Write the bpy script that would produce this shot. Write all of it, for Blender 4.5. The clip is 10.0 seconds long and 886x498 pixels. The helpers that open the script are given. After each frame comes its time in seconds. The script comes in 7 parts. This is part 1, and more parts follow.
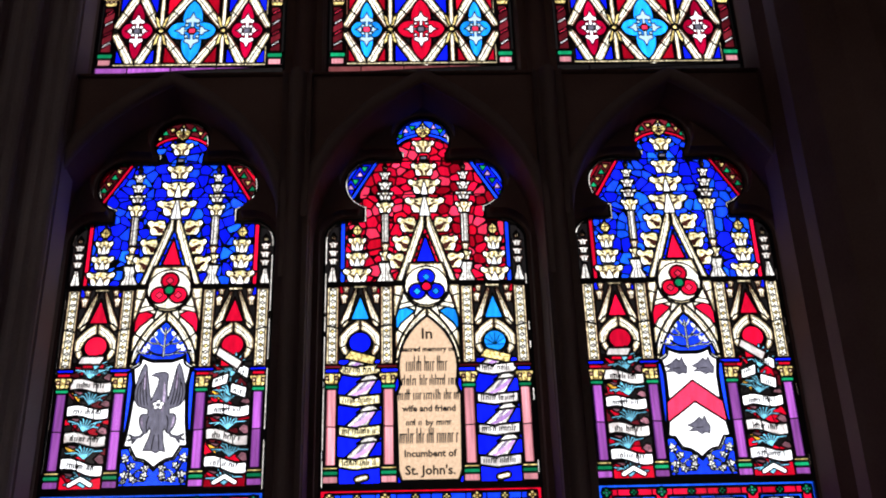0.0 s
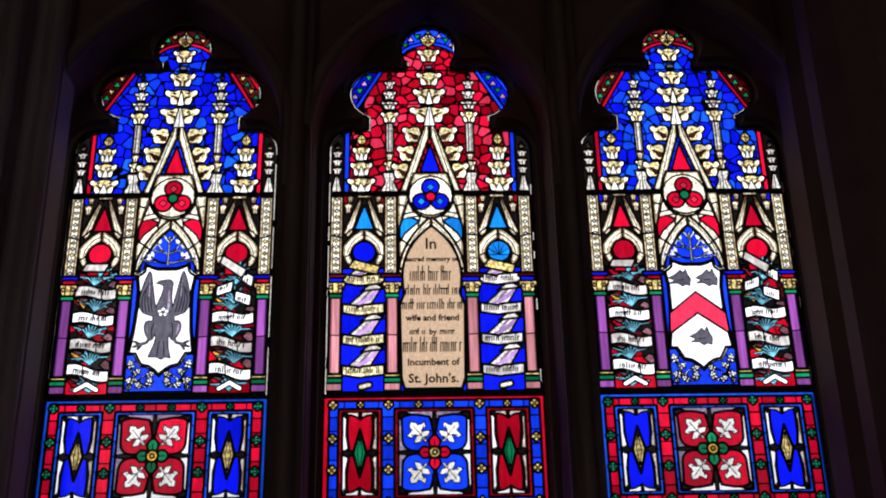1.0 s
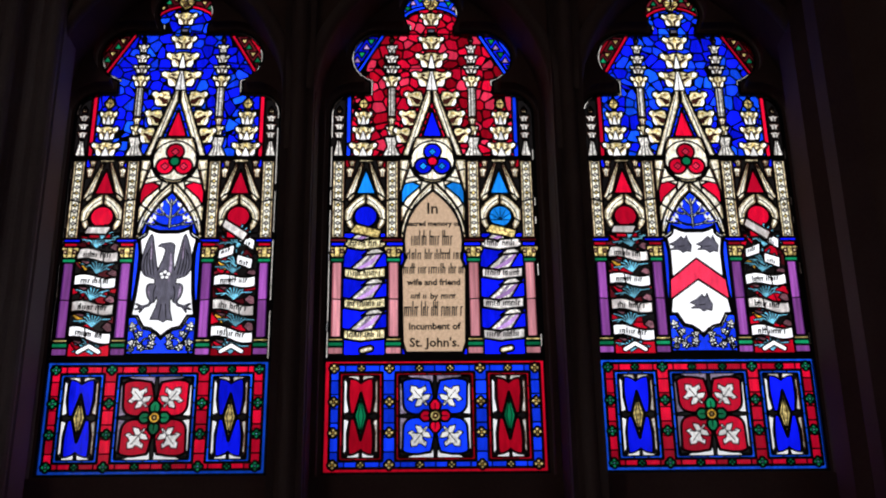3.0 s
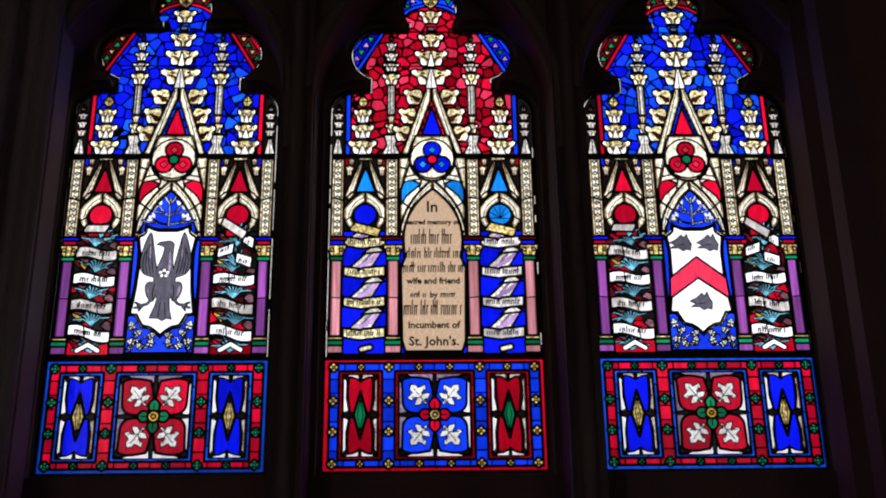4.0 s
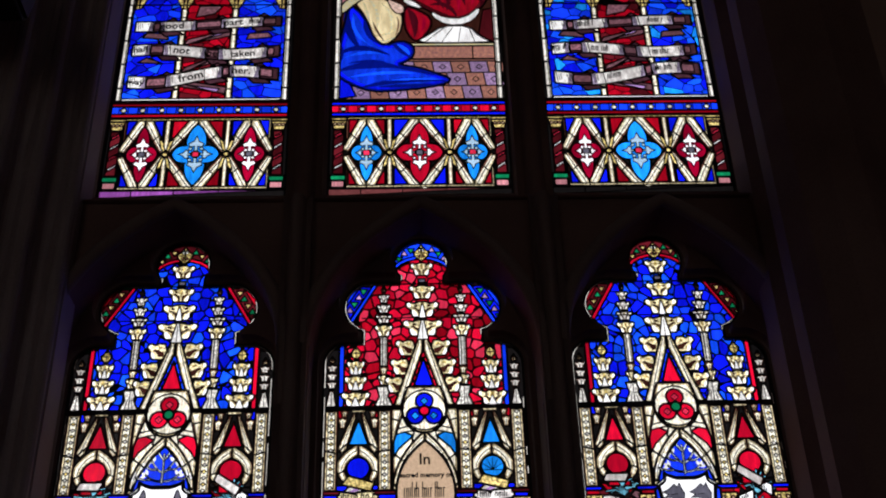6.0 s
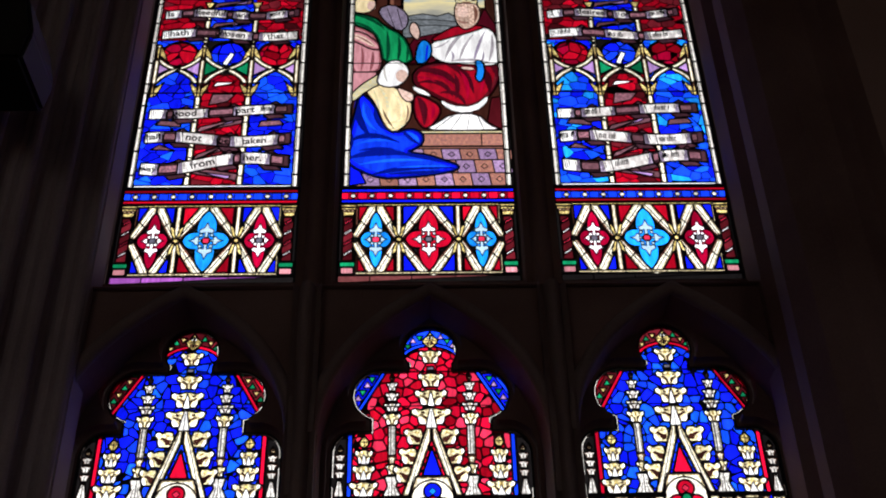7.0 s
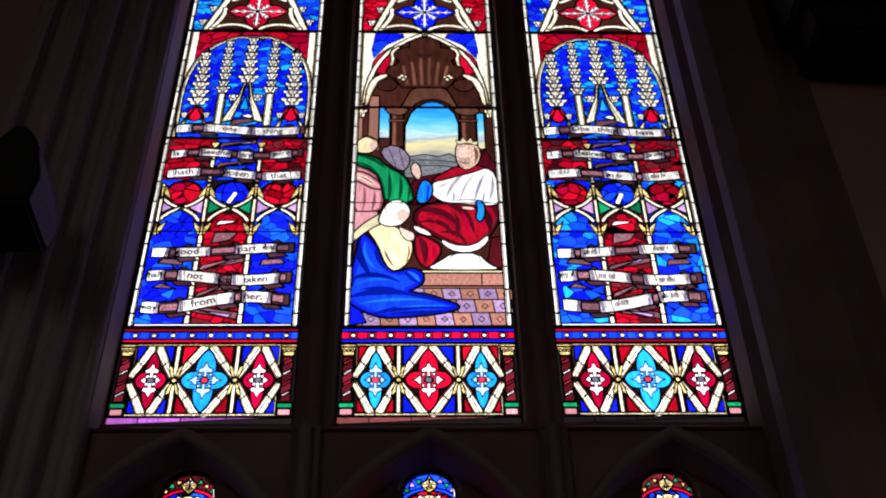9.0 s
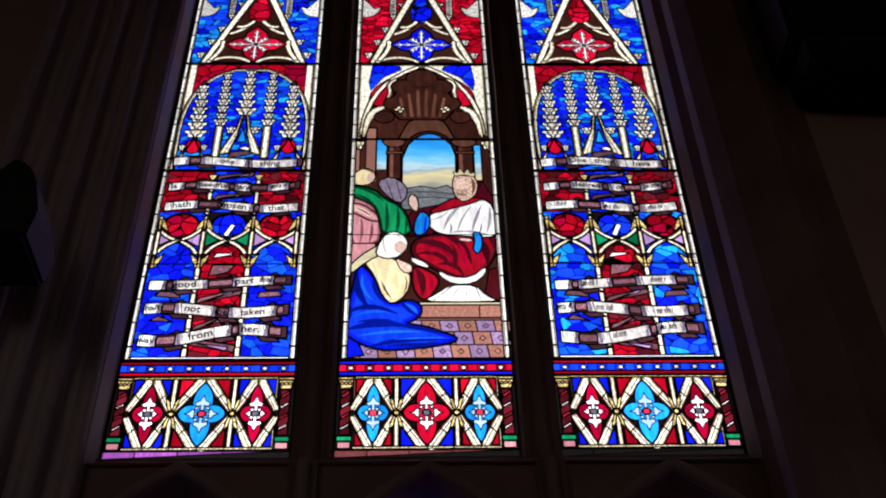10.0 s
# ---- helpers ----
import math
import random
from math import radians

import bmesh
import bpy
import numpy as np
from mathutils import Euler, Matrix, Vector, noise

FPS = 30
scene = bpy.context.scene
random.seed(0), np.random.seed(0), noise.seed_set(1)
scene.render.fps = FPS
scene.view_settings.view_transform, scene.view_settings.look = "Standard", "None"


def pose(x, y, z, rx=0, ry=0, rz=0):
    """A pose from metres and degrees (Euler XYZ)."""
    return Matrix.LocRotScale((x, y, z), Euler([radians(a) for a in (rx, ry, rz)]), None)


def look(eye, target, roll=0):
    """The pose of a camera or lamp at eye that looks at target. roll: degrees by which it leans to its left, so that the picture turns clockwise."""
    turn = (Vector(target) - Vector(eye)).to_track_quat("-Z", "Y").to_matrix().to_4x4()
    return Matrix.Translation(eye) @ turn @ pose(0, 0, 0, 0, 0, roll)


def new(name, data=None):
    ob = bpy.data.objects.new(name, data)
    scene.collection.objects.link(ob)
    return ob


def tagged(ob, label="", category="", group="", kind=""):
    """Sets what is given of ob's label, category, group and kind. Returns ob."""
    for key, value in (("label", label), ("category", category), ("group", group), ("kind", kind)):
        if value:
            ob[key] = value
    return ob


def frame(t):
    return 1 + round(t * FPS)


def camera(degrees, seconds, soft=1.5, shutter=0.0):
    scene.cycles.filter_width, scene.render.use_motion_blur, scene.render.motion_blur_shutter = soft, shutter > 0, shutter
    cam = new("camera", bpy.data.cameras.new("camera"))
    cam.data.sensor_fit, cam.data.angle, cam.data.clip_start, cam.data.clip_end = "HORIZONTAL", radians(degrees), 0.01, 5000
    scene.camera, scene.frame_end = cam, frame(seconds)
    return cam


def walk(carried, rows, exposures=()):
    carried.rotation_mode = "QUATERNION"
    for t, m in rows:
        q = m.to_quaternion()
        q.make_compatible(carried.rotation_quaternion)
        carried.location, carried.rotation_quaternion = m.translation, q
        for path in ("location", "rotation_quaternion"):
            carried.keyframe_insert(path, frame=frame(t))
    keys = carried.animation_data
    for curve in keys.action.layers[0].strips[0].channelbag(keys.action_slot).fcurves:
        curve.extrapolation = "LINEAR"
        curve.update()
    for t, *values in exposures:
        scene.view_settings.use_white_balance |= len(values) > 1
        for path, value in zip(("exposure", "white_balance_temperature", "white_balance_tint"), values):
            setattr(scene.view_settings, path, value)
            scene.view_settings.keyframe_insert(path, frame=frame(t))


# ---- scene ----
from mathutils.geometry import delaunay_2d_cdt

# ---------------- camera: held up by hand in the aisle, it tilts up the window and rises a little ----------------
PATH = [  # seconds, x, y, z, yaw, pitch, roll
    (0.0, -0.056, -3.239, 1.770, -1.29, 26.98, 1.56),
    (0.5, -0.052, -3.223, 1.747, -1.31, 24.43, 1.42),
    (1.0, -0.056, -3.216, 1.744, -1.27, 23.01, 1.09),
    (1.5, -0.063, -3.209, 1.732, -1.39, 22.15, 0.87),
    (2.0, -0.054, -3.220, 1.746, -1.17, 21.34, 0.86),
    (2.5, -0.064, -3.221, 1.742, -1.41, 21.32, 0.78),
    (4.0, -0.065, -3.217, 1.750, -1.51, 21.06, 0.75),
    (4.5, -0.068, -3.257, 1.794, -1.48, 23.56, 1.22),
    (5.0, -0.057, -3.292, 1.820, -1.47, 27.38, 1.46),
    (5.5, -0.047, -3.319, 1.842, -1.35, 29.48, 1.57),
    (7.0, -0.050, -3.365, 1.893, -0.99, 35.00, 1.23),
    (7.5, -0.052, -3.384, 1.912, -1.02, 36.87, 0.96),
    (8.0, -0.048, -3.390, 1.918, -0.95, 38.54, 0.97),
    (8.5, -0.053, -3.393, 1.930, -1.23, 39.97, 0.90),
    (9.0, -0.055, -3.403, 1.940, -1.23, 41.21, 1.01),
    (9.5, -0.058, -3.405, 1.939, -1.27, 41.97, 1.09),
    (10.0, -0.053, -3.411, 1.950, -1.17, 42.65, 1.23),
]
cam = camera(42.49, 10.0, soft=2.0)
walk(cam, [(t, pose(x, y, z, 90 + p, r, a)) for t, x, y, z, a, p, r in PATH],
     exposures=((0.0, 0.12), (0.5, -0.18), (1.0, -0.4), (2.5, -0.65), (4.0, -0.6), (5.5, -0.75), (7.0, -0.08), (8.0, 0.34), (9.0, 0.32), (9.6, 0.2), (10.0, 0.0)))

# ---------------- daylight ----------------
world = bpy.data.worlds.new("sky")
scene.world = world
world.use_nodes = True
wn = world.node_tree.nodes
sky = wn.new("ShaderNodeTexSky")
sky.sky_type = "NISHITA"
sky.sun_disc = False
sky.sun_elevation, sky.sun_rotation = radians(40), radians(200)
sky.air_density, sky.dust_density, sky.ozone_density = 1.0, 3.0, 1.0
world.node_tree.links.new(sky.outputs["Color"], wn["Background"].inputs["Color"])
wn["Background"].inputs["Strength"].default_value = 0.10
sun_data = bpy.data.lights.new("sun", "SUN")
sun_data.energy, sun_data.angle, sun_data.color = 1.0, radians(12), (1.0, 0.96, 0.9)
sun = new("sun", sun_data)
sun.matrix_world = look((4, 9, 12), (0, 0, 2))

# ---------------- materials ----------------
def nodes_of(name):
    m = bpy.data.materials.new(name)
    m.use_nodes = True
    t = m.node_tree
    t.nodes.clear()
    out = t.nodes.new("ShaderNodeOutputMaterial")
    return m, t, out


def link(t, a, b):
    t.links.new(a, b)


def math_node(t, op, a, b=None, clamp=False):
    n = t.nodes.new("ShaderNodeMath")
    n.operation, n.use_clamp = op, clamp
    for i, v in enumerate((a, b)):
        if v is None:
            continue
        if isinstance(v, (int, float)):
            n.inputs[i].default_value = v
        else:
            t.links.new(v, n.inputs[i])
    return n.outputs[0]


def stone(name, dark, light, scale=3.0, rough=0.85, bump=0.25):
    """Dressed sandstone: broad blotches, fine grain and soot."""
    m, t, out = nodes_of(name)
    co = t.nodes.new("ShaderNodeTexCoord")
    n1 = t.nodes.new("ShaderNodeTexNoise")
    n1.inputs["Scale"].default_value, n1.inputs["Detail"].default_value = scale, 6
    n2 = t.nodes.new("ShaderNodeTexNoise")
    n2.inputs["Scale"].default_value, n2.inputs["Detail"].default_value = 160, 3
    link(t, co.outputs["Object"], n1.inputs["Vector"])
    link(t, co.outputs["Object"], n2.inputs["Vector"])
    f = math_node(t, "ADD", math_node(t, "MULTIPLY", n1.outputs[0], 0.75), math_node(t, "MULTIPLY", n2.outputs[0], 0.3), True)
    ramp = t.nodes.new("ShaderNodeValToRGB")
    ramp.color_ramp.elements[0].position, ramp.color_ramp.elements[0].color = 0.3, (*dark, 1)
    ramp.color_ramp.elements[1].position, ramp.color_ramp.elements[1].color = 0.75, (*light, 1)
    link(t, f, ramp.inputs[0])
    b = t.nodes.new("ShaderNodeBump")
    b.inputs["Strength"].default_value, b.inputs["Distance"].default_value = bump, 0.004
    link(t, f, b.inputs["Height"])
    p = t.nodes.new("ShaderNodeBsdfPrincipled")
    p.inputs["Roughness"].default_value = rough
    link(t, ramp.outputs[0], p.inputs["Base Color"])
    link(t, b.outputs[0], p.inputs["Normal"])
    link(t, p.outputs[0], out.inputs[0])
    return m


def glass(name, tint, vary=0.35, streak=0.25, scale=60.0, stretch=(1, 1, 0.25), paint=0.0, paint_tint=(0.05, 0.035, 0.02), paint_scale=95.0, paint_stretch=(1, 1, 1)):
    """Pot-metal glass: coloured, streaky, a little uneven from piece to piece; paint: share of brown enamel wash on it."""
    m, t, out = nodes_of(name)
    co = t.nodes.new("ShaderNodeTexCoord")
    mp = t.nodes.new("ShaderNodeMapping")
    mp.inputs["Scale"].default_value = stretch
    link(t, co.outputs["Object"], mp.inputs["Vector"])
    info = t.nodes.new("ShaderNodeObjectInfo")
    geo = t.nodes.new("ShaderNodeNewGeometry")
    r = math_node(t, "FRACT", math_node(t, "ADD", info.outputs["Random"], geo.outputs["Random Per Island"]))
    n1 = t.nodes.new("ShaderNodeTexNoise")
    n1.inputs["Scale"].default_value, n1.inputs["Detail"].default_value = scale, 4
    link(t, mp.outputs[0], n1.inputs["Vector"])
    k = math_node(t, "ADD", math_node(t, "MULTIPLY", r, vary), 1 - vary * 0.6)
    g = math_node(t, "ADD", math_node(t, "MULTIPLY", n1.outputs[0], streak * 2), 1 - streak)
    f = math_node(t, "MULTIPLY", k, g)
    base = t.nodes.new("ShaderNodeVectorMath")
    base.operation = "SCALE"
    base.inputs[0].default_value = [c ** 0.5 for c in tint]
    link(t, f, base.inputs["Scale"])
    colour = base.outputs[0]
    if paint:
        n2 = t.nodes.new("ShaderNodeTexNoise")
        n2.inputs["Scale"].default_value, n2.inputs["Detail"].default_value = paint_scale, 3
        mp2 = t.nodes.new("ShaderNodeMapping")
        mp2.inputs["Scale"].default_value = paint_stretch
        mp2.inputs["Rotation"].default_value = (0, radians(25), 0) if paint_scale < 60 else (0, 0, 0)
        link(t, co.outputs["Object"], mp2.inputs["Vector"])
        link(t, mp2.outputs[0], n2.inputs["Vector"])
        ramp = t.nodes.new("ShaderNodeValToRGB")
        ramp.color_ramp.elements[0].position, ramp.color_ramp.elements[1].position = (0.40, 0.66) if paint_scale > 60 else (0.36, 0.60)
        link(t, n2.outputs[0], ramp.inputs[0])
        mix = t.nodes.new("ShaderNodeMix")
        mix.data_type = "RGBA"
        link(t, math_node(t, "MULTIPLY", ramp.outputs[0], paint), mix.inputs["Factor"])
        link(t, colour, mix.inputs["A"])
        mix.inputs["B"].default_value = (*[c ** 0.5 for c in paint_tint], 1)
        colour = mix.outputs["Result"]
    tr = t.nodes.new("ShaderNodeBsdfTransparent")
    link(t, colour, tr.inputs["Color"])
    gl = t.nodes.new("ShaderNodeBsdfGlossy")
    gl.inputs["Roughness"].default_value = 0.12
    gl.inputs["Color"].default_value = (0.8, 0.8, 0.8, 1)
    mx = t.nodes.new("ShaderNodeMixShader")
    mx.inputs[0].default_value = 0.015
    link(t, tr.outputs[0], mx.inputs[1])
    link(t, gl.outputs[0], mx.inputs[2])
    link(t, mx.outputs[0], out.inputs[0])
    return m


def plain(name, colour, rough=0.6, metal=0.0, noise_scale=90.0, amount=0.3):
    m, t, out = nodes_of(name)
    co = t.nodes.new("ShaderNodeTexCoord")
    n1 = t.nodes.new("ShaderNodeTexNoise")
    n1.inputs["Scale"].default_value, n1.inputs["Detail"].default_value = noise_scale, 4
    link(t, co.outputs["Object"], n1.inputs["Vector"])
    base = t.nodes.new("ShaderNodeVectorMath")
    base.operation = "SCALE"
    base.inputs[0].default_value = colour
    link(t, math_node(t, "ADD", math_node(t, "MULTIPLY", n1.outputs[0], amount * 2), 1 - amount), base.inputs["Scale"])
    p = t.nodes.new("ShaderNodeBsdfPrincipled")
    p.inputs["Roughness"].default_value, p.inputs["Metallic"].default_value = rough, metal
    link(t, base.outputs[0], p.inputs["Base Color"])
    link(t, p.outputs[0], out.inputs[0])
    return m


STONE = stone("sandstone", (0.16, 0.085, 0.075), (0.29, 0.175, 0.16))
STONE_TRIM = stone("worn_sandstone", (0.19, 0.125, 0.12), (0.33, 0.235, 0.225), 2.5)
# west jamb: the window's violet spill light is put into this paler stone colour
STONE_JAMB = stone("grey_sandstone", (0.31, 0.235, 0.245), (0.52, 0.425, 0.445), 2.0)
PLASTER = stone("old_plaster", (0.33, 0.20, 0.17), (0.46, 0.31, 0.27), 1.2, 0.9, 0.1)
FLOORSTONE = stone("flagstone", (0.10, 0.09, 0.08), (0.22, 0.20, 0.18), 2.5, 0.6)
LEAD = plain("lead", (0.035, 0.033, 0.036), 0.65, 0.4)
ENAMEL = plain("black_enamel", (0.012, 0.010, 0.010), 0.7)
DARKMETAL = plain("blackened_iron", (0.02, 0.018, 0.017), 0.6, 0.5)
G = {
    "blue": glass("deep_blue_glass", (0.003, 0.008, 0.78), 0.45, 0.3),
    "midblue": glass("mid_blue_glass", (0.006, 0.045, 0.92), 0.45, 0.3),
    "sky": glass("sky_blue_glass", (0.010, 0.26, 0.88), 0.45, 0.35),
    "cobalt": glass("cobalt_glass", (0.006, 0.080, 0.98), 0.45, 0.3),
    "azure": glass("azure_strip_glass", (0.008, 0.085, 0.72), 0.45, 0.35),
    "brick": glass("dull_rose_glass", (0.17, 0.045, 0.045), 0.4, 0.35, 60, (0.5, 1, 1), 0.4, (0.05, 0.012, 0.012)),
    "teal": glass("pale_teal_glass", (0.16, 0.50, 0.66), 0.4, 0.3, paint=0.3),
    "ruby": glass("ruby_glass", (0.36, 0.002, 0.012), 0.55, 0.3),
    "red": glass("bright_red_glass", (0.56, 0.003, 0.025), 0.4, 0.25),
    "rose": glass("rose_red_glass", (0.75, 0.03, 0.08), 0.35, 0.3),
    "maroon": glass("maroon_glass", (0.085, 0.006, 0.010), 0.6, 0.35),
    "green": glass("green_glass", (0.004, 0.17, 0.065), 0.5, 0.3),
    "cream": glass("grisaille_glass", (0.68, 0.58, 0.36), 0.35, 0.3, 75, (1, 1, 0.5), 0.75, (0.07, 0.045, 0.02)),
    "white": glass("white_glass", (1.0, 0.99, 0.98), 0.12, 0.12, 60, (1, 1, 0.6)),
    "grey": glass("grey_white_glass", (0.74, 0.71, 0.64), 0.3, 0.3, 70, (1, 1, 0.5), 0.5, (0.12, 0.10, 0.09)),
    "gold": glass("silver_stain_glass", (0.84, 0.66, 0.25), 0.35, 0.3, 70, (1, 1, 0.6), 0.8, (0.10, 0.06, 0.015)),
    "straw": glass("straw_stain_glass", (0.95, 0.84, 0.50), 0.3, 0.3, 70, (1, 1, 0.6), 0.7, (0.16, 0.11, 0.04)),
    "amber": glass("amber_glass", (0.80, 0.42, 0.04), 0.35, 0.3, paint=0.5),
    "purple": glass("purple_glass", (0.22, 0.055, 0.26), 0.4, 0.4, 90, (1, 1, 0.08)),
    "lilac": glass("lilac_glass", (0.42, 0.24, 0.52), 0.35, 0.3),
    "pink": glass("pink_glass", (0.50, 0.20, 0.22), 0.35, 0.35, 90, (1, 1, 0.08)),
    "tan": glass("tan_glass", (0.50, 0.345, 0.225), 0.1, 0.12, 120, (1, 1, 1), 0.15, (0.3, 0.2, 0.12)),
    "brown": glass("brown_glass", (0.032, 0.009, 0.006), 0.4, 0.5, 40, (1, 1, 0.3)),
    "tile": glass("terracotta_glass", (0.32, 0.14, 0.095), 0.4, 0.3, 90, (1, 1, 1), 0.6, (0.16, 0.06, 0.07)),
    "tile2": glass("mauve_tile_glass", (0.27, 0.17, 0.29), 0.4, 0.3, 90, (1, 1, 1), 0.6, (0.12, 0.07, 0.14)),
    "flesh": glass("pale_flesh_glass", (0.66, 0.46, 0.38), 0.15, 0.2, 50, (1, 1, 1), 0.55, (0.35, 0.2, 0.15)),
    "mauve": glass("mauve_ribbon_glass", (0.20, 0.085, 0.105), 0.6, 0.5, 45, (1, 1, 0.4), 0.7, (0.05, 0.02, 0.025)),
    "black": glass("opaque_black_glass", (0.006, 0.005, 0.005), 0.2, 0.3),
    "pale": glass("pale_border_glass", (0.80, 0.76, 0.68), 0.3, 0.3, 60, (1, 1, 0.3), 0.4, (0.25, 0.2, 0.16)),
    "mauvegrey": glass("mauve_grey_glass", (0.30, 0.24, 0.33), 0.4, 0.4, 60, (1, 1, 0.6), 0.6, (0.08, 0.06, 0.09)),
    "ivory": glass("ivory_painted_glass", (1.0, 0.95, 0.78), 0.2, 0.2, 75, (1, 1, 0.5), 0.40, (0.16, 0.11, 0.05), 110, (1, 1, 0.4)),
    "milk": glass("milk_white_glass", (0.86, 0.84, 0.80), 0.2, 0.25, 60, (1, 1, 0.6), 0.3, (0.35, 0.32, 0.30)),
    "umber": glass("umber_glass", (0.12, 0.045, 0.028), 0.4, 0.4, 40, (1, 1, 0.3)),
    "haze": glass("fair_hair_glass", (0.60, 0.42, 0.33), 0.2, 0.4, 50, (1, 1, 0.4), 0.6, (0.15, 0.07, 0.04)),
    "darkblue": glass("shaded_blue_glass", (0.001, 0.005, 0.16), 0.2, 0.2),
    "darkgreen": glass("shaded_green_glass", (0.001, 0.04, 0.015), 0.2, 0.2),
    "dusky": glass("dusky_ribbon_glass", (0.050, 0.018, 0.026), 0.4, 0.5, 50, (1, 1, 0.4), 0.5, (0.015, 0.006, 0.008)),
    "crimson": glass("crimson_glass", (0.30, 0.001, 0.022), 0.4, 0.3),
    "wine": glass("dark_wine_glass", (0.045, 0.002, 0.006), 0.3, 0.3),
    "ash": glass("ash_shaded_glass", (0.30, 0.27, 0.28), 0.2, 0.3),
    "plum": glass("dark_plum_glass", (0.055, 0.010, 0.09), 0.3, 0.3),
    "rosewood": glass("dark_rose_glass", (0.20, 0.06, 0.07), 0.3, 0.3),
    "ribbon": glass("painted_ribbon_glass", (0.80, 0.76, 0.71), 0.3, 0.35, 60, (1, 1, 0.6), 0.55, (0.22, 0.18, 0.17), 34, (1.0, 1, 0.6)),
    "slate": glass("dark_enamelled_glass", (0.085, 0.080, 0.105), 0.2, 0.45, 80, (1, 1, 0.5)),
    "dusk": glass("dusk_cloud_glass", (0.66, 0.54, 0.27), 0.3, 0.3, 30, (0.3, 1, 1), 0.5, (0.30, 0.38, 0.45)),
    "hill": glass("hill_grey_glass", (0.17, 0.18, 0.19), 0.4, 0.5, 60, (0.4, 1, 1), 0.6, (0.05, 0.06, 0.06)),
    "robeblue": glass("painted_blue_glass", (0.004, 0.035, 0.70), 0.1, 0.15, paint=0.30, paint_tint=(0.0008, 0.003, 0.035), paint_scale=16, paint_stretch=(1.7, 1, 0.6)),
    "robered": glass("painted_crimson_glass", (0.34, 0.003, 0.014), 0.1, 0.15, paint=0.30, paint_tint=(0.03, 0.002, 0.003), paint_scale=16, paint_stretch=(1.7, 1, 0.6)),
    "robewhite": glass("painted_white_glass", (0.96, 0.94, 0.90), 0.1, 0.1, paint=0.30, paint_tint=(0.16, 0.14, 0.14), paint_scale=16, paint_stretch=(1.7, 1, 0.6)),
    "robegreen": glass("painted_green_glass", (0.006, 0.27, 0.085), 0.1, 0.15, paint=0.30, paint_tint=(0.002, 0.05, 0.02), paint_scale=16, paint_stretch=(1.7, 1, 0.6)),
    "robepink": glass("painted_rose_glass", (0.55, 0.25, 0.27), 0.1, 0.15, paint=0.30, paint_tint=(0.20, 0.06, 0.07), paint_scale=16, paint_stretch=(1.7, 1, 0.6)),
    "robecream": glass("painted_cream_glass", (0.80, 0.66, 0.38), 0.1, 0.1, paint=0.30, paint_tint=(0.20, 0.12, 0.04), paint_scale=16, paint_stretch=(1.7, 1, 0.6)),
    "cloud": glass("cloud_glass", (0.36, 0.50, 0.62), 0.1, 0.2, 40, (0.3, 1, 1.4), 0.4, (0.25, 0.38, 0.52), 40, (0.3, 1, 1.5)),
}


def painted_sky(name):
    """Enamelled sky: azure overhead, paler and yellow towards the hills, streaked with cloud."""
    m, t, out = nodes_of(name)
    co = t.nodes.new("ShaderNodeTexCoord")
    sep = t.nodes.new("ShaderNodeSeparateXYZ")
    link(t, co.outputs["Object"], sep.inputs[0])
    mp = t.nodes.new("ShaderNodeMapping")
    mp.inputs["Scale"].default_value = (7, 1, 24)
    link(t, co.outputs["Object"], mp.inputs["Vector"])
    n1 = t.nodes.new("ShaderNodeTexNoise")
    n1.inputs["Scale"].default_value, n1.inputs["Detail"].default_value = 1.0, 5
    link(t, mp.outputs[0], n1.inputs["Vector"])
    h = math_node(t, "MULTIPLY", math_node(t, "SUBTRACT", sep.outputs["Z"], 5.40), 1 / 0.40)
    f = math_node(t, "ADD", h, math_node(t, "MULTIPLY", math_node(t, "SUBTRACT", n1.outputs[0], 0.5), 0.34), True)
    ramp = t.nodes.new("ShaderNodeValToRGB")
    stops = ((0.0, (0.10, 0.11, 0.13)), (0.20, (0.42, 0.38, 0.26)), (0.32, (0.62, 0.52, 0.26)), (0.40, (0.26, 0.32, 0.36)), (0.47, (0.40, 0.54, 0.58)), (0.58, (0.13, 0.44, 0.66)), (0.74, (0.03, 0.30, 0.66)), (1.0, (0.008, 0.17, 0.60)))
    e = ramp.color_ramp.elements
    while len(e) < len(stops):
        e.new(0.5)
    for q, (pos, c) in zip(e, stops):
        q.position, q.color = pos, (*[x ** 0.5 for x in c], 1)
    link(t, f, ramp.inputs[0])
    tr = t.nodes.new("ShaderNodeBsdfTransparent")
    link(t, ramp.outputs[0], tr.inputs["Color"])
    link(t, tr.outputs[0], out.inputs[0])
    return m


G["paintedsky"] = painted_sky("painted_sky_glass")
# ---------------- mesh helpers ----------------
def mesh_object(name, verts, faces, material, parent=None, label="", smooth=False):
    me = bpy.data.meshes.new(name)
    me.from_pydata(verts, [], faces)
    me.materials.append(material)
    if smooth:
        me.polygons.foreach_set("use_smooth", [True] * len(me.polygons))
    ob = new(name, me)
    if parent is not None:
        ob.parent = parent
    return tagged(ob, label)


def part(name, bm, material, parent=None, label=""):
    me = bpy.data.meshes.new(name)
    bm.to_mesh(me)
    bm.free()
    me.materials.append(material)
    ob = new(name, me)
    if parent is not None:
        ob.parent = parent
    return tagged(ob, label)


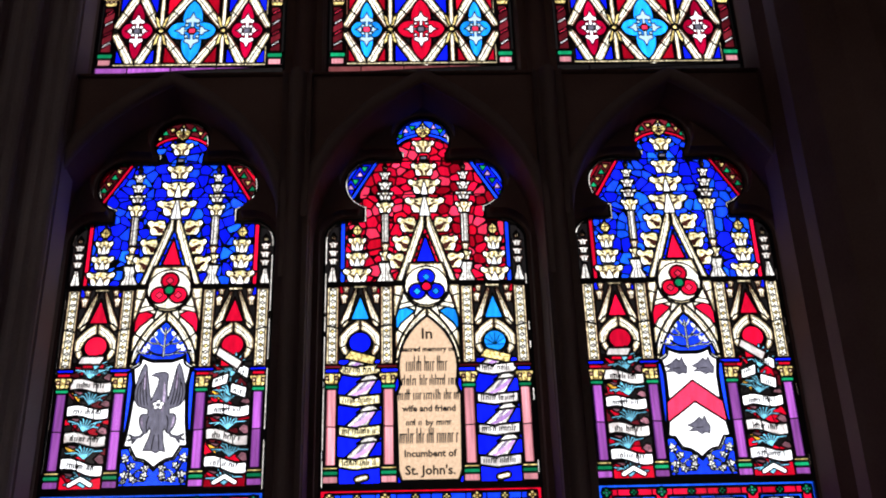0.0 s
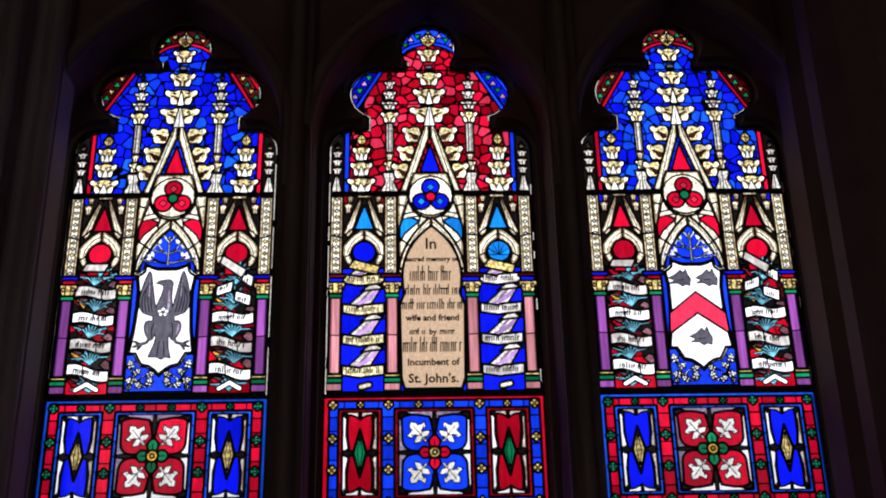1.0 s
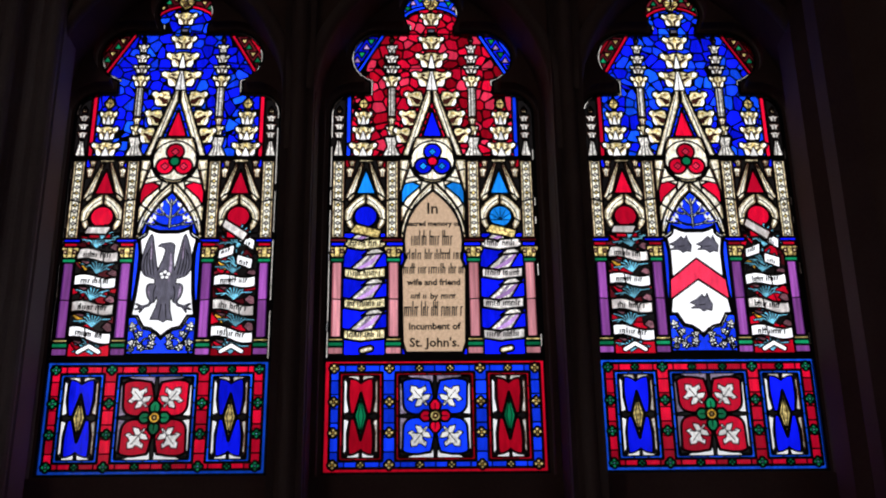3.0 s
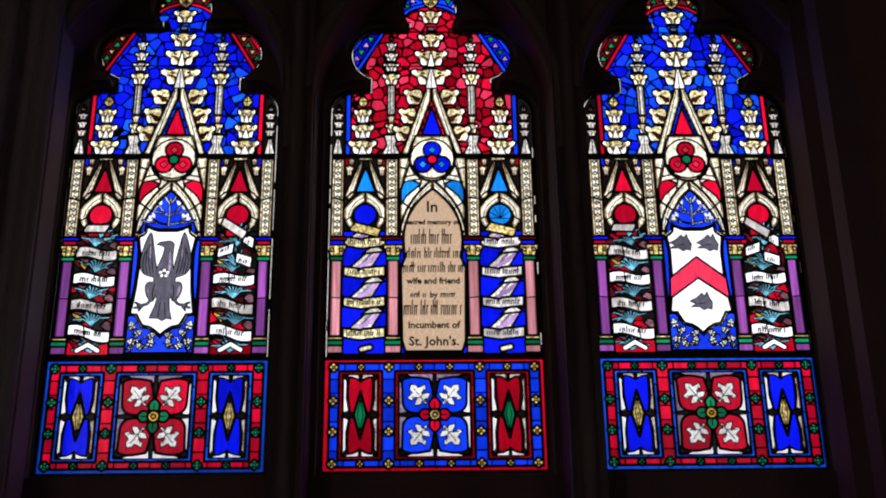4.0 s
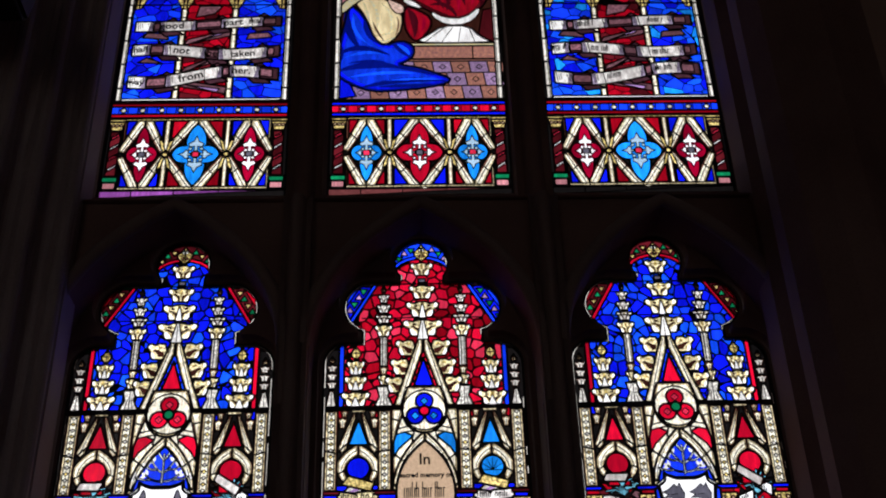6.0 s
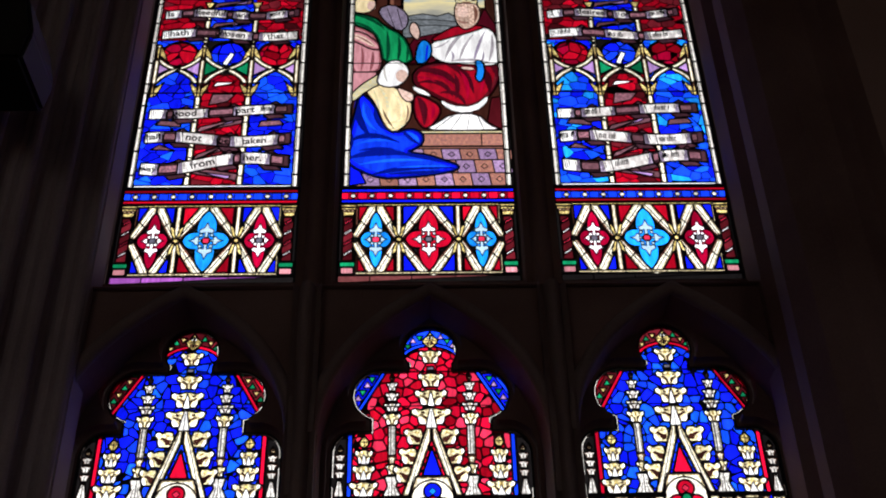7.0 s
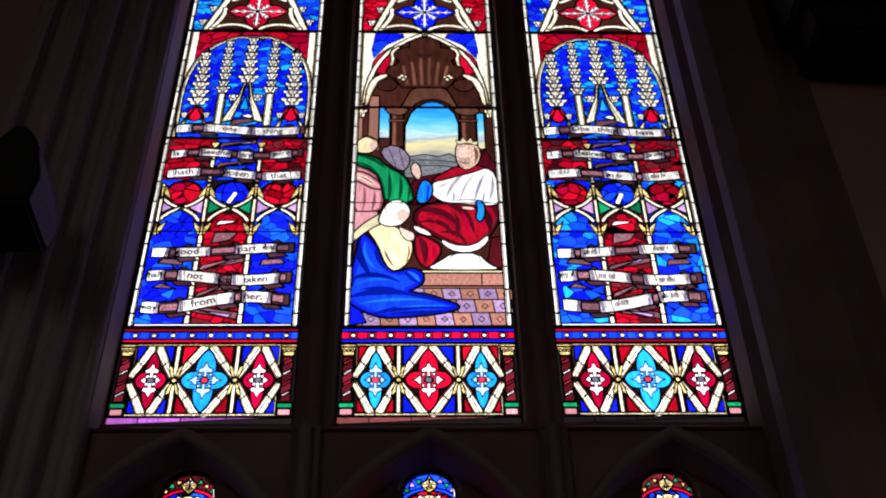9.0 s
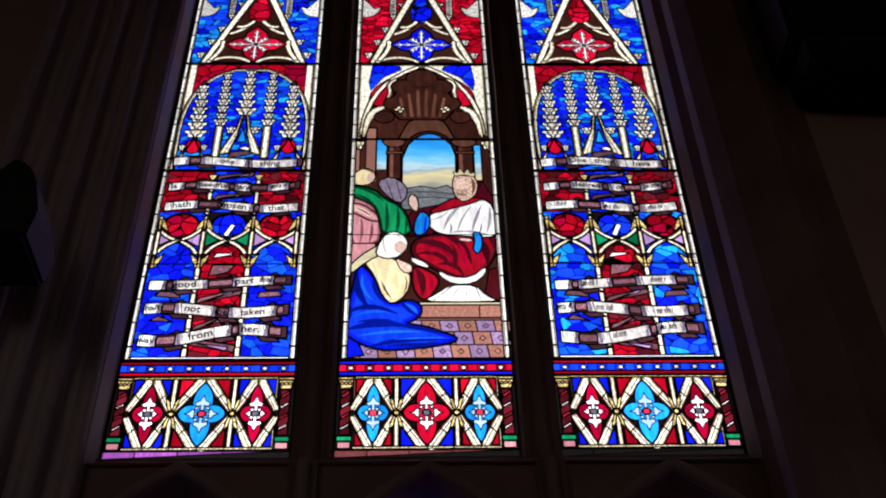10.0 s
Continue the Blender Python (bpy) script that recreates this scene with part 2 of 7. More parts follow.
def box_bm(x0, x1, y0, y1, z0, z1, bevel=0.0):
    bm = bmesh.new()
    bmesh.ops.create_cube(bm, size=1)
    for v in bm.verts:
        v.co = Vector(((x0 + x1) / 2 + v.co.x * (x1 - x0), (y0 + y1) / 2 + v.co.y * (y1 - y0), (z0 + z1) / 2 + v.co.z * (z1 - z0)))
    if bevel:
        bmesh.ops.bevel(bm, geom=bm.edges[:], offset=bevel, segments=2, affect="EDGES")
    return bm


def prism(profile, z0, z1):
    """A vertical moulding: a closed plan profile carried from z0 to z1."""
    n = len(profile)
    verts = [(x, y, z) for z in (z0, z1) for x, y in profile]
    faces = [(i, (i + 1) % n, n + (i + 1) % n, n + i) for i in range(n)] + [tuple(range(n))[::-1], tuple(range(n, 2 * n))]
    return verts, faces


# ---------------- leaded glass: shapes laid over one another, then cut into pieces ----------------
STEP = 0.0013
THIN = 0.0021  # the thinnest line that still parts two pieces


def polygon_distance(U, V, pts):
    """Signed distance to a closed outline, negative inside."""
    d = np.full(U.shape, 1e9)
    inside = np.zeros(U.shape, bool)
    n = len(pts)
    for i in range(n):
        (ax, ay), (bx, by) = pts[i], pts[(i + 1) % n]
        ex, ey = bx - ax, by - ay
        q = ex * ex + ey * ey
        if q < 1e-14:
            continue
        h = np.clip(((U - ax) * ex + (V - ay) * ey) / q, 0, 1)
        d = np.minimum(d, (U - ax - h * ex) ** 2 + (V - ay - h * ey) ** 2)
        cross = (ay > V) != (by > V)
        if ay != by:
            inside ^= cross & (U < (bx - ax) * (V - ay) / (by - ay) + ax)
    d = np.sqrt(d)
    return np.where(inside, -d, d)


def polyline_distance(U, V, pts):
    d = np.full(U.shape, 1e9)
    for (ax, ay), (bx, by) in zip(pts[:-1], pts[1:]):
        ex, ey = bx - ax, by - ay
        h = np.clip(((U - ax) * ex + (V - ay) * ey) / max(ex * ex + ey * ey, 1e-12), 0, 1)
        d = np.minimum(d, (U - ax - h * ex) ** 2 + (V - ay - h * ey) ** 2)
    return np.sqrt(d)


def flip(pts):
    return [(-u, v) for u, v in pts]


def ring(c, r, ry=None, n=20, a0=0.0):
    ry = ry or r
    return [(c[0] + r * math.cos(a0 + 2 * math.pi * i / n), c[1] + ry * math.sin(a0 + 2 * math.pi * i / n)) for i in range(n)]


def soft(pts, rounds=2):
    """Round the corners of a closed outline."""
    for _ in range(rounds):
        pts = [q for a, b in zip(pts, pts[1:] + pts[:1]) for q in ((0.75 * a[0] + 0.25 * b[0], 0.75 * a[1] + 0.25 * b[1]), (0.25 * a[0] + 0.75 * b[0], 0.25 * a[1] + 0.75 * b[1]))]
    return pts


def bez(p0, p1, p2, n=8):
    return [((1 - s) ** 2 * p0[0] + 2 * s * (1 - s) * p1[0] + s * s * p2[0],
             (1 - s) ** 2 * p0[1] + 2 * s * (1 - s) * p1[1] + s * s * p2[1]) for s in [i / n for i in range(n + 1)]]


class Light:
    """One light of the window as a drawing: which glass lies where, and how far it is to the next lead."""

    def __init__(self, hw, z0, z1):
        self.u = np.arange(-hw - 0.012, hw + 0.012, STEP)
        self.v = np.arange(z0 - 0.012, z1 + 0.012, STEP)
        self.U, self.V = np.meshgrid(self.u, self.v)
        self.label = np.zeros(self.U.shape, np.int32)
        self.F = np.full(self.U.shape, 0.05)
        self.mats = ["blue"]
        self.words = []

    def window(self, pts, margin):
        us, vs = [p[0] for p in pts], [p[1] for p in pts]
        i0, i1 = np.searchsorted(self.v, [min(vs) - margin, max(vs) + margin])
        j0, j1 = np.searchsorted(self.u, [min(us) - margin, max(us) + margin])
        return slice(i0, i1), slice(j0, j1)

    def lay(self, s, w, mat, lw):
        if s.size == 0 or s.min() >= 0:
            return
        inside = s < 0
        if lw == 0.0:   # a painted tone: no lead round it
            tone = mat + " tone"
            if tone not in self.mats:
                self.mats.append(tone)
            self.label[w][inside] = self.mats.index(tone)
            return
        if mat not in self.mats:
            self.mats.append(mat)
        k = self.mats.index(mat)
        lw = max(lw * 1.5, THIN)
        self.F[w] = np.where(inside, -s - lw / 2, np.minimum(self.F[w], s - lw / 2))
        self.label[w][inside] = k
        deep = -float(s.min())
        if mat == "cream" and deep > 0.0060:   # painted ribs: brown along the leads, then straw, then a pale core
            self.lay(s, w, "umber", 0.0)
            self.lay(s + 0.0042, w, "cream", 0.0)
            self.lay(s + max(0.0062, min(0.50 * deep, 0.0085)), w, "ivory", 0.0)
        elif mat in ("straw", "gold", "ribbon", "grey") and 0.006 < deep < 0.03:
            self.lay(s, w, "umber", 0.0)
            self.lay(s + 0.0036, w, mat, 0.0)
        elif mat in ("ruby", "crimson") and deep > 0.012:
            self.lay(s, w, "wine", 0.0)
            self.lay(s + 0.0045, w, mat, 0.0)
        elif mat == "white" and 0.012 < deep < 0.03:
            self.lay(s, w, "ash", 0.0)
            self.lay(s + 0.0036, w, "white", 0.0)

    def poly(self, pts, mat, lw=0.005, m=False):
        w = self.window(pts, 0.01)
        self.lay(polygon_distance(self.U[w], self.V[w], pts), w, mat, lw)
        if m:
            self.poly(flip(pts), mat, lw)

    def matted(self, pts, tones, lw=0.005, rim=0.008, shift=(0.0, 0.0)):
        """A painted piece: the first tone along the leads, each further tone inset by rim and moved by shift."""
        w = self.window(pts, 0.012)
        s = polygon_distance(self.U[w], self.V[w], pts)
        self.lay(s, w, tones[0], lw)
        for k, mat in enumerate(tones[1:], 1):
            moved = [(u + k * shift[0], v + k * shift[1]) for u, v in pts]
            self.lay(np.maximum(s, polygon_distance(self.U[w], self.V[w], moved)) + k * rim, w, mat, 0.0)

    def circle(self, c, r, mat, lw=0.005, m=False, ry=None):
        self.poly(ring(c, r, ry), mat, lw, m)

    def rect(self, u0, v0, u1, v1, mat, lw=0.005, m=False):
        self.poly([(u0, v0), (u1, v0), (u1, v1), (u0, v1)], mat, lw, m)

    def stroke(self, pts, width, mat, lw=0.005, m=False):
        w = self.window(pts, width / 2 + 0.01)
        self.lay(polyline_distance(self.U[w], self.V[w], pts) - width / 2, w, mat, lw)
        if m:
            self.stroke(flip(pts), width, mat, lw)

    def line(self, pts, lw=0.004, m=False):
        w = self.window(pts, 0.01)
        lw = max(lw * 1.2, THIN)
        if self.F[w].size:
            self.F[w] = np.minimum(self.F[w], polyline_distance(self.U[w], self.V[w], pts) - lw / 2)
        if m:
            self.line(flip(pts), lw)

    def group(self, shapes, mat, lw=0.003, m=False):
        """Several outlines and strokes melted into one piece: an item is an outline, or (line, width)."""
        pts, pad = [], 0.0
        for it in shapes:
            if len(it) == 2 and not isinstance(it[1], tuple):
                pts += it[0]
                pad = max(pad, it[1] / 2)
            else:
                pts += it
        w = self.window(pts, pad + 0.01)
        U, V = self.U[w], self.V[w]
        d = np.full(U.shape, 9.0)
        for it in shapes:
            if len(it) == 2 and not isinstance(it[1], tuple):
                d = np.minimum(d, polyline_distance(U, V, it[0]) - it[1] / 2)
            else:
                d = np.minimum(d, polygon_distance(U, V, it))
        self.lay(d, w, mat, lw)
        if m:
            self.group([(flip(it[0]), it[1]) if len(it) == 2 and not isinstance(it[1], tuple) else flip(it) for it in shapes], mat, lw)

    def mosaic(self, pts, mats, cell, seed, lw=0.004, m=False, flat=1.0):
        """Random small pieces inside an outline."""
        w = self.window(pts, 0.008)
        U, V = self.U[w], self.V[w]
        if U.size == 0:
            return
        rnd = random.Random(seed)
        s = polygon_distance(U, V, pts)
        us, vs = [p[0] for p in pts], [p[1] for p in pts]
        seeds = []
        v = min(vs) - cell
        while v < max(vs) + cell:
            u = min(us) - cell
            while u < max(us) + cell:
                seeds.append((u + rnd.uniform(-0.5, 0.5) * cell, v + rnd.uniform(-0.5, 0.5) * cell * flat))
                u += cell
            v += cell * flat
        d1, d2, own = np.full(U.shape, 9.0), np.full(U.shape, 9.0), np.zeros(U.shape, np.int32)
        pick = []
        for i, (a, b) in enumerate(seeds):
            d = np.hypot(U - a, (V - b) / flat)
            nearer = d < d1
            d2 = np.where(nearer, d1, np.minimum(d2, d))
            d1 = np.where(nearer, d, d1)
            own[nearer] = i
            mat = rnd.choice(mats)
            if mat not in self.mats:
                self.mats.append(mat)
            pick.append(self.mats.index(mat))
        f = np.minimum((d2 - d1) / 2, -s) - lw / 2
        inside = s < 0
        self.F[w] = np.where(inside, f, np.minimum(self.F[w], s - lw / 2))
        self.label[w][inside] = np.array(pick)[own[inside]]
        if m:
            self.mosaic(flip(pts), mats, cell, seed + 1, lw, False, flat)

    def letter(self, text, u, v, size, tilt=0.0):
        self.words.append((text, u, v, size, tilt))

    def bars(self, u0, u1, v, h, seed, tilt=0.0):
        """Writing that cannot be read: a row of short dark marks."""
        rnd = random.Random(seed)
        u = u0
        left = rnd.randint(4, 8)
        while u < u1 - 0.002:
            z = v + (u - u0) * tilt
            L2 = h * rnd.choice((0.8, 0.8, 0.8, 1.3))
            self.line([(u, z - h * 0.4), (u + 0.0008, z - h * 0.4 + L2)], 0.0030)
            if rnd.random() < 0.45:
                self.line([(u, z - h * 0.4 + h * 0.72), (u + 0.005, z - h * 0.4 + h * 0.80)], 0.0024)
            u += rnd.choice((0.0056, 0.0060, 0.0072))
            left -= 1
            if left == 0:
                u += 0.007
                left = rnd.randint(4, 8)


def contour(field, u, v):
    """Closed outlines of field = 0, as lists of points."""
    H, W = field.shape
    f = field.copy()
    f[np.abs(f) < 1e-7] = 1e-7
    pos = f > 0
    code = pos[:-1, :-1] * 1 + pos[:-1, 1:] * 2 + pos[1:, 1:] * 4 + pos[1:, :-1] * 8
    pairs = {1: [(3, 0)], 2: [(0, 1)], 3: [(3, 1)], 4: [(1, 2)], 5: [(3, 2), (1, 0)], 6: [(0, 2)], 7: [(3, 2)], 8: [(2, 3)],
             9: [(2, 0)], 10: [(0, 3), (2, 1)], 11: [(2, 1)], 12: [(1, 3)], 13: [(1, 0)], 14: [(0, 3)]}
    links = {}
    ii, jj = np.nonzero((code > 0) & (code < 15))
    for i, j, c in zip(ii.tolist(), jj.tolist(), code[ii, jj].tolist()):
        ids = ((i, j, 0), (i, j + 1, 1), (i + 1, j, 0), (i, j, 1))
        for a, b in pairs[c]:
            links.setdefault(ids[a], []).append(ids[b])
            links.setdefault(ids[b], []).append(ids[a])

    def place(k):
        i, j, up = k
        if up:
            s = f[i, j] / (f[i, j] - f[i + 1, j])
            return (float(u[j]), float(v[i] + s * (v[i + 1] - v[i])))
        s = f[i, j] / (f[i, j] - f[i, j + 1])
        return (float(u[j] + s * (u[j + 1] - u[j])), float(v[i]))

    loops, used = [], set()
    for k in links:
        if k in used:
            continue
        loop, prev, cur = [], None, k
        while cur not in used:
            used.add(cur)
            loop.append(place(cur))
            step = [x for x in links[cur] if x != prev and x not in used]
            if not step:
                break
            prev, cur = cur, step[0]
        if len(loop) > 5:
            loops.append(loop)
    return loops


def thin(loop, tol):
    """Fewer points on a closed outline (Douglas-Peucker)."""
    p = np.array(loop)
    far = int(np.argmax(((p - p[0]) ** 2).sum(1)))
    keep = np.zeros(len(p), bool)
    keep[0] = keep[far] = True
    q = np.vstack([p, p[:1]])
    stack = [(0, far), (far, len(p))]
    while stack:
        a, b = stack.pop()
        if b - a < 2:
            continue
        e = q[b] - q[a]
        n = math.hypot(*e)
        r = q[a + 1:b] - q[a]
        d = np.abs(r[:, 0] * e[1] - r[:, 1] * e[0]) / n if n > 1e-9 else np.hypot(r[:, 0], r[:, 1])
        i = int(np.argmax(d))
        if d[i] > tol:
            keep[a + 1 + i] = True
            stack += [(a, a + 1 + i), (a + 1 + i, b)]
    return [tuple(x) for x in p[keep]]


def slab(tris, co, y0, y1, x0, wide=1.0, rise=float):
    """A flat slab from y0 to y1 over plan triangles."""
    ids, count = {}, {}
    for t in tris:
        for k in t:
            ids.setdefault(k, len(ids))
        for a, b in ((t[0], t[1]), (t[1], t[2]), (t[2], t[0])):
            count[(a, b)] = 1
    n = len(ids)
    pts = sorted(ids, key=lambda k: ids[k])
    verts = [(x0 + wide * co[k][0], y, rise(co[k][1])) for y in (y0, y1) for k in pts]
    faces = []
    for t in tris:
        a, b, c = (ids[k] for k in t)
        faces += [(a, b, c), (c + n, b + n, a + n)]
    for a, b in count:
        if (b, a) not in count:
            faces.append((ids[b], ids[a], ids[a] + n, ids[b] + n))
    return verts, faces


def cut(light, opening, x0, yg, breaks, names, tol=0.0006, edge=0, wide=1.0, rise=float):
    """Cut the drawing into glass and lead; one thing for each stretch between breaks."""
    op = opening(light.U, light.V)
    if edge:   # a narrow pale fillet next to the stone, broken up to draw edge glints
        glints = np.sin(light.V * 31.0 + light.U * 17.0) + 0.7 * np.sin(light.V * 83.0 - light.U * 29.0)
        least = 0.75 - 1.85 * np.clip((edge * light.U - 0.10) / 0.05, 0, 1)
        s = np.maximum(np.maximum(np.abs(-op - 0.0050) - 0.0018, (least - glints) / 60), breaks[0] - light.V)
        light.mats.append("pale")
        light.F = np.where(s < 0, -s - 0.0007, np.minimum(light.F, s - 0.0022))
        light.label[s < 0] = len(light.mats) - 1
    F = np.minimum(light.F, -op - 0.003)
    F[0], F[-1], F[:, 0], F[:, -1] = -1, -1, -1, -1
    pts, edges = [], []

    def add(loop):
        a = len(pts)
        pts.extend(Vector(p) for p in loop)
        edges.extend((a + i, a + (i + 1) % len(loop)) for i in range(len(loop)))

    for loop in contour(F, light.u, light.v):
        loop = thin(loop, tol)
        if len(loop) > 2:
            add(loop)
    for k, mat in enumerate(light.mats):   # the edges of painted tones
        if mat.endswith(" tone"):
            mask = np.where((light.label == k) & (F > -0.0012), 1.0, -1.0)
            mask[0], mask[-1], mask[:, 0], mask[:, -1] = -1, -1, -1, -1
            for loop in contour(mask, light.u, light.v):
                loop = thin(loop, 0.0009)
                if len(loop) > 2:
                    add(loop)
    rim = -op + 0.004
    rim[0], rim[-1], rim[:, 0], rim[:, -1] = -1, -1, -1, -1
    for loop in contour(rim, light.u, light.v):
        add(thin(loop, tol))
    co, ed, tri, _, orig, _ = delaunay_2d_cdt(pts, edges, [], 0, 1e-6)
    fixed = {tuple(sorted(e)) for e, o in zip(ed, orig) if o}
    co = [(c[0], c[1]) for c in co]
    boss = list(range(len(tri)))

    def root(i):
        while boss[i] != i:
            boss[i] = boss[boss[i]]
            i = boss[i]
        return i

    seen = {}
    for i, t in enumerate(tri):
        for a, b in ((t[0], t[1]), (t[1], t[2]), (t[2], t[0])):
            e = (a, b) if a < b else (b, a)
            if e in seen:
                if e not in fixed:
                    boss[root(i)] = root(seen[e])
            else:
                seen[e] = i
    groups = {}
    for i in range(len(tri)):
        groups.setdefault(root(i), []).append(i)
    panes = [[] for _ in names]
    lead = [[] for _ in names]

    def row(z):
        k = 0
        while k < len(breaks) and z > breaks[k]:
            k += 1
        return k

    for members in groups.values():
        area, vote, cz, votes = 0.0, 0.0, 0.0, {}
        for i in members:
            (ax, ay), (bx, by), (cx, cy) = (co[k] for k in tri[i])
            s = abs((bx - ax) * (cy - ay) - (cx - ax) * (by - ay)) / 2
            mu, mv = (ax + bx + cx) / 3, (ay + by + cy) / 3
            a = min(max(int(round((mv - light.v[0]) / STEP)), 0), F.shape[0] - 1)
            b = min(max(int(round((mu - light.u[0]) / STEP)), 0), F.shape[1] - 1)
            kind = -2 if rim[a, b] <= 0 else (-1 if F[a, b] <= 0 else int(light.label[a, b]))
            votes[kind] = votes.get(kind, 0) + s
            area += s
            cz += s * mv
        best = max(votes, key=lambda q: votes[q])
        if best == -2 or area < 1e-9:
            continue
        if best == -1:
            for i in members:
                lead[row(sum(co[k][1] for k in tri[i]) / 3)].append(tri[i])
        else:
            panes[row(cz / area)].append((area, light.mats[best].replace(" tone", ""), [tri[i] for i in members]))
    things = []
    for k, (name, label) in enumerate(names):
        thing = new("stained_glass_panel", None)
        tagged(thing, label, "stained glass", "panels of the memorial window")
        verts, faces = slab(lead[k], co, yg - 0.0011, yg + 0.0011, x0, wide, rise)
        mesh_object("lead_came", verts, faces, LEAD, thing, "black lead cames")
        rest = {}
        for n, (area, mat, tris) in enumerate(sorted(panes[k], key=lambda q: -q[0])):
            if n < 290 and area > 6e-5:
                verts, faces = slab(tris, co, yg - 0.0006, yg + 0.0006, x0, wide, rise)
                mesh_object("pane", verts, faces, G[mat], thing)
            else:
                rest.setdefault(mat, []).extend(tris)
        for mat, tris in rest.items():
            verts, faces = slab(tris, co, yg - 0.0006, yg + 0.0006, x0, wide, rise)
            tagged(mesh_object("small_glass", verts, faces, G[mat], thing), kind="stuff")
        things.append(thing)
    for text, u, v, size, tilt in light.words:
        font = bpy.data.curves.new("lettering", "FONT")
        font.body, font.size, font.align_x, font.align_y = text, size, "CENTER", "CENTER"
        font.extrude, font.resolution_u, font.offset, font.shear = 0.0004, 2, 0.0009, 0.0
        font.materials.append(ENAMEL)
        ob = new("lettering", font)
        ob.matrix_world = pose(x0 + wide * u, yg - 0.0022, rise(v), 90, -tilt, 0)
        ob.parent = things[row(v)]
    return things
# ---------------- ornament ----------------
def crocket(L, u, v, w, h, mat="cream", gold="gold", m=False):
    """A leafy cup: a dark goblet with pale side leaves, a golden rim that curls out at the tips, and a stem."""
    cup = [(-0.30, 0), (0.30, 0), (0.35, 0.22), (0.36, 0.46), (0.50, 0.62), (0.54, 0.90), (0.42, 1.02), (0.26, 0.92), (0.10, 1.03)]
    cup = cup + [(-x, y) for x, y in cup[:1:-1]]
    yellow = gold == "gold"
    for s in ((1, -1) if m else (1,)):
        c = s * u

        def tone(pts, mt):
            for q in (1, -1):
                L.poly([(c + q * x * w, v + y * h) for x, y in pts], mt, 0.0)
        if w < 0.034:
            L.poly([(c + x * w, v + y * h * 0.9) for x, y in cup], mat, 0.0030)
            L.line([(c, v + 0.1 * h), (c, v + 0.6 * h)], 0.0022)
            continue
        L.poly([(c + x * w, v + y * h * 0.94) for x, y in cup], "straw" if yellow else "grey", 0.0042)
        tone(((0.14, 0.03), (0.27, 0.03), (0.32, 0.24), (0.33, 0.46), (0.26, 0.40), (0.18, 0.22)), "white" if yellow else "milk")
        tone(((0.36, 0.60), (0.46, 0.66), (0.49, 0.84), (0.41, 0.92), (0.38, 0.76)), "white" if yellow else "milk")
        tone(((0.03, 0.04), (0.09, 0.05), (0.15, 0.34), (0.26, 0.50), (0.34, 0.56), (0.24, 0.62), (0.13, 0.50), (0.04, 0.40)), "brown")
        tone(((0.16, 0.62), (0.28, 0.68), (0.24, 0.80), (0.15, 0.74)), "brown")
        if w > 0.05:
            tone(((0.0, 0.52), (0.08, 0.60), (0.05, 0.86), (0.0, 0.92)), "gold" if yellow else "cream")


def half_cup(L, s, u, v, w, h, tilt=0.010):
    """A crocket that grows from the edge of a gable, leaning outwards."""
    def at(x, y):
        return (s * (u + x * w - tilt * y), v + y * h)
    L.poly([at(x, y) for x, y in ((-0.5, 0.0), (0.14, 0.02), (0.30, 0.26), (0.34, 0.50), (0.56, 0.72), (0.54, 0.94), (0.36, 1.02), (0.18, 0.90), (-0.02, 1.0), (-0.34, 0.98), (-0.5, 0.6))], "straw", 0.0042)
    for pts, mt in ((((-0.02, 0.06), (0.12, 0.06), (0.26, 0.30), (0.30, 0.50), (0.16, 0.42)), "white"), (((0.34, 0.64), (0.50, 0.76), (0.48, 0.90), (0.38, 0.94)), "white"),
                    (((-0.40, 0.20), (-0.20, 0.14), (0.02, 0.44), (0.24, 0.58), (0.10, 0.66), (-0.16, 0.54), (-0.40, 0.46)), "brown"), (((-0.30, 0.72), (-0.10, 0.70), (0.04, 0.80), (-0.14, 0.88)), "gold")):
        L.poly([at(x, y) for x, y in pts], mt, 0.0)


def fold(L, p0, p1, p2, w, mat):
    """A painted fold of drapery: a curved blade, broad in the middle and pointed at both ends."""
    a, n = bez(p0, p1, p2, 10), 10
    left, right = [], []
    for i in range(n + 1):
        q, r = a[max(i - 1, 0)], a[min(i + 1, n)]
        dx, dy = r[0] - q[0], r[1] - q[1]
        d = math.hypot(dx, dy) or 1.0
        k = 0.5 * w * math.sin(math.pi * (0.04 + 0.92 * i / n))
        left.append((a[i][0] - dy / d * k, a[i][1] + dx / d * k))
        right.append((a[i][0] + dy / d * k, a[i][1] - dx / d * k))
    L.poly(left + right[::-1], mat, 0.0)


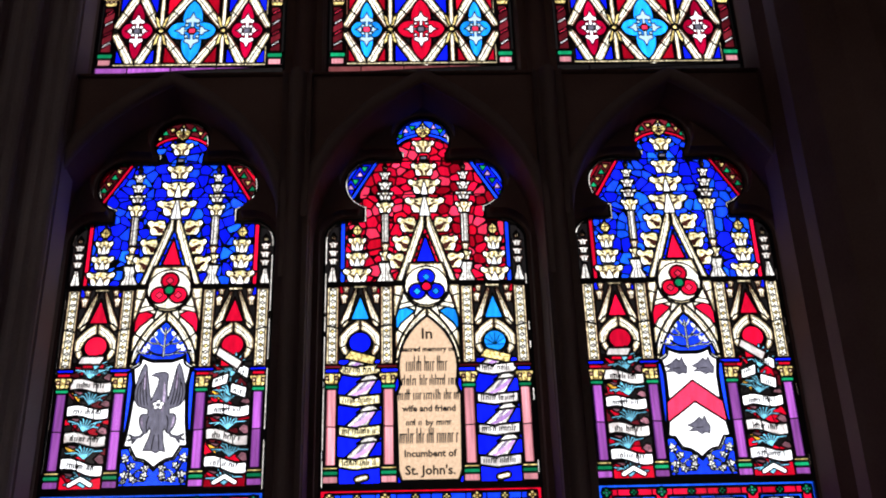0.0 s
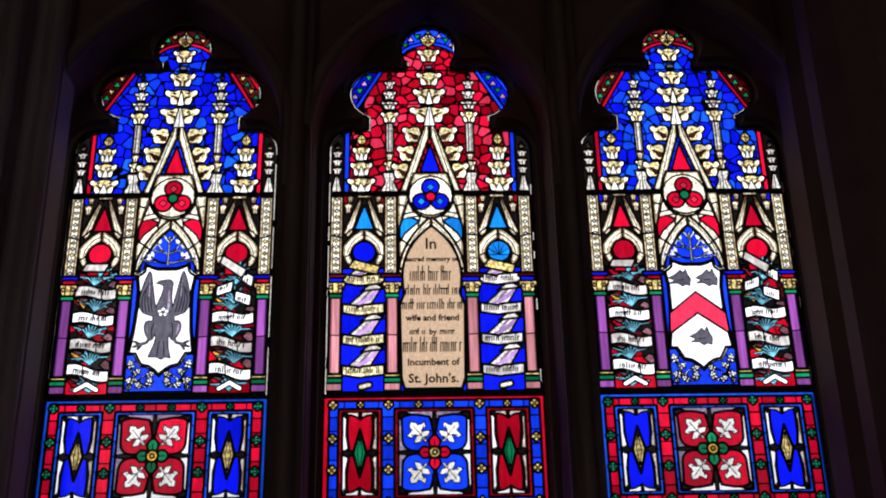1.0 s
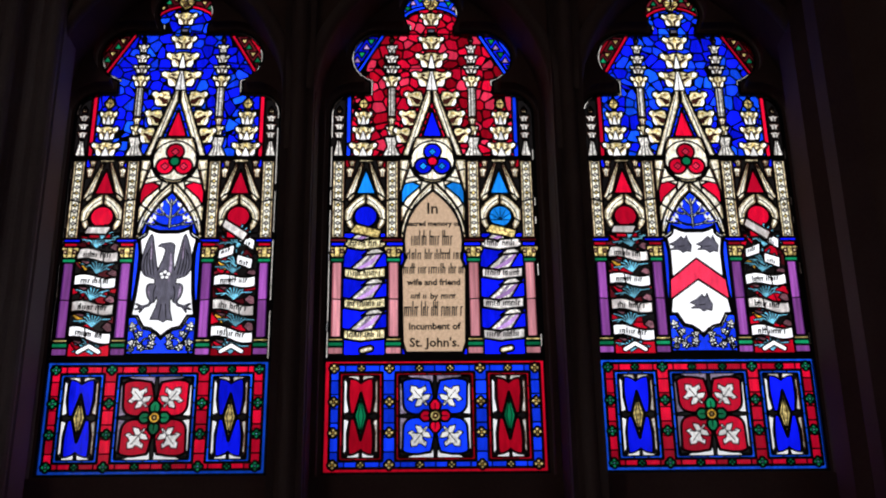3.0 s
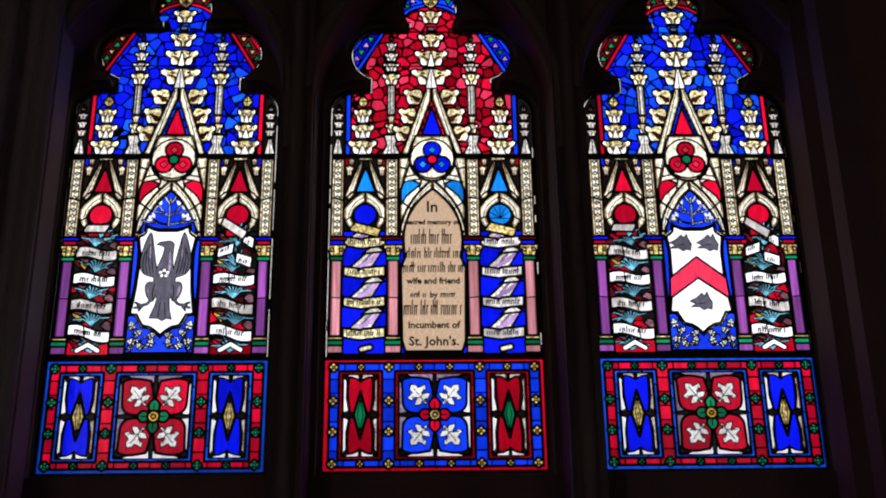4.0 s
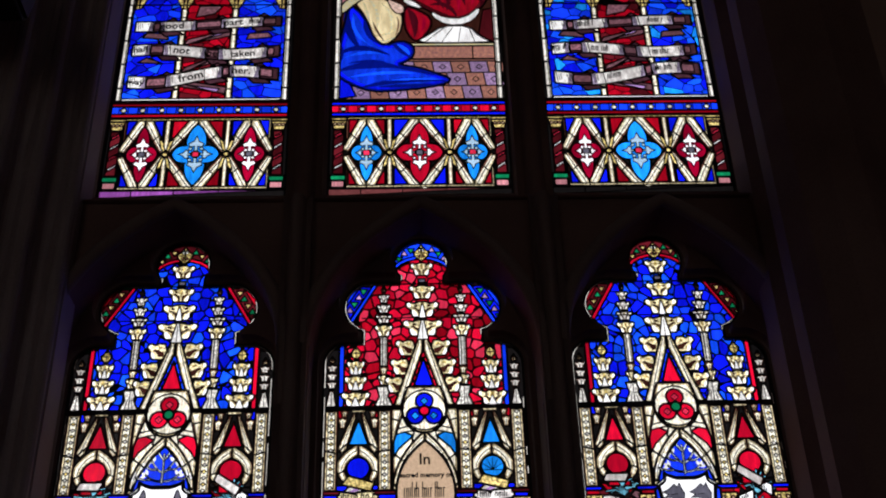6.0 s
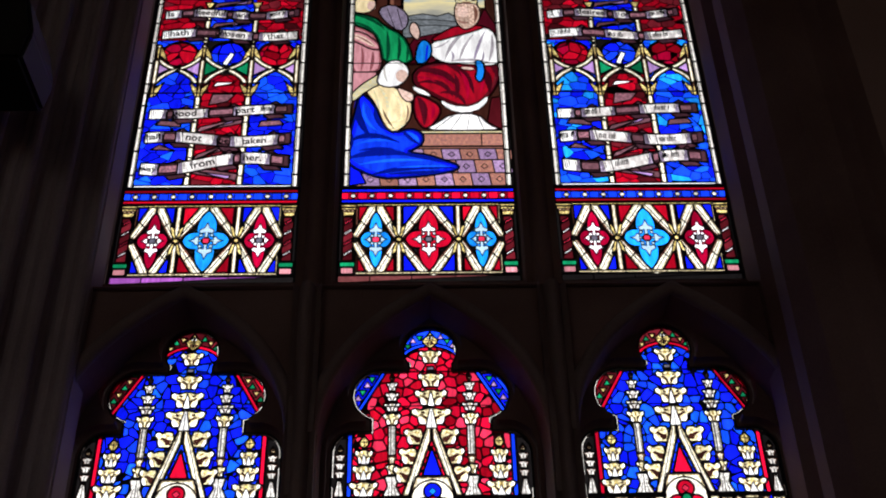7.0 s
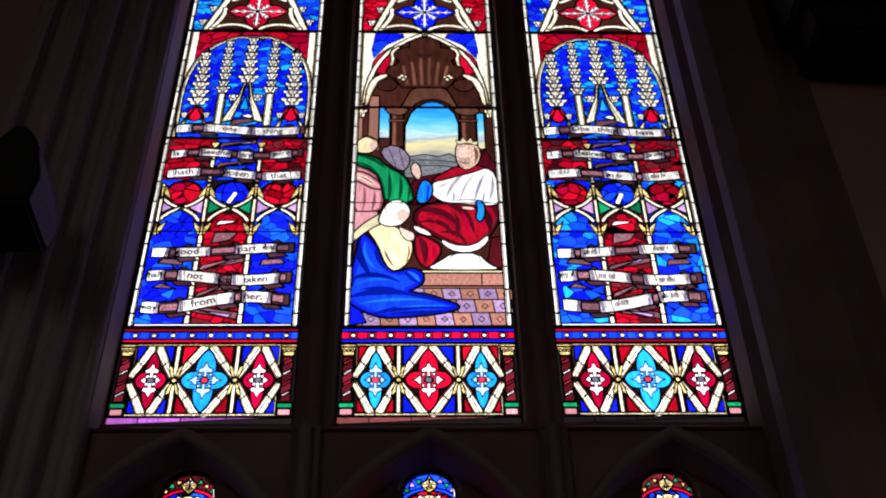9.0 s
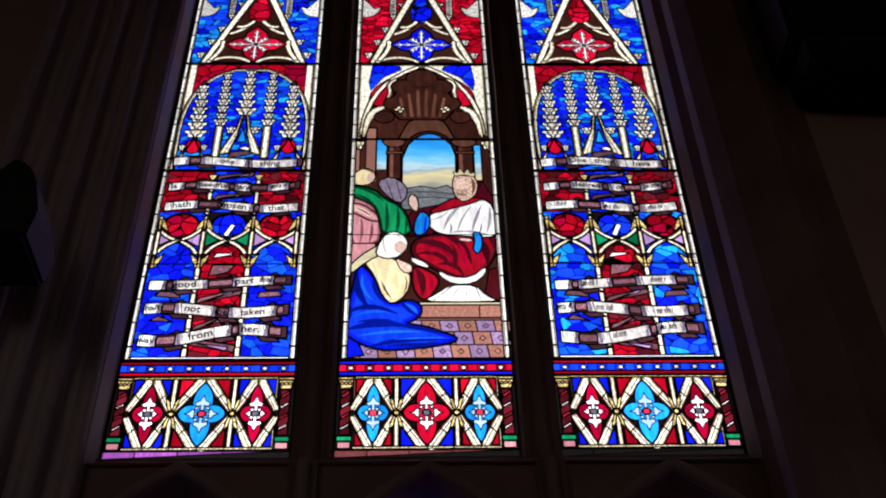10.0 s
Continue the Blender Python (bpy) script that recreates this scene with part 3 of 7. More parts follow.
def finial(L, u, v, w, h, mat="cream", m=False):
    for s in ((1, -1) if m else (1,)):
        c = s * u
        L.poly([(c, v), (c + w * 0.34, v + 0.24 * h), (c + w / 2, v + 0.52 * h), (c + w * 0.26, v + 0.70 * h), (c, v + h), (c - w * 0.26, v + 0.70 * h), (c - w / 2, v + 0.52 * h), (c - w * 0.34, v + 0.24 * h)], "gold" if w > 0.03 else mat, 0.004)
        L.line([(c, v + 0.12 * h), (c, v + 0.8 * h)], 0.0024)
        L.line([(c - w * 0.36, v + 0.50 * h), (c + w * 0.36, v + 0.50 * h)], 0.0024)
        if w > 0.04:
            for q in (1, -1):
                L.poly([(c + q * 0.05 * w, v + 0.58 * h), (c + q * 0.20 * w, v + 0.62 * h), (c + q * 0.05 * w, v + 0.84 * h)], "milk", 0.0015)
                L.poly([(c + q * 0.06 * w, v + 0.20 * h), (c + q * 0.26 * w, v + 0.32 * h), (c + q * 0.06 * w, v + 0.44 * h)], "umber", 0.0015)


def quatrefoil(L, c, r, mat, mid, lw=0.003, m=False):
    for s in ((1, -1) if m else (1,)):
        L.group([ring((s * c[0] + a * r * 0.52, c[1] + b * r * 0.52), r * 0.52, None, 12) for a, b in ((1, 0), (0, 1), (-1, 0), (0, -1))], mat, lw)
        if r > 0.0115:
            L.circle((s * c[0], c[1]), r * 0.26, mid, 0.0021)


def jewel_pillar(L, u0, u1, v0, v1, mat="cream", m=False):
    L.rect(u0, v0, u1, v1, mat, 0.004, m)
    c, n = (u0 + u1) / 2, int((v1 - v0) / 0.019)
    w = (u1 - u0) / 2
    L.line([(u0 + 0.24 * w * 2, v0), (u0 + 0.24 * w * 2, v1)], 0.002, m)
    L.line([(u1 - 0.24 * w * 2, v0), (u1 - 0.24 * w * 2, v1)], 0.002, m)
    for i in range(n):
        v = v0 + (i + 0.5) * (v1 - v0) / n
        L.poly([(c - 0.36 * w, v), (c, v - 0.007), (c + 0.36 * w, v), (c, v + 0.007)], "gold" if i % 2 else "grey", 0.002, m)


def sprig(L, c, ang, size, mat, lw=0.0022):
    """A broad leaf of five pointed lobes on a short stem."""
    ca, sa = math.cos(ang), math.sin(ang)

    def at(x, y):
        return (c[0] + (x * ca - y * sa) * size, c[1] + (x * sa + y * ca) * size)
    half = [(-0.06, 0.05), (0.16, 0.06), (0.08, 0.20), (0.20, 0.44), (0.30, 0.34), (0.40, 0.14), (0.46, 0.16), (0.46, 0.40), (0.66, 0.50), (0.68, 0.28), (0.72, 0.16), (0.86, 0.18), (1.04, 0.0)]
    L.poly([at(x, y) for x, y in half] + [at(x, -y) for x, y in half[-2::-1]], mat, lw)
    L.line([at(0.05, 0), at(0.8, 0)], 0.0016)
    for q in (1, -1):
        L.line([at(0.30, 0), at(0.56, 0.34 * q)], 0.0014)


def fern(L, c, size, mat, ang=math.pi / 2, n=3):
    """A spray of narrow leaves from one point."""
    items = []
    for k in range(-n, n + 1):
        a = ang + k * 0.40
        d = size * (1.0 - 0.05 * abs(k))
        mid = (c[0] + 0.55 * d * math.cos(a - 0.12 * k), c[1] + 0.55 * d * math.sin(a - 0.12 * k))
        tip = (c[0] + d * math.cos(a), c[1] + d * math.sin(a))
        items.append(([c, mid, tip], 0.0062))
        if abs(k) % 2:
            items.append(([mid, (mid[0] + 0.016 * math.cos(a + 0.8), mid[1] + 0.016 * math.sin(a + 0.8))], 0.0055))
    L.group(items, mat, 0.0022)


# ---------------- the lower lights ----------------
LOW_X = (-0.795, 0.006, 0.805)
LOW_Z0, LOW_BAR1, LOW_BAR2 = 2.318, 2.653, 3.300


def low_opening(U, V):
    def disc(u, v, r):
        return np.hypot(np.abs(U) - u, V - v) - r

    def block(hw, v0, v1):
        return np.maximum(np.abs(U) - hw, np.maximum(v0 - V, V - v1))
    parts = [block(0.320, LOW_Z0, 3.455), disc(0.246, 3.455, 0.074), block(0.246, 3.3, 3.529), block(0.196, 3.4, 3.66), disc(0.165, 3.660, 0.094),
             block(0.165, 3.5, 3.752), block(0.072, 3.7, 3.81), disc(0, 3.829, 0.089)]
    d = parts[0]
    for p in parts[1:]:
        d = np.minimum(d, p)
    return d


def base_row(L, v0, v1, strip, band, knot, knot_mid, field, gem, petal, flower):
    """The border panel at the foot: three sunk compartments in a jewelled frame."""
    L.rect(-0.33, v0 - 0.02, 0.33, v1, strip, 0.004)
    L.rect(-0.303, v0 + 0.014, 0.306, v1 - 0.012, band, 0.005)
    for u in (-0.26, -0.21, -0.16, -0.1, -0.05, 0, 0.05, 0.1, 0.16, 0.21, 0.26):
        L.line([(u, v0 + 0.011), (u, v0 + 0.036)], 0.003)
        L.line([(u, v1 - 0.036), (u, v1 - 0.012)], 0.003)
    for z in np.linspace(v0 + 0.06, v1 - 0.06, 6):
        L.line([(-0.306, z), (-0.28, z)], 0.003, True)
        L.line([(-0.148, z), (-0.112, z)], 0.003, True)
    for u0, u1 in ((0.151, 0.276), (-0.276, -0.151), (-0.115, 0.115)):
        L.rect(u0, v0 + 0.034, u1, v1 - 0.036, strip, 0.005)
        L.rect(u0 + 0.013, v0 + 0.046, u1 - 0.013, v1 - 0.048, "white", 0.007)
        n = 3 if u1 - u0 < 0.2 else 5
        for i in range(1, n):
            u = u0 + (u1 - u0) * i / n
            L.line([(u, v0 + 0.034), (u, v0 + 0.046)], 0.003)
            L.line([(u, v1 - 0.048), (u, v1 - 0.036)], 0.003)
        for i in range(1, 6):
            z = v0 + 0.034 + (v1 - v0 - 0.07) * i / 6
            L.line([(u0, z), (u0 + 0.013, z)], 0.003)
            L.line([(u1 - 0.013, z), (u1, z)], 0.003)
    lo, hi = v0 + 0.046, v1 - 0.048
    mid = (lo + hi) / 2
    for s in (1, -1):  # the side compartments
        c = 0.2135 * s
        a = 0.0495
        L.rect(c - a, lo, c + a, hi, "black", 0.005)
        for q in (1, -1):
            for k, mt in ((-1, "white"), (1, "grey")):
                L.poly([(c + k * a, mid + q * 0.006), (c + k * (a - 0.016), mid + q * 0.012), (c + k * (a - 0.009), mid + q * 0.050), (c + k * (a - 0.010), mid + q * 0.100), (c + k * a, mid + q * 0.112)], mt, 0.0026)
                L.poly([(c + k * 0.002, mid + q * 0.100), (c + k * 0.030, mid + q * 0.106), (c + k * (a - 0.006), mid + q * 0.120), (c + k * 0.004, mid + q * 0.120)], "grey" if q > 0 else "white", 0.0026)
            half = bez((0.030, 0.006), (0.038, 0.05), (0.036, 0.09)) + bez((0.034, 0.112), (0.014, 0.112), (0.0, 0.098))
            L.poly([(c + x, mid + q * y) for x, y in half] + [(c - x, mid + q * y) for x, y in half[-2::-1]], field, 0.0034)
        L.poly([(c, mid - 0.068), (c + 0.019, mid), (c, mid + 0.068), (c - 0.019, mid)], gem, 0.006)
        for k in (-1, 1):
            L.line([(c + k * 0.0, mid - 0.045), (c + k * 0.008, mid), (c, mid + 0.045)], 0.0022)
    a = 0.102
    L.rect(-a, lo, a, hi, "black", 0.005)
    for s in (1, -1):
        for q in (1, -1):
            L.poly([(s * a, mid + q * 0.004), (s * a, mid + q * 0.105), (s * (a - 0.008), mid + q * 0.09), (s * (a - 0.012), mid + q * 0.03), (s * (a - 0.024), mid + q * 0.006)], "white" if s > 0 else "mauvegrey", 0.0026)
            L.poly([(s * 0.004, mid + q * 0.121), (s * 0.092, mid + q * 0.121), (s * 0.066, mid + q * 0.112), (s * 0.022, mid + q * 0.106), (s * 0.006, mid + q * 0.09)], "mauvegrey" if q > 0 else "white", 0.0026)
            pts = [(s * 0.003, mid + q * 0.004)] + bez((s * 0.050, mid + q * 0.004), (s * 0.094, mid + q * 0.004), (s * 0.092, mid + q * 0.045)) + bez((s * 0.094, mid + q * 0.100), (s * 0.084, mid + q * 0.112), (s * 0.050, mid + q * 0.110)) + bez((s * 0.014, mid + q * 0.104), (s * 0.003, mid + q * 0.07), (s * 0.003, mid + q * 0.04))
            L.poly(pts, petal, 0.005)
            sprig(L, (s * 0.026, mid + q * 0.034), math.atan2(q * 0.060, s * 0.048), 0.068, "milk")
    for k in range(4):
        an = k * math.pi / 2
        L.poly(soft([(0.050 * math.cos(an), mid + 0.056 * math.sin(an)), (0.036 * math.cos(an + 0.62), mid + 0.038 * math.sin(an + 0.62)), (0, mid), (0.036 * math.cos(an - 0.62), mid + 0.038 * math.sin(an - 0.62))], 1), flower, 0.0045)
        L.line([(0.014 * math.cos(an), mid + 0.014 * math.sin(an)), (0.034 * math.cos(an), mid + 0.037 * math.sin(an))], 0.0022)
    L.circle((0, mid), 0.0170, "amber" if flower == "green" else "gold", 0.0045)
    L.circle((0, mid), 0.007, "gold", 0.0022)
    for u in (-0.292, -0.132, 0.132, 0.292):
        for z in (v0 + 0.023, v0 + 0.115, v0 + 0.205, v1 - 0.024):
            quatrefoil(L, (u, z), 0.0145, knot, knot_mid, 0.004)
    for u in (-0.213, -0.045, 0.045, 0.213):
        for z in (v0 + 0.023, v1 - 0.024):
            quatrefoil(L, (u, z), 0.0112, knot, knot_mid, 0.004)


def shaft(L, u0, u1, v0, v1, mat, m=True, green="green"):
    """A painted column: base, rings, shaft and leafy capital."""
    c = (u0 + u1) / 2
    L.rect(u0 - 0.006, v0, u1 + 0.006, v0 + 0.024, mat, 0.004, m)
    L.rect(u0 - 0.007, v0 + 0.024, u1 + 0.007, v0 + 0.040, green, 0.004, m)
    L.rect(u0 - 0.005, v0 + 0.042, u1 + 0.005, v0 + 0.050, "gold", 0.003, m)
    L.rect(u0, v0 + 0.052, u1, v1 - 0.068, mat, 0.005, m)
    shade = "plum" if mat == "purple" else "rosewood"
    w = u1 - u0
    L.rect(u0 + 0.78 * w, v0 + 0.054, u1 - 0.001, v1 - 0.070, shade, 0.0, m)
    L.rect(u0 + 0.001, v0 + 0.054, u0 + 0.16 * w, v1 - 0.070, shade, 0.0, m)
    L.line([(u0, v0 + 0.17), (u1, v0 + 0.172)], 0.0022, m)
    L.rect(u0 - 0.003, v1 - 0.069, u1 + 0.003, v1 - 0.055, green, 0.003, m)
    L.poly([(u0, v1 - 0.055), (u1, v1 - 0.055), (u1 + 0.010, v1 - 0.032), (u1 + 0.012, v1 - 0.018), (u0 - 0.012, v1 - 0.018), (u0 - 0.010, v1 - 0.032)], "gold", 0.004, m)
    L.line([(c - 0.008, v1 - 0.052), (c - 0.008, v1 - 0.022)], 0.002, m)
    L.line([(c + 0.008, v1 - 0.052), (c + 0.008, v1 - 0.022)], 0.002, m)
    for q in (-1, 1):
        cc = c + q * (u1 - u0) * 0.42
        L.circle((cc, v1 - 0.034), 0.007, "cream", 0.002, m)


def eagle(L):
    body = soft([(0.004, 3.012), (0.022, 3.006), (0.020, 2.970), (0.024, 2.930), (0.034, 2.900), (0.030, 2.862), (0.020, 2.830), (-0.016, 2.828), (-0.030, 2.866), (-0.032, 2.908), (-0.018, 2.948), (-0.008, 2.978), (-0.006, 2.998)], 1)
    bird = [body, ring((0.006, 3.004), 0.0165, 0.014), [(0.0, 3.017), (-0.020, 3.014), (-0.030, 3.006), (-0.016, 3.003), (-0.002, 2.994)],
            [(-0.016, 2.842), (0.018, 2.842), (0.022, 2.800), (0.030, 2.770), (0.014, 2.774), (0.003, 2.766), (-0.012, 2.774), (-0.036, 2.774), (-0.022, 2.812)]]
    for s in (1, -1):
        bird += [soft([(s * 0.022, 2.918), (s * 0.030, 2.952), (s * 0.036, 2.990), (s * 0.048, 3.052), (s * 0.060, 3.030), (s * 0.072, 2.985), (s * 0.077, 2.940), (s * 0.066, 2.914), (s * 0.050, 2.906), (s * 0.020, 2.898)], 1),
                 soft([(s * 0.022, 2.884), (s * 0.050, 2.888), (s * 0.056, 2.866), (s * 0.046, 2.836), (s * 0.030, 2.822), (s * 0.020, 2.846)], 1),
                 ([(s * 0.034, 2.832), (s * 0.044, 2.818), (s * 0.070, 2.812)], 0.0062), ([(s * 0.060, 2.813), (s * 0.078, 2.822)], 0.0052), ([(s * 0.060, 2.812), (s * 0.080, 2.806)], 0.0052), ([(s * 0.058, 2.812), (s * 0.068, 2.798)], 0.0052)]
    L.group(bird, "slate", 0.0018)
    for s in (1, -1):
        for k in range(4):
            L.line(bez((s * (0.034 + 0.009 * k), 2.914), (s * (0.044 + 0.010 * k), 2.950), (s * (0.046 + 0.005 * k), 3.020 - 0.012 * k)), 0.0021)
        L.poly(soft([(s * 0.040, 2.986), (s * 0.047, 3.030), (s * 0.053, 2.990), (s * 0.048, 2.955)], 1), "mauvegrey", 0.0)
        L.line(bez((s * 0.026, 2.880), (s * 0.036, 2.856), (s * 0.028, 2.830)), 0.0021)
        L.line([(s * 0.006, 2.822), (s * 0.011, 2.778)], 0.0021)
        fold(L, (s * 0.046, 2.880), (s * 0.050, 2.862), (s * 0.040, 2.840), 0.006, "mauvegrey")
    fold(L, (0.010, 2.985), (0.016, 2.94), (0.010, 2.89), 0.008, "mauvegrey")
    for k in range(5):
        a = math.pi / 2 + k * 2 * math.pi / 5
        L.circle((-0.002 + 0.0110 * math.cos(a), 2.914 + 0.0090 * math.sin(a)), 0.0064, "white", 0.0012)


def beast_head(L, u, v):
    L.poly([(u - 0.034, v + 0.004), (u - 0.014, v + 0.014), (u + 0.004, v + 0.030), (u + 0.012, v + 0.020), (u + 0.020, v + 0.034), (u + 0.026, v + 0.014),
            (u + 0.034, v), (u + 0.030, v - 0.022), (u + 0.018, v - 0.018), (u + 0.006, v - 0.024), (u - 0.006, v - 0.014), (u - 0.032, v - 0.014), (u - 0.016, v - 0.004)], "slate", 0.0015)
    L.line([(u - 0.008, v - 0.004), (u + 0.012, v - 0.002)], 0.0012)


def lower_light(kind, seed):
    L = Light(0.32, LOW_Z0, 3.925)
    side = kind != "plaque"
    ground = ["blue", "blue", "midblue", "cobalt", "blue", "midblue", "blue" if kind == "eagle" else "cobalt"] if side else ["ruby", "red", "ruby", "rose", "red"]
    L.rect(-0.34, 2.2, 0.34, 4.0, "white", 0.004)
    if side:
        base_row(L, LOW_Z0, 2.646, "azure", "red", "green", "teal", "blue", "gold", "red", "green")
    else:
        base_row(L, LOW_Z0, 2.646, "ruby", "midblue", "gold", "amber", "ruby", "green", "midblue", "red")
    # ---- middle: columns, scrolls and the centre ----
    v0, v1 = 2.664, 3.030
    bg = "ruby" if side else "blue"
    L.rect(-0.312, v0 - 0.004, 0.312, 3.30, bg, 0.005)
    rnd = random.Random(seed)
    for s in (1, -1):
        c = 0.2065 * s
        if side:
            n = 4
            L.rect(c - 0.064, v0 + 0.05, c + 0.064, 3.05, "black", 0.003)
            L.mosaic([(c - 0.064, v0 + 0.06), (c + 0.064, v0 + 0.06), (c + 0.064, 3.02), (c - 0.064, 3.02)], ["black", "maroon", "ruby", "black"], 0.04, seed + 5 + int(s), 0.002)
            for k in range(n + 1):
                v = v0 - 0.010 + k * 0.083
                L.poly([(c - 0.06, v + 0.055), (c - 0.03, v + 0.02), (c - 0.02, v + 0.05)], "amber" if k % 2 else "ruby", 0.003)
                fern(L, (c + rnd.uniform(-0.012, 0.012), v + 0.016), 0.066, "teal", math.pi / 2 + rnd.uniform(-0.25, 0.25))
            for k in range(n):
                v = v0 + 0.064 + k * 0.083
                if s > 0 and k == n - 1:
                    continue
                tl = rnd.uniform(-0.022, 0.010)
                h = 0.035
                L.poly([(c + 0.03, v + 0.024), (c + 0.066, v + 0.012 + tl), (c + 0.060, v + 0.034), (c + 0.045, v + 0.04)], "mauve", 0.003)
                L.poly([(c - 0.062, v - 0.012), (c - 0.03, v - 0.03), (c - 0.015, v - 0.02)], "mauve", 0.003)
                top = [(c - 0.064 + 0.126 * f, v + h / 2 + tl * (f - 0.5) + 0.006 * math.sin(f * 6.3)) for f in [i / 8 for i in range(9)]]
                L.poly(top + [(a, b - h) for a, b in top[::-1]], "ribbon" if k % 2 else "white", 0.0045)
                f = 3 if rnd.random() < 0.5 else 5
                L.line([top[f], (top[f][0] + 0.004, top[f][1] - h)], 0.003)
                L.bars(c - 0.042, c + 0.040, v - tl * 0.35, 0.013, seed + 31 * k + int(s), tl / 0.126)
            L.stroke([(c - 0.03, v0 + 0.012), (c + 0.0, v0 + 0.030), (c + 0.03, v0 + 0.012)], 0.015, "white", 0.003)
            if s > 0:
                fern(L, (c, 2.94), 0.055, "teal")
                for a, b, w in ((-0.030, 2.985, 0.5), (0.026, 2.955, -0.4), (0.030, 3.022, -0.7), (-0.012, 3.058, -0.5)):
                    L.poly([(c + a - 0.026, b - 0.014 - 0.02 * w), (c + a + 0.022, b - 0.018 + 0.02 * w), (c + a + 0.026, b + 0.018 + 0.02 * w), (c + a - 0.024, b + 0.018 - 0.02 * w)], "white", 0.004)
                    L.bars(c + a - 0.014, c + a + 0.012, b, 0.010, seed + 77, 0.8 * w)
            else:
                fern(L, (c + 0.02, 3.02), 0.05, "teal", 1.2)
                L.poly([(c - 0.012, 3.05), (c + 0.004, 3.045), (c + 0.012, 3.085), (c - 0.004, 3.09)], "white", 0.003)
        else:
            mat = "straw" if s < 0 else "ribbon"
            for k in range(4):
                v = v0 + 0.056 + k * 0.096
                L.poly([(c - 0.055, v + 0.010), (c + 0.02, v + 0.016), (c + 0.062, v + 0.085), (c + 0.010, v + 0.070)], "grey", 0.004)
                fold(L, (c - 0.03, v + 0.018), (c + 0.02, v + 0.03), (c + 0.052, v + 0.078), 0.014, "lilac")
                fold(L, (c - 0.01, v + 0.030), (c + 0.01, v + 0.05), (c + 0.030, v + 0.074), 0.009, "mauvegrey")
                L.poly([(c - 0.01, v + 0.062), (c + 0.062, v + 0.07), (c + 0.03, v + 0.092)], "grey", 0.004)
            for k in range(4):
                v = v0 + 0.060 + k * 0.096
                L.poly([(c - 0.062, v + 0.018), (c - 0.01, v + 0.010), (c + 0.0, v + 0.014), (c + 0.062, v + 0.020), (c + 0.062, v - 0.012), (c + 0.0, v - 0.019), (c - 0.01, v - 0.021), (c - 0.062, v - 0.012)], mat, 0.005)
                L.bars(c - 0.05, c + 0.05, v, 0.014, seed + 31 * k + int(s))
            L.stroke([(c - 0.006, v0 + 0.012), (c + 0.018, v0 + 0.018)], 0.02, "cream", 0.004)
    # ---- pillars and gables above ----
    hot = "red" if side else "sky"
    for s in (1, -1):
        c = 0.2065 * s
        L.rect(c - 0.066, 3.048, c + 0.066, 3.296, "black", 0.004)
        for q in (1, -1):   # slips of colour outside the gable
            L.poly([(c + q * 0.066, 3.296), (c + q * 0.040, 3.296), (c + q * 0.066, 3.220)], "blue" if side else "ruby", 0.003)
            L.poly(bez((c, 3.182), (c + q * 0.046, 3.160), (c + q * 0.066, 3.120)) + bez((c + q * 0.066, 3.095), (c + q * 0.060, 3.066), (c + q * 0.036, 3.050)) + bez((c + q * 0.034, 3.075), (c + q * 0.056, 3.110), (c, 3.144)), "cream", 0.004)
            L.line(bez((c, 3.163), (c + q * 0.046, 3.140), (c + q * 0.052, 3.095)), 0.0022)
        L.circle((c, 3.102), 0.036, "red" if side else ("blue" if s < 0 else "sky"), 0.005)
        if not side and s > 0:
            for k in range(7):
                a = math.pi * k / 6
                L.line([(c, 3.09), (c + 0.034 * math.cos(a), 3.09 + 0.04 * math.sin(a))], 0.0015)
        # gable bars
        L.poly([(c, 3.262), (c + 0.030, 3.178), (c - 0.030, 3.178)], hot, 0.004)
        for q in (1, -1):
            L.poly([(c + q * 0.004, 3.290), (c + q * 0.014, 3.290), (c + q * 0.066, 3.165), (c + q * 0.050, 3.150), (c + q * 0.036, 3.165)], "cream", 0.004)
            L.line([(c + q * 0.010, 3.285), (c + q * 0.052, 3.165)], 0.0018)
            crocket(L, c + q * 0.050, 3.232, 0.026, 0.040)
            crocket(L, c + q * 0.044, 3.268, 0.022, 0.028)
        L.rect(c - 0.022, 3.286, c + 0.022, 3.297, "cream", 0.003)
        if side:
            L.rect(c - 0.035, 3.03, c + 0.035, 3.066, "ruby", 0.003)
            fern(L, (c + 0.006, 3.030), 0.045, "teal", 1.4, 2)
            L.poly([(c - 0.050, 3.058 + 0.012 * s), (c + 0.020, 3.032 - 0.012 * s), (c + 0.034, 3.060 - 0.012 * s), (c - 0.040, 3.084 + 0.012 * s)], "ribbon", 0.004)
        else:
            L.poly([(c - 0.050, 3.050), (c + 0.040, 3.028), (c + 0.050, 3.056), (c - 0.030, 3.078)], "gold", 0.004)
    # the arch over the centre
    L.rect(-0.100, 3.03, 0.100, 3.298, "cream", 0.004)
    for s in (1, -1):
        L.poly(bez((s * 0.100, 3.045), (s * 0.092, 3.14), (s * 0.0, 3.222)) + bez((s * 0.0, 3.186), (s * 0.066, 3.13), (s * 0.078, 3.045)), "cream", 0.005)
        L.line(bez((s * 0.090, 3.045), (s * 0.082, 3.135), (s * 0.0, 3.206)), 0.0018)
        L.poly([(s * 0.036, 3.205), (s * 0.070, 3.222), (s * 0.097, 3.205), (s * 0.097, 3.135), (s * 0.080, 3.165)], "red" if side else "sky", 0.004)
        L.stroke(bez((s * 0.0, 3.226), (s * 0.05, 3.236), (s * 0.098, 3.215)), 0.016, "ivory", 0.003)
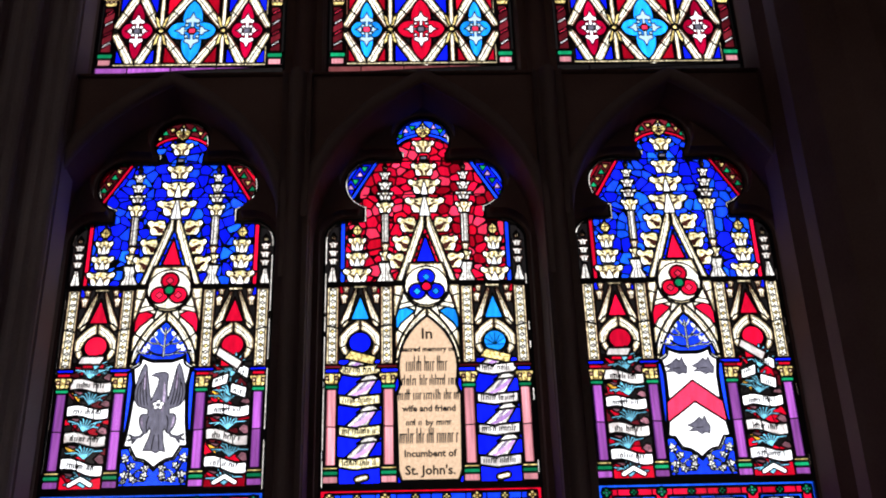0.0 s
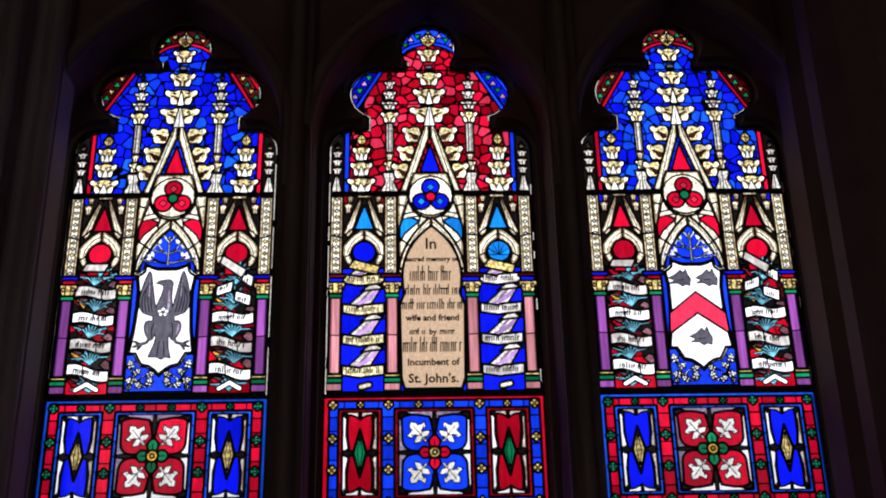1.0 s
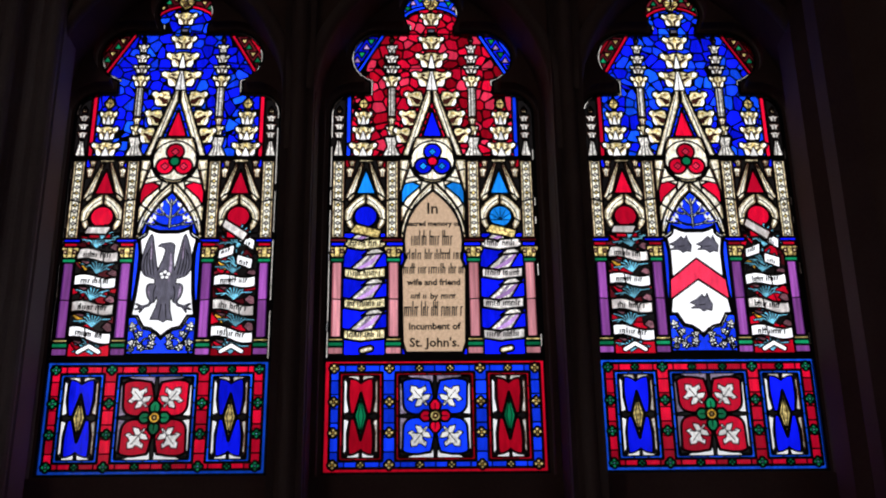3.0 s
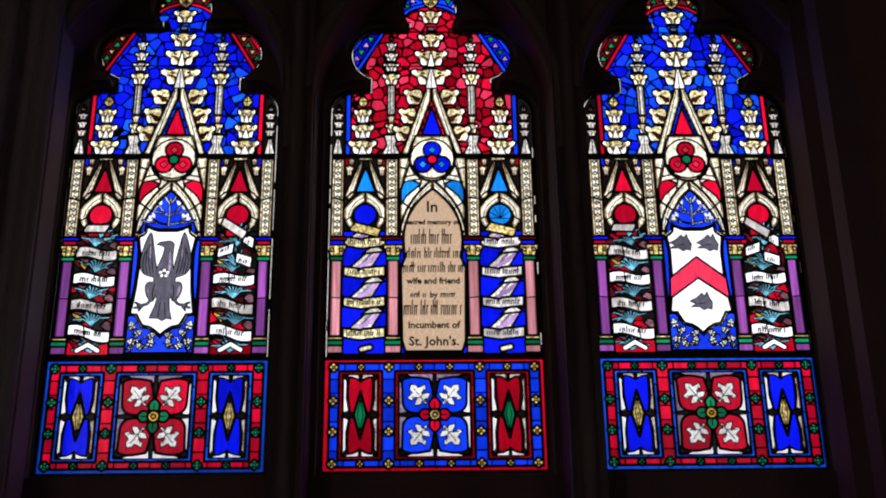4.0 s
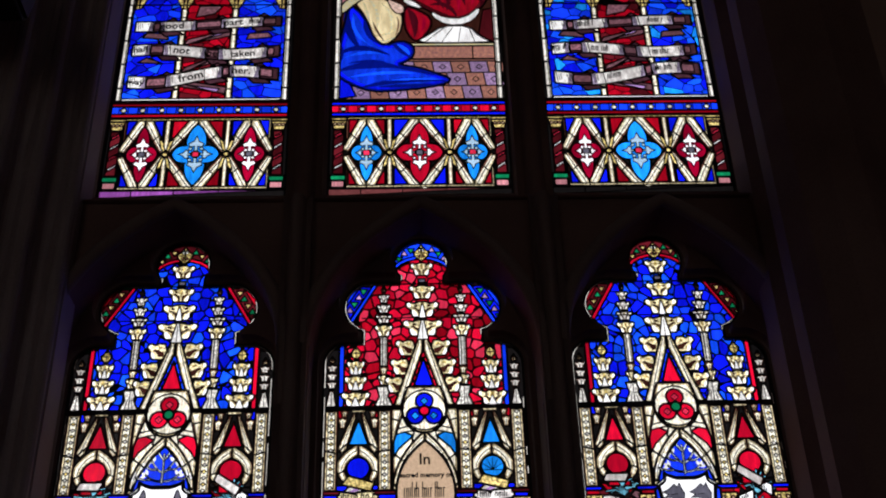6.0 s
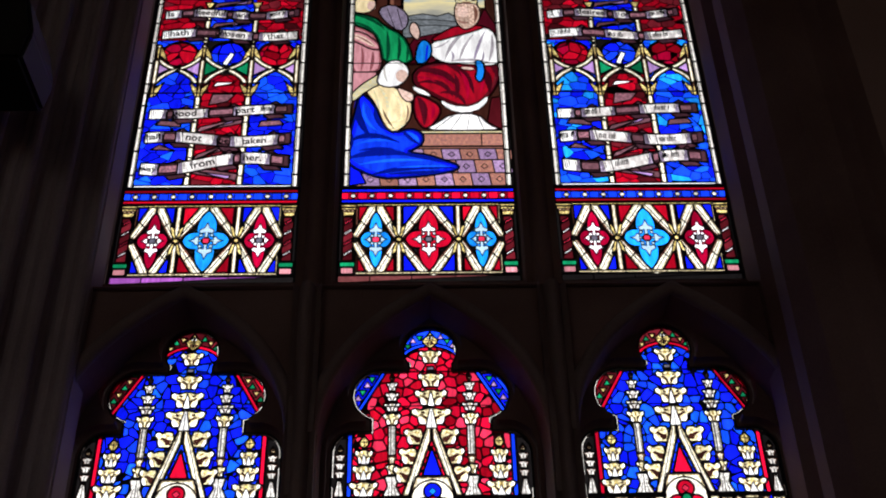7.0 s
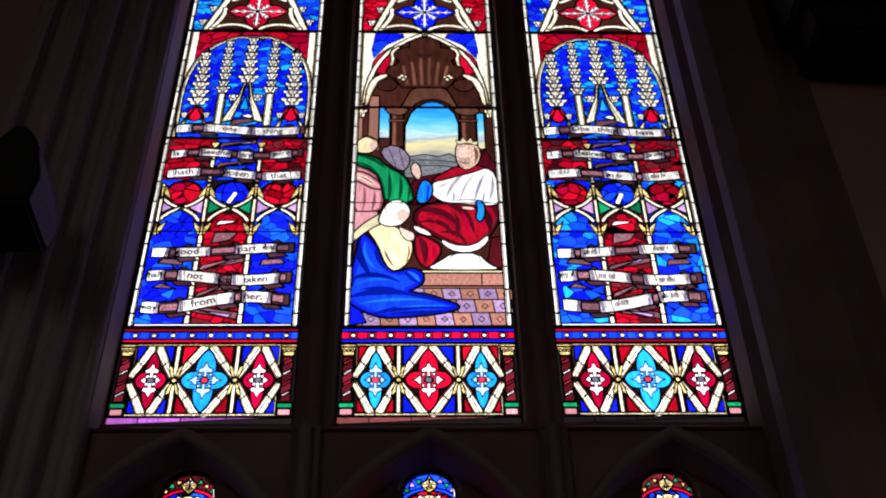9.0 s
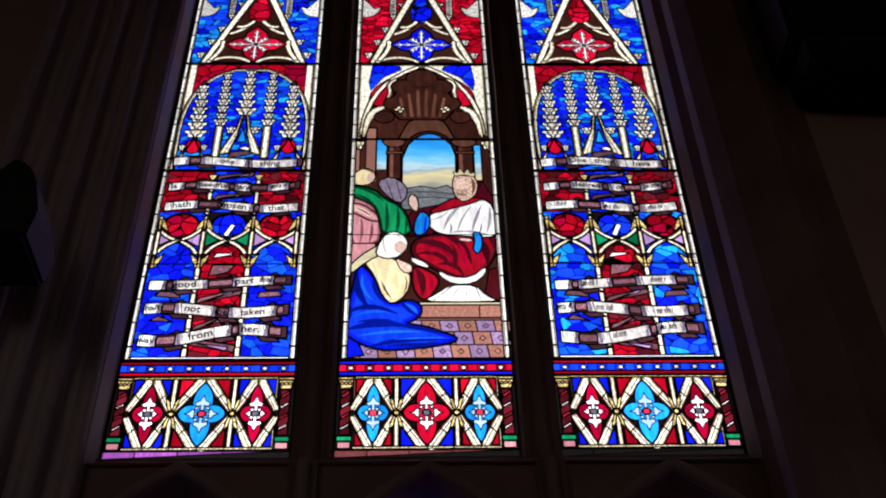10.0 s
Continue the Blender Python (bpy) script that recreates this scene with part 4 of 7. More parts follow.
        L.poly([(s * 0.072, 3.27), (s * 0.098, 3.18), (s * 0.104, 3.18), (s * 0.104, 3.298), (s * 0.062, 3.298)], "cream", 0.004)
        L.line([(s * 0.098, 3.19), (s * 0.074, 3.295)], 0.0018)
    L.circle((0, 3.285), 0.070, "cream", 0.005)
    L.circle((0, 3.285), 0.061, "grey", 0.003)
    lobe, mid = ("red", "green") if side else ("blue", "red")
    jewel_pillar(L, 0.272, 0.311, 3.030, 3.292, m=True)
    jewel_pillar(L, 0.106, 0.145, 3.030, 3.292, m=True)
    col = "purple" if side else "pink"
    L.rect(0.262, 3.018, 0.316, 3.030, "blue" if side else "maroon", 0.004, True)
    L.rect(0.092, 3.018, 0.156, 3.030, "blue" if side else "maroon", 0.004, True)
    shaft(L, 0.274, 0.308, v0, v1 - 0.008, col)
    shaft(L, 0.103, 0.139, v0, v1 - 0.008, col)
    # ---- the centre ----
    if side:
        head = bez((0.088, 3.02), (0.086, 3.10), (0, 3.184)) + bez((0, 3.184), (-0.086, 3.10), (-0.088, 3.02))
        L.poly(head + [(-0.100, 3.02), (-0.099, 2.668), (0.099, 2.668), (0.100, 3.02)], "midblue", 0.005)
        shield = [(0, 3.050)] + bez((0.030, 3.050), (0.056, 3.056), (0.068, 3.066)) + bez((0.070, 3.046), (0.078, 3.034), (0.092, 3.030)) + bez((0.084, 2.98), (0.082, 2.88), (0.100, 2.786)) + bez((0.078, 2.786), (0.068, 2.768), (0.058, 2.752)) + bez((0.036, 2.748), (0.012, 2.736), (0.0, 2.720))
        shield = [(0.93 * u, v) for u, v in shield]
        L.poly([(u * 1.08, 2.90 + (v - 2.90) * 1.045) for u, v in shield + flip(shield[::-1])], "milk", 0.0030)
        L.poly(shield + flip(shield[::-1]), "white", 0.0052)
        for s in (1, -1):
            L.stroke(bez((s * 0.024, 2.684), (s * 0.066, 2.680), (s * 0.084, 2.750)), 0.0045, "white", 0.002)
            L.stroke(bez((s * 0.060, 2.696), (s * 0.050, 2.722), (s * 0.030, 2.716)), 0.0042, "white", 0.002)
            for u, v, an, z in ((0.080, 2.738, 1.3, 0.030), (0.074, 2.722, 2.5, 0.026), (0.036, 2.716, 2.7, 0.026), (0.068, 2.700, 0.2, 0.028), (0.030, 2.686, 1.9, 0.028), (0.046, 2.682, 0.6, 0.026), (0.076, 2.688, -0.5, 0.020)):
                sprig(L, (s * u, v), an if s > 0 else math.pi - an, z, "milk")
            for a, b, c in (((0.002, 3.072), (0.030, 3.070), (0.050, 3.092)), ((0.034, 3.078), (0.060, 3.074), (0.080, 3.086)), ((0.0, 3.098), (0.020, 3.110), (0.034, 3.136)), ((0.018, 3.110), (0.040, 3.106), (0.050, 3.120))):
                L.stroke(bez(*[(s * u, v) for u, v in (a, b, c)]), 0.0045, "white", 0.002)
                an = math.atan2(c[1] - b[1], c[0] - b[0])
                for turn in (-0.9, 0.0, 0.9):
                    fx, fy = c[0] - 0.004 * math.cos(an), c[1] - 0.004 * math.sin(an)
                    t2 = an + turn if s > 0 else math.pi - an - turn
                    fold(L, (s * fx, fy), (s * fx + 0.010 * math.cos(t2), fy + 0.010 * math.sin(t2)), (s * fx + 0.022 * math.cos(t2 + 0.3), fy + 0.022 * math.sin(t2 + 0.3)), 0.010, "milk")
        L.stroke([(0, 3.066), (0, 3.160)], 0.0050, "white", 0.0022)
        for s in (1, -1):
            L.stroke(bez((0, 3.140), (s * 0.010, 3.148), (s * 0.016, 3.162)), 0.0055, "white", 0.0022)
        if kind == "eagle":
            eagle(L)
        else:
            L.poly([(-0.085, 2.894), (0, 2.962), (0.085, 2.894), (0.090, 2.828), (0, 2.894), (-0.090, 2.828)], "rose", 0.004)
            beast_head(L, -0.044, 3.004)
            beast_head(L, 0.038, 3.004)
            beast_head(L, 0.002, 2.816)
    else:
        head = bez((0.090, 3.02), (0.090, 3.12), (0, 3.19)) + bez((0, 3.19), (-0.090, 3.12), (-0.090, 3.02))
        L.poly(head + [(-0.086, 2.96), (-0.098, 2.93), (-0.094, 2.70), (-0.084, 2.668), (0.084, 2.668), (0.094, 2.70), (0.098, 2.93), (0.086, 2.96)], "tan", 0.006)
        L.letter("In", -0.002, 3.126, 0.050)
        L.letter("sacred memory of", 0, 3.076, 0.0215)
        L.bars(-0.066, 0.066, 3.022, 0.036, 5)
        L.bars(-0.086, 0.086, 2.972, 0.024, 6)
        L.bars(-0.090, 0.090, 2.926, 0.024, 7)
        L.letter("wife and friend", 0, 2.886, 0.0265)
        L.bars(-0.068, -0.022, 2.842, 0.013, 8)
        L.letter("by", 0.0, 2.842, 0.024)
        L.bars(0.022, 0.066, 2.842, 0.013, 10)
        L.bars(-0.088, 0.088, 2.796, 0.034, 9)
        L.letter("Incumbent of", 0, 2.748, 0.0285)
        L.letter("St. John's.", 0, 2.698, 0.038)
    for a, b in (((0.150, 3.165), (0.175, 3.185)), ((0.240, 3.185), (0.264, 3.160)), ((0.060, 3.118), (0.098, 3.148)), ((0.030, 3.236), (0.040, 3.19)), ((0.150, 3.09), (0.172, 3.10)), ((0.242, 3.10), (0.266, 3.085)), ((0.075, 3.255), (0.100, 3.262)), ((0.106, 3.16), (0.145, 3.155)), ((0.272, 3.15), (0.311, 3.16))):
        L.line([a, b], 0.004, True)
    # ---- head: mosaic ground with crocketed spires ----
    L.mosaic([(-0.34, 3.306), (0.34, 3.306), (0.34, 3.95), (-0.34, 3.95)], ground, 0.037, seed, 0.0042 if side else 0.0050)
    edge = "red" if side else "midblue"
    L.stroke([(0.263, 3.31), (0.263, 3.56)], 0.016, edge, 0.004, True)
    for s in (1, -1):
        L.poly([(s * 0.272, 3.306), (s * 0.33, 3.306), (s * 0.33, 3.56), (s * 0.272, 3.56)], "black", 0.004)
        L.circle((s * 0.283, 3.515), 0.010, "green", 0.004)
        # cusp borders: chequered strips along the lobes
        e = [(s * 0.140, 3.790), (s * 0.246, 3.605)]
        L.poly([e[0], (s * 0.30, 3.80), (s * 0.29, 3.60), e[1]], "ruby" if side else "midblue", 0.004)
        L.stroke([(s * 0.160, 3.780), (s * 0.268, 3.605)], 0.034, "maroon" if side else "blue", 0.003)
        for k in range(7):
            f = (k + 0.5) / 7
            p = (s * (0.158 + 0.104 * f), 3.782 - 0.170 * f)
            L.poly(ring(p, 0.0155, None, 3, k % 2 * math.pi + 0.5), ("gold", "green")[k % 2] if side else ("green", "lilac")[k % 2], 0.003)
        L.stroke([(s * 0.132, 3.785), (s * 0.242, 3.595)], 0.013, edge, 0.004)
    arc = [(0.10 * math.cos(a), 3.783 + 0.068 * math.sin(a)) for a in np.linspace(0.15, math.pi - 0.15, 11)]
    L.poly(arc + [(-0.12, 3.95), (0.12, 3.95)], "maroon" if side else "midblue", 0.004)
    for k, (u, v) in enumerate(((-0.076, 3.846), (-0.058, 3.866), (-0.036, 3.880), (0.036, 3.880), (0.058, 3.866), (0.076, 3.846))):
        L.poly(ring((u, v), 0.0145, None, 3, k % 2 * math.pi + 0.5), ("gold", "green")[k % 2] if side else ("green", "lilac")[k % 2], 0.003)
    L.stroke(arc, 0.013, edge, 0.004)
    # small outer spires
    for k, v in enumerate((3.368, 3.397, 3.426)):
        crocket(L, 0.293, v, 0.032, 0.027, "grey", "cream", True)
    finial(L, 0.293, 3.452, 0.020, 0.030, "cream", True)
    L.poly([(0.277, 3.306), (0.312, 3.306), (0.300, 3.362), (0.288, 3.362)], "grey", 0.004, True)
    L.line([(0.294, 3.31), (0.294, 3.36)], 0.002, True)
    # middle spires
    for v, w in ((3.306, 0.088), (3.362, 0.070), (3.416, 0.056)):
        crocket(L, 0.2175, v, w, 0.052, "cream", "gold", True)
        L.poly([(0.2175 - w * 0.17, v), (0.2175 + w * 0.17, v), (0.2195, v + 0.032), (0.2155, v + 0.032)], "milk", 0.002, True)
    finial(L, 0.2175, 3.468, 0.036, 0.050, "cream", True)
    # pinnacles
    for s in (1, -1):
        c = 0.128 * s
        L.poly([(c - 0.030, 3.306), (c + 0.030, 3.306), (c + 0.014, 3.34), (c + 0.024, 3.375), (c - 0.024, 3.375), (c - 0.014, 3.34)], "grey", 0.004)
        L.line([(c, 3.31), (c, 3.37)], 0.0025)
        L.line([(c - 0.012, 3.31), (c - 0.006, 3.345)], 0.002)
        L.line([(c + 0.012, 3.31), (c + 0.006, 3.345)], 0.002)
        crocket(L, c, 3.378, 0.036, 0.038)
        crocket(L, c, 3.414, 0.026, 0.032)
        L.rect(c - 0.0125, 3.444, c + 0.0125, 3.552, "grey", 0.004)
        L.line([(c - 0.004, 3.447), (c - 0.004, 3.55)], 0.003)
        L.line([(c + 0.006, 3.447), (c + 0.006, 3.55)], 0.0015)
        crocket(L, c, 3.552, 0.056, 0.044)
        for v, w in ((3.600, 0.052), (3.638, 0.044), (3.676, 0.034)):
            crocket(L, c, v, w, 0.034, "grey", "cream")
        finial(L, c, 3.708, 0.016, 0.036)
    # the central gable and spire
    for s in (1, -1):
        for a, v, w in ((0.100, 3.350, 0.058), (0.082, 3.412, 0.060), (0.064, 3.480, 0.062)):
            half_cup(L, s, a, v, w, 0.058)
        L.poly([(s * 0.002, 3.560), (s * 0.010, 3.560), (s * 0.096, 3.306), (s * 0.066, 3.306), (s * 0.002, 3.500)], "cream", 0.005)
        L.line([(s * 0.012, 3.53), (s * 0.076, 3.31)], 0.0024)
    L.poly([(0, 3.474), (0.032, 3.374), (-0.032, 3.374)], "red" if side else "blue", 0.005)
    L.poly([(-0.052, 3.372), (0.052, 3.372), (0.072, 3.306), (-0.072, 3.306)], "cream", 0.004)
    L.line([(0, 3.345), (0, 3.372)], 0.003)
    L.line([(-0.33, LOW_BAR2), (0.33, LOW_BAR2)], 0.010)
    L.circle((0, 3.292), 0.068, "ivory", 0.0035)
    for p in ((0, 3.322), (-0.029, 3.272), (0.029, 3.272)):
        L.circle(p, 0.0275, lobe, 0.0045)
        quatrefoil(L, p, 0.011, "rose" if side else "sky", "white", 0.002)
    L.circle((0, 3.289), 0.0165, mid, 0.005)
    for v, w, h in ((3.552, 0.126, 0.062), (3.622, 0.104, 0.060), (3.690, 0.082, 0.054)):
        crocket(L, 0, v, w, h)
    L.poly([(-0.019, 3.540), (0.019, 3.540), (0.004, 3.612), (-0.004, 3.612)], "milk", 0.003)
    L.line([(0.0, 3.545), (0.0, 3.60)], 0.0022)
    L.poly([(-0.012, 3.618), (0.012, 3.618), (0.002, 3.672), (-0.002, 3.672)], "white", 0.003)
    L.rect(-0.012, 3.753, 0.012, 3.768, "slate", 0.004)
    crocket(L, 0, 3.780, 0.074, 0.052)
    finial(L, 0, 3.836, 0.056, 0.066)
    L.line([(0.07, LOW_BAR2), (0.33, LOW_BAR2)], 0.011, True)
    L.line([(-0.33, LOW_BAR1), (0.33, LOW_BAR1)], 0.016)
    L.line([(-0.08, 3.748), (0.08, 3.748)], 0.004)
    L.line([(-0.2, 3.62), (0.2, 3.62)], 0.003)
    return L
# ---------------- the upper lights ----------------
UP_X = (-0.797, 0.008, 0.804)
UP_WIDE = 1.055   # the upper drawings are laid out in units a little under a metre


def up_z(v):
    """Height on the wall of a height in the upper drawings."""
    d = v - 4.142
    return 4.294 + 1.0092 * d - 0.0203 * d * d


UP_Z0, UP_Z1 = 3.952, 7.30
UP_BARS = (4.380, 5.427, 6.213)


def up_opening(U, V):
    arch = np.hypot(np.abs(U) + 0.25, V - 6.85) - 0.559
    return np.where(V < 6.85, np.maximum(np.abs(U) - 0.309, UP_Z0 - V), arch)


def lattice_row(L, centre, flank, foot, seed):
    """The foot of the upper lights: three quatrefoils in a net of pale struts, between striped columns."""
    v0, v1 = 3.990, 4.306
    mid = 4.142
    a, b = ("ruby", "blue") if centre == "sky" else ("blue", "ruby")
    L.rect(-0.32, v0, 0.32, v1, "black", 0.005)
    L.rect(-0.252, v0, 0.252, v1, "cream", 0.005)
    for s in (1, -1):  # spandrel grounds
        L.rect(s * 0.012, v0 + 0.014, s * 0.088, v1 - 0.014, a, 0.004)
        L.rect(s * 0.118, v0 + 0.014, s * 0.244, v1 - 0.014, b, 0.004)
    for c, w, h in ((0, 0.082, 0.140), (0.182, 0.055, 0.130), (-0.182, 0.055, 0.130)):
        L.poly([(c, mid - h - 0.022), (c + w + 0.028, mid), (c, mid + h + 0.022), (c - w - 0.028, mid)], "black", 0.004)
        for s in (1, -1):
            for q in (1, -1):
                L.poly([(c, mid + q * (h + 0.024)), (c + s * 0.026, mid + q * (h + 0.022)), (c + s * (w + 0.030), mid + q * 0.014), (c + s * (w + 0.004), mid + q * 0.004), (c, mid + q * (h - 0.016))], "cream", 0.005)
                L.poly([(c + s * 0.002, mid + q * (h - 0.012)), (c + s * 0.004, mid + q * (h - 0.002)), (c + s * (w + 0.012), mid + q * 0.006), (c + s * (w + 0.004), mid + q * 0.005)], "umber", 0.0)
                L.line([(c + s * 0.010, mid + q * (h + 0.008)), (c + s * (w + 0.014), mid + q * 0.012)], 0.0026)
                L.line([(c + s * w * 0.52, mid + q * h * 0.42), (c + s * (w * 0.52 + 0.025), mid + q * (h * 0.42 + 0.03))], 0.004)
        mat = centre if c == 0 else flank
        foil = []
        for q in (1, -1):
            foil.append(bez((c - w * 0.44, mid + q * h * 0.30), (c - w * 0.46, mid + q * h * 0.72), (c, mid + q * h * 0.98)) + bez((c, mid + q * h * 0.98), (c + w * 0.46, mid + q * h * 0.72), (c + w * 0.44, mid + q * h * 0.30)) + [(c, mid)])
            foil.append(bez((c + q * w * 0.30, mid - h * 0.28), (c + q * w * 0.86, mid - h * 0.32), (c + q * w * 1.0, mid)) + bez((c + q * w * 1.0, mid), (c + q * w * 0.86, mid + h * 0.32), (c + q * w * 0.30, mid + h * 0.28)) + [(c, mid)])
        L.group(foil + [ring((c, mid), w * 0.40, h * 0.34)], mat, 0.005)
        star = []
        for k in range(4):
            an = k * math.pi / 2
            d = w * 0.72 if k % 2 == 0 else h * 0.58
            ca, sa = math.cos(an), math.sin(an)
            star.append([(c + d * (x * ca - y * 0.5 * sa), mid + d * (x * sa + y * 0.5 * ca)) for x, y in ((0.12, -0.16), (0.44, -0.12), (0.40, -0.52), (0.58, -0.64), (0.70, -0.22), (1.0, 0.0), (0.70, 0.22), (0.58, 0.64), (0.40, 0.52), (0.44, 0.12), (0.12, 0.16))])
        for k in range(4):
            an = math.pi / 4 + k * math.pi / 2
            star.append(ring((c + 0.32 * w * math.cos(an), mid + 0.42 * w * math.sin(an)), 0.0070, None, 8))
        L.group(star, "white" if mat != "sky" else "cloud", 0.0022)
        L.circle((c, mid), 0.0150 if c == 0 else 0.011, "black", 0.003)
        L.poly([(c - 0.011, mid - 0.011), (c + 0.011, mid - 0.011), (c + 0.011, mid + 0.011), (c - 0.011, mid + 0.011)], "rose" if mat == "sky" else "slate", 0.002)
    for s in (1, -1):  # fans between
        c = 0.103 * s
        L.rect(c - 0.009, v0 + 0.01, c + 0.009, v1 - 0.01, "cream", 0.004)
        for q in (1, -1):
            for k in (-1, 1):
                L.poly([(c, mid + q * 0.006), (c + k * 0.010, mid + q * 0.055), (c + k * 0.026, mid + q * 0.070), (c + k * 0.014, mid + q * 0.02)], "gold", 0.003)
        L.circle((c, mid), 0.010, "gold", 0.003)
        # striped outer columns
        c = 0.278 * s
        L.rect(c - 0.022, v0 + 0.004, c + 0.022, v0 + 0.032, "pink", 0.004)
        L.rect(c - 0.026, v0 + 0.034, c + 0.026, v0 + 0.056, "green", 0.004)
        L.rect(c - 0.018, v0 + 0.060, c + 0.018, v1 - 0.062, "maroon", 0.004)
        for k in range(4):
            z = v0 + 0.078 + k * 0.046
            L.poly([(c - 0.015, z), (c + 0.015, z + 0.022), (c + 0.015, z + 0.033), (c - 0.015, z + 0.011)], "rose" if k % 2 else "white", 0.004)
        L.poly([(c - 0.018, v1 - 0.058), (c + 0.018, v1 - 0.058), (c + 0.028, v1 - 0.018), (c - 0.028, v1 - 0.018)], "gold", 0.004)
        for k in (-1, 0, 1):
            L.circle((c + 0.014 * k, v1 - 0.034), 0.007, "cream", 0.002)
        L.rect(c - 0.028, v1 - 0.016, c + 0.028, v1 - 0.006, "gold", 0.003)
    L.rect(-0.25, v1 - 0.012, 0.25, v1 - 0.004, "gold", 0.003)
    L.rect(-0.25, v0 + 0.002, 0.25, v0 + 0.012, "cream", 0.003)
    for u in (-0.18, -0.09, 0, 0.09, 0.18):
        L.line([(u, v0), (u, v0 + 0.014)], 0.003)
    # a plain strip at the foot, its lower part covered by a black wedge
    L.rect(-0.32, 3.90, 0.32, v0 - 0.003, foot, 0.003)
    for u in (-0.2, -0.06, 0.09, 0.2):
        L.line([(u, 3.9), (u, v0)], 0.003)
    L.poly([(-0.33, 3.90), (0.33, 3.90), (0.33, 3.985), (0.10, 3.978), (-0.12, 3.966), (-0.33, 3.957)], "black", 0.002)


def bead_band(L, out, mid):
    L.rect(-0.32, 4.308, 0.32, 4.374, "black", 0.004)
    L.rect(-0.305, 4.309, 0.305, 4.323, out, 0.003)
    L.rect(-0.305, 4.359, 0.305, 4.372, out, 0.003)
    L.rect(-0.305, 4.325, 0.305, 4.357, mid, 0.003)
    for k in range(9):
        u = -0.264 + k * 0.066
        L.line([(u - 0.016, 4.328), (u - 0.016, 4.354)], 0.003)
        L.line([(u + 0.016, 4.328), (u + 0.016, 4.354)], 0.003)
        L.circle((u, 4.341), 0.0105, "grey", 0.003)


def edge_strips(L, v0, v1):
    for s in (1, -1):
        L.rect(s * 0.280, v0, s * 0.299, v1, "pale", 0.004)
        L.line([(s * 0.286, v0), (s * 0.286, v1)], 0.0022)
        z = v0 + 0.06
        while z < v1:
            L.line([(s * 0.280, z), (s * 0.310, z)], 0.006)
            z += 0.118


def long_ribbon(L, v, h, tilt, wave, lit, words, seed):
    """A banderole wound across the light: pale lettered lengths and dark turned ones."""
    n = 24
    rnd = random.Random(seed)
    ph = rnd.uniform(-0.6, 0.6)
    h *= 1.12
    top = [(-0.265 + 0.53 * i / n, v + h / 2 + tilt * (i / n - 0.5) + (wave + 0.008) * math.sin(i / n * 2 * math.pi + ph)) for i in range(n + 1)]
    for i in (4, 12, 19):
        L.poly([(top[i][0], top[i][1] - h), (top[i + 3][0], top[i + 3][1] - h), (top[i + 4][0], top[i + 4][1] - h - 0.020), (top[i + 1][0], top[i + 1][1] - h - 0.026)], "dusky", 0.004)
        L.poly([(top[i][0] + 0.02, top[i][1]), (top[i + 3][0], top[i + 3][1]), (top[i + 2][0], top[i + 2][1] + 0.018)], "dusky", 0.004)
    L.poly(top + [(a, b - h) for a, b in top[::-1]], "dusky", 0.005)
    L.poly([(a, b - 0.010) for a, b in top[2:-1]] + [(a, b - h + 0.012) for a, b in top[2:-1][::-1]], "mauve", 0.003)
    for a0, a1 in lit:
        i0, i1 = int(a0 * n), min(n, int(a1 * n + 0.6))
        seg = top[i0:i1 + 1]
        L.poly(seg + [(a, b - h) for a, b in seg[::-1]], "milk" if i0 == 0 else "ribbon", 0.004)
        if i0 > 0:
            e = min(i0 + 1, i1)
            L.poly([top[i0], ((top[i0][0] + top[e][0]) / 2, (top[i0][1] + top[e][1]) / 2), (top[e][0], top[e][1] - h), (top[i0][0], top[i0][1] - h)], "mauvegrey", 0.0)
        if i1 < n:
            e = i1 - 1
            L.poly([((top[e][0] + top[i1][0]) / 2, (top[e][1] + top[i1][1]) / 2), top[i1], (top[i1][0], top[i1][1] - h), (top[e][0], top[e][1] - h)], "mauvegrey", 0.0)
        for k, side in ((i0, 1), (i1, -1)):
            for n2 in (1, 2, 3):
                x = top[k][0] + side * 0.007 * n2
                y = top[k][1] + (top[min(k + 1, n)][1] - top[max(k - 1, 0)][1]) / 0.044 * side * 0.007 * n2
                L.line([(x, y - 0.003 * n2), (x + 0.004, y - h + 0.007 * n2)], 0.0022)
        if i1 - i0 > 4:
            k = (i0 + i1) // 2 + rnd.choice((-2, 2))
            L.line([(top[k][0], top[k][1]), (top[k][0] + 0.006, top[k][1] - h)], 0.0024)
    for text, f, size in words:
        i = min(int(f * n), n - 1)
        an = math.degrees(math.atan2(top[i + 1][1] - top[i][1], top[i + 1][0] - top[i][0]))
        if text:
            L.letter(text, top[i][0], top[i][1] - h / 2, size * 1.42, an)
        else:
            L.bars(top[i][0] - 0.03, top[i][0] + 0.03, top[i][1] - h / 2, h * 0.42, seed + i, math.tan(math.radians(an)))


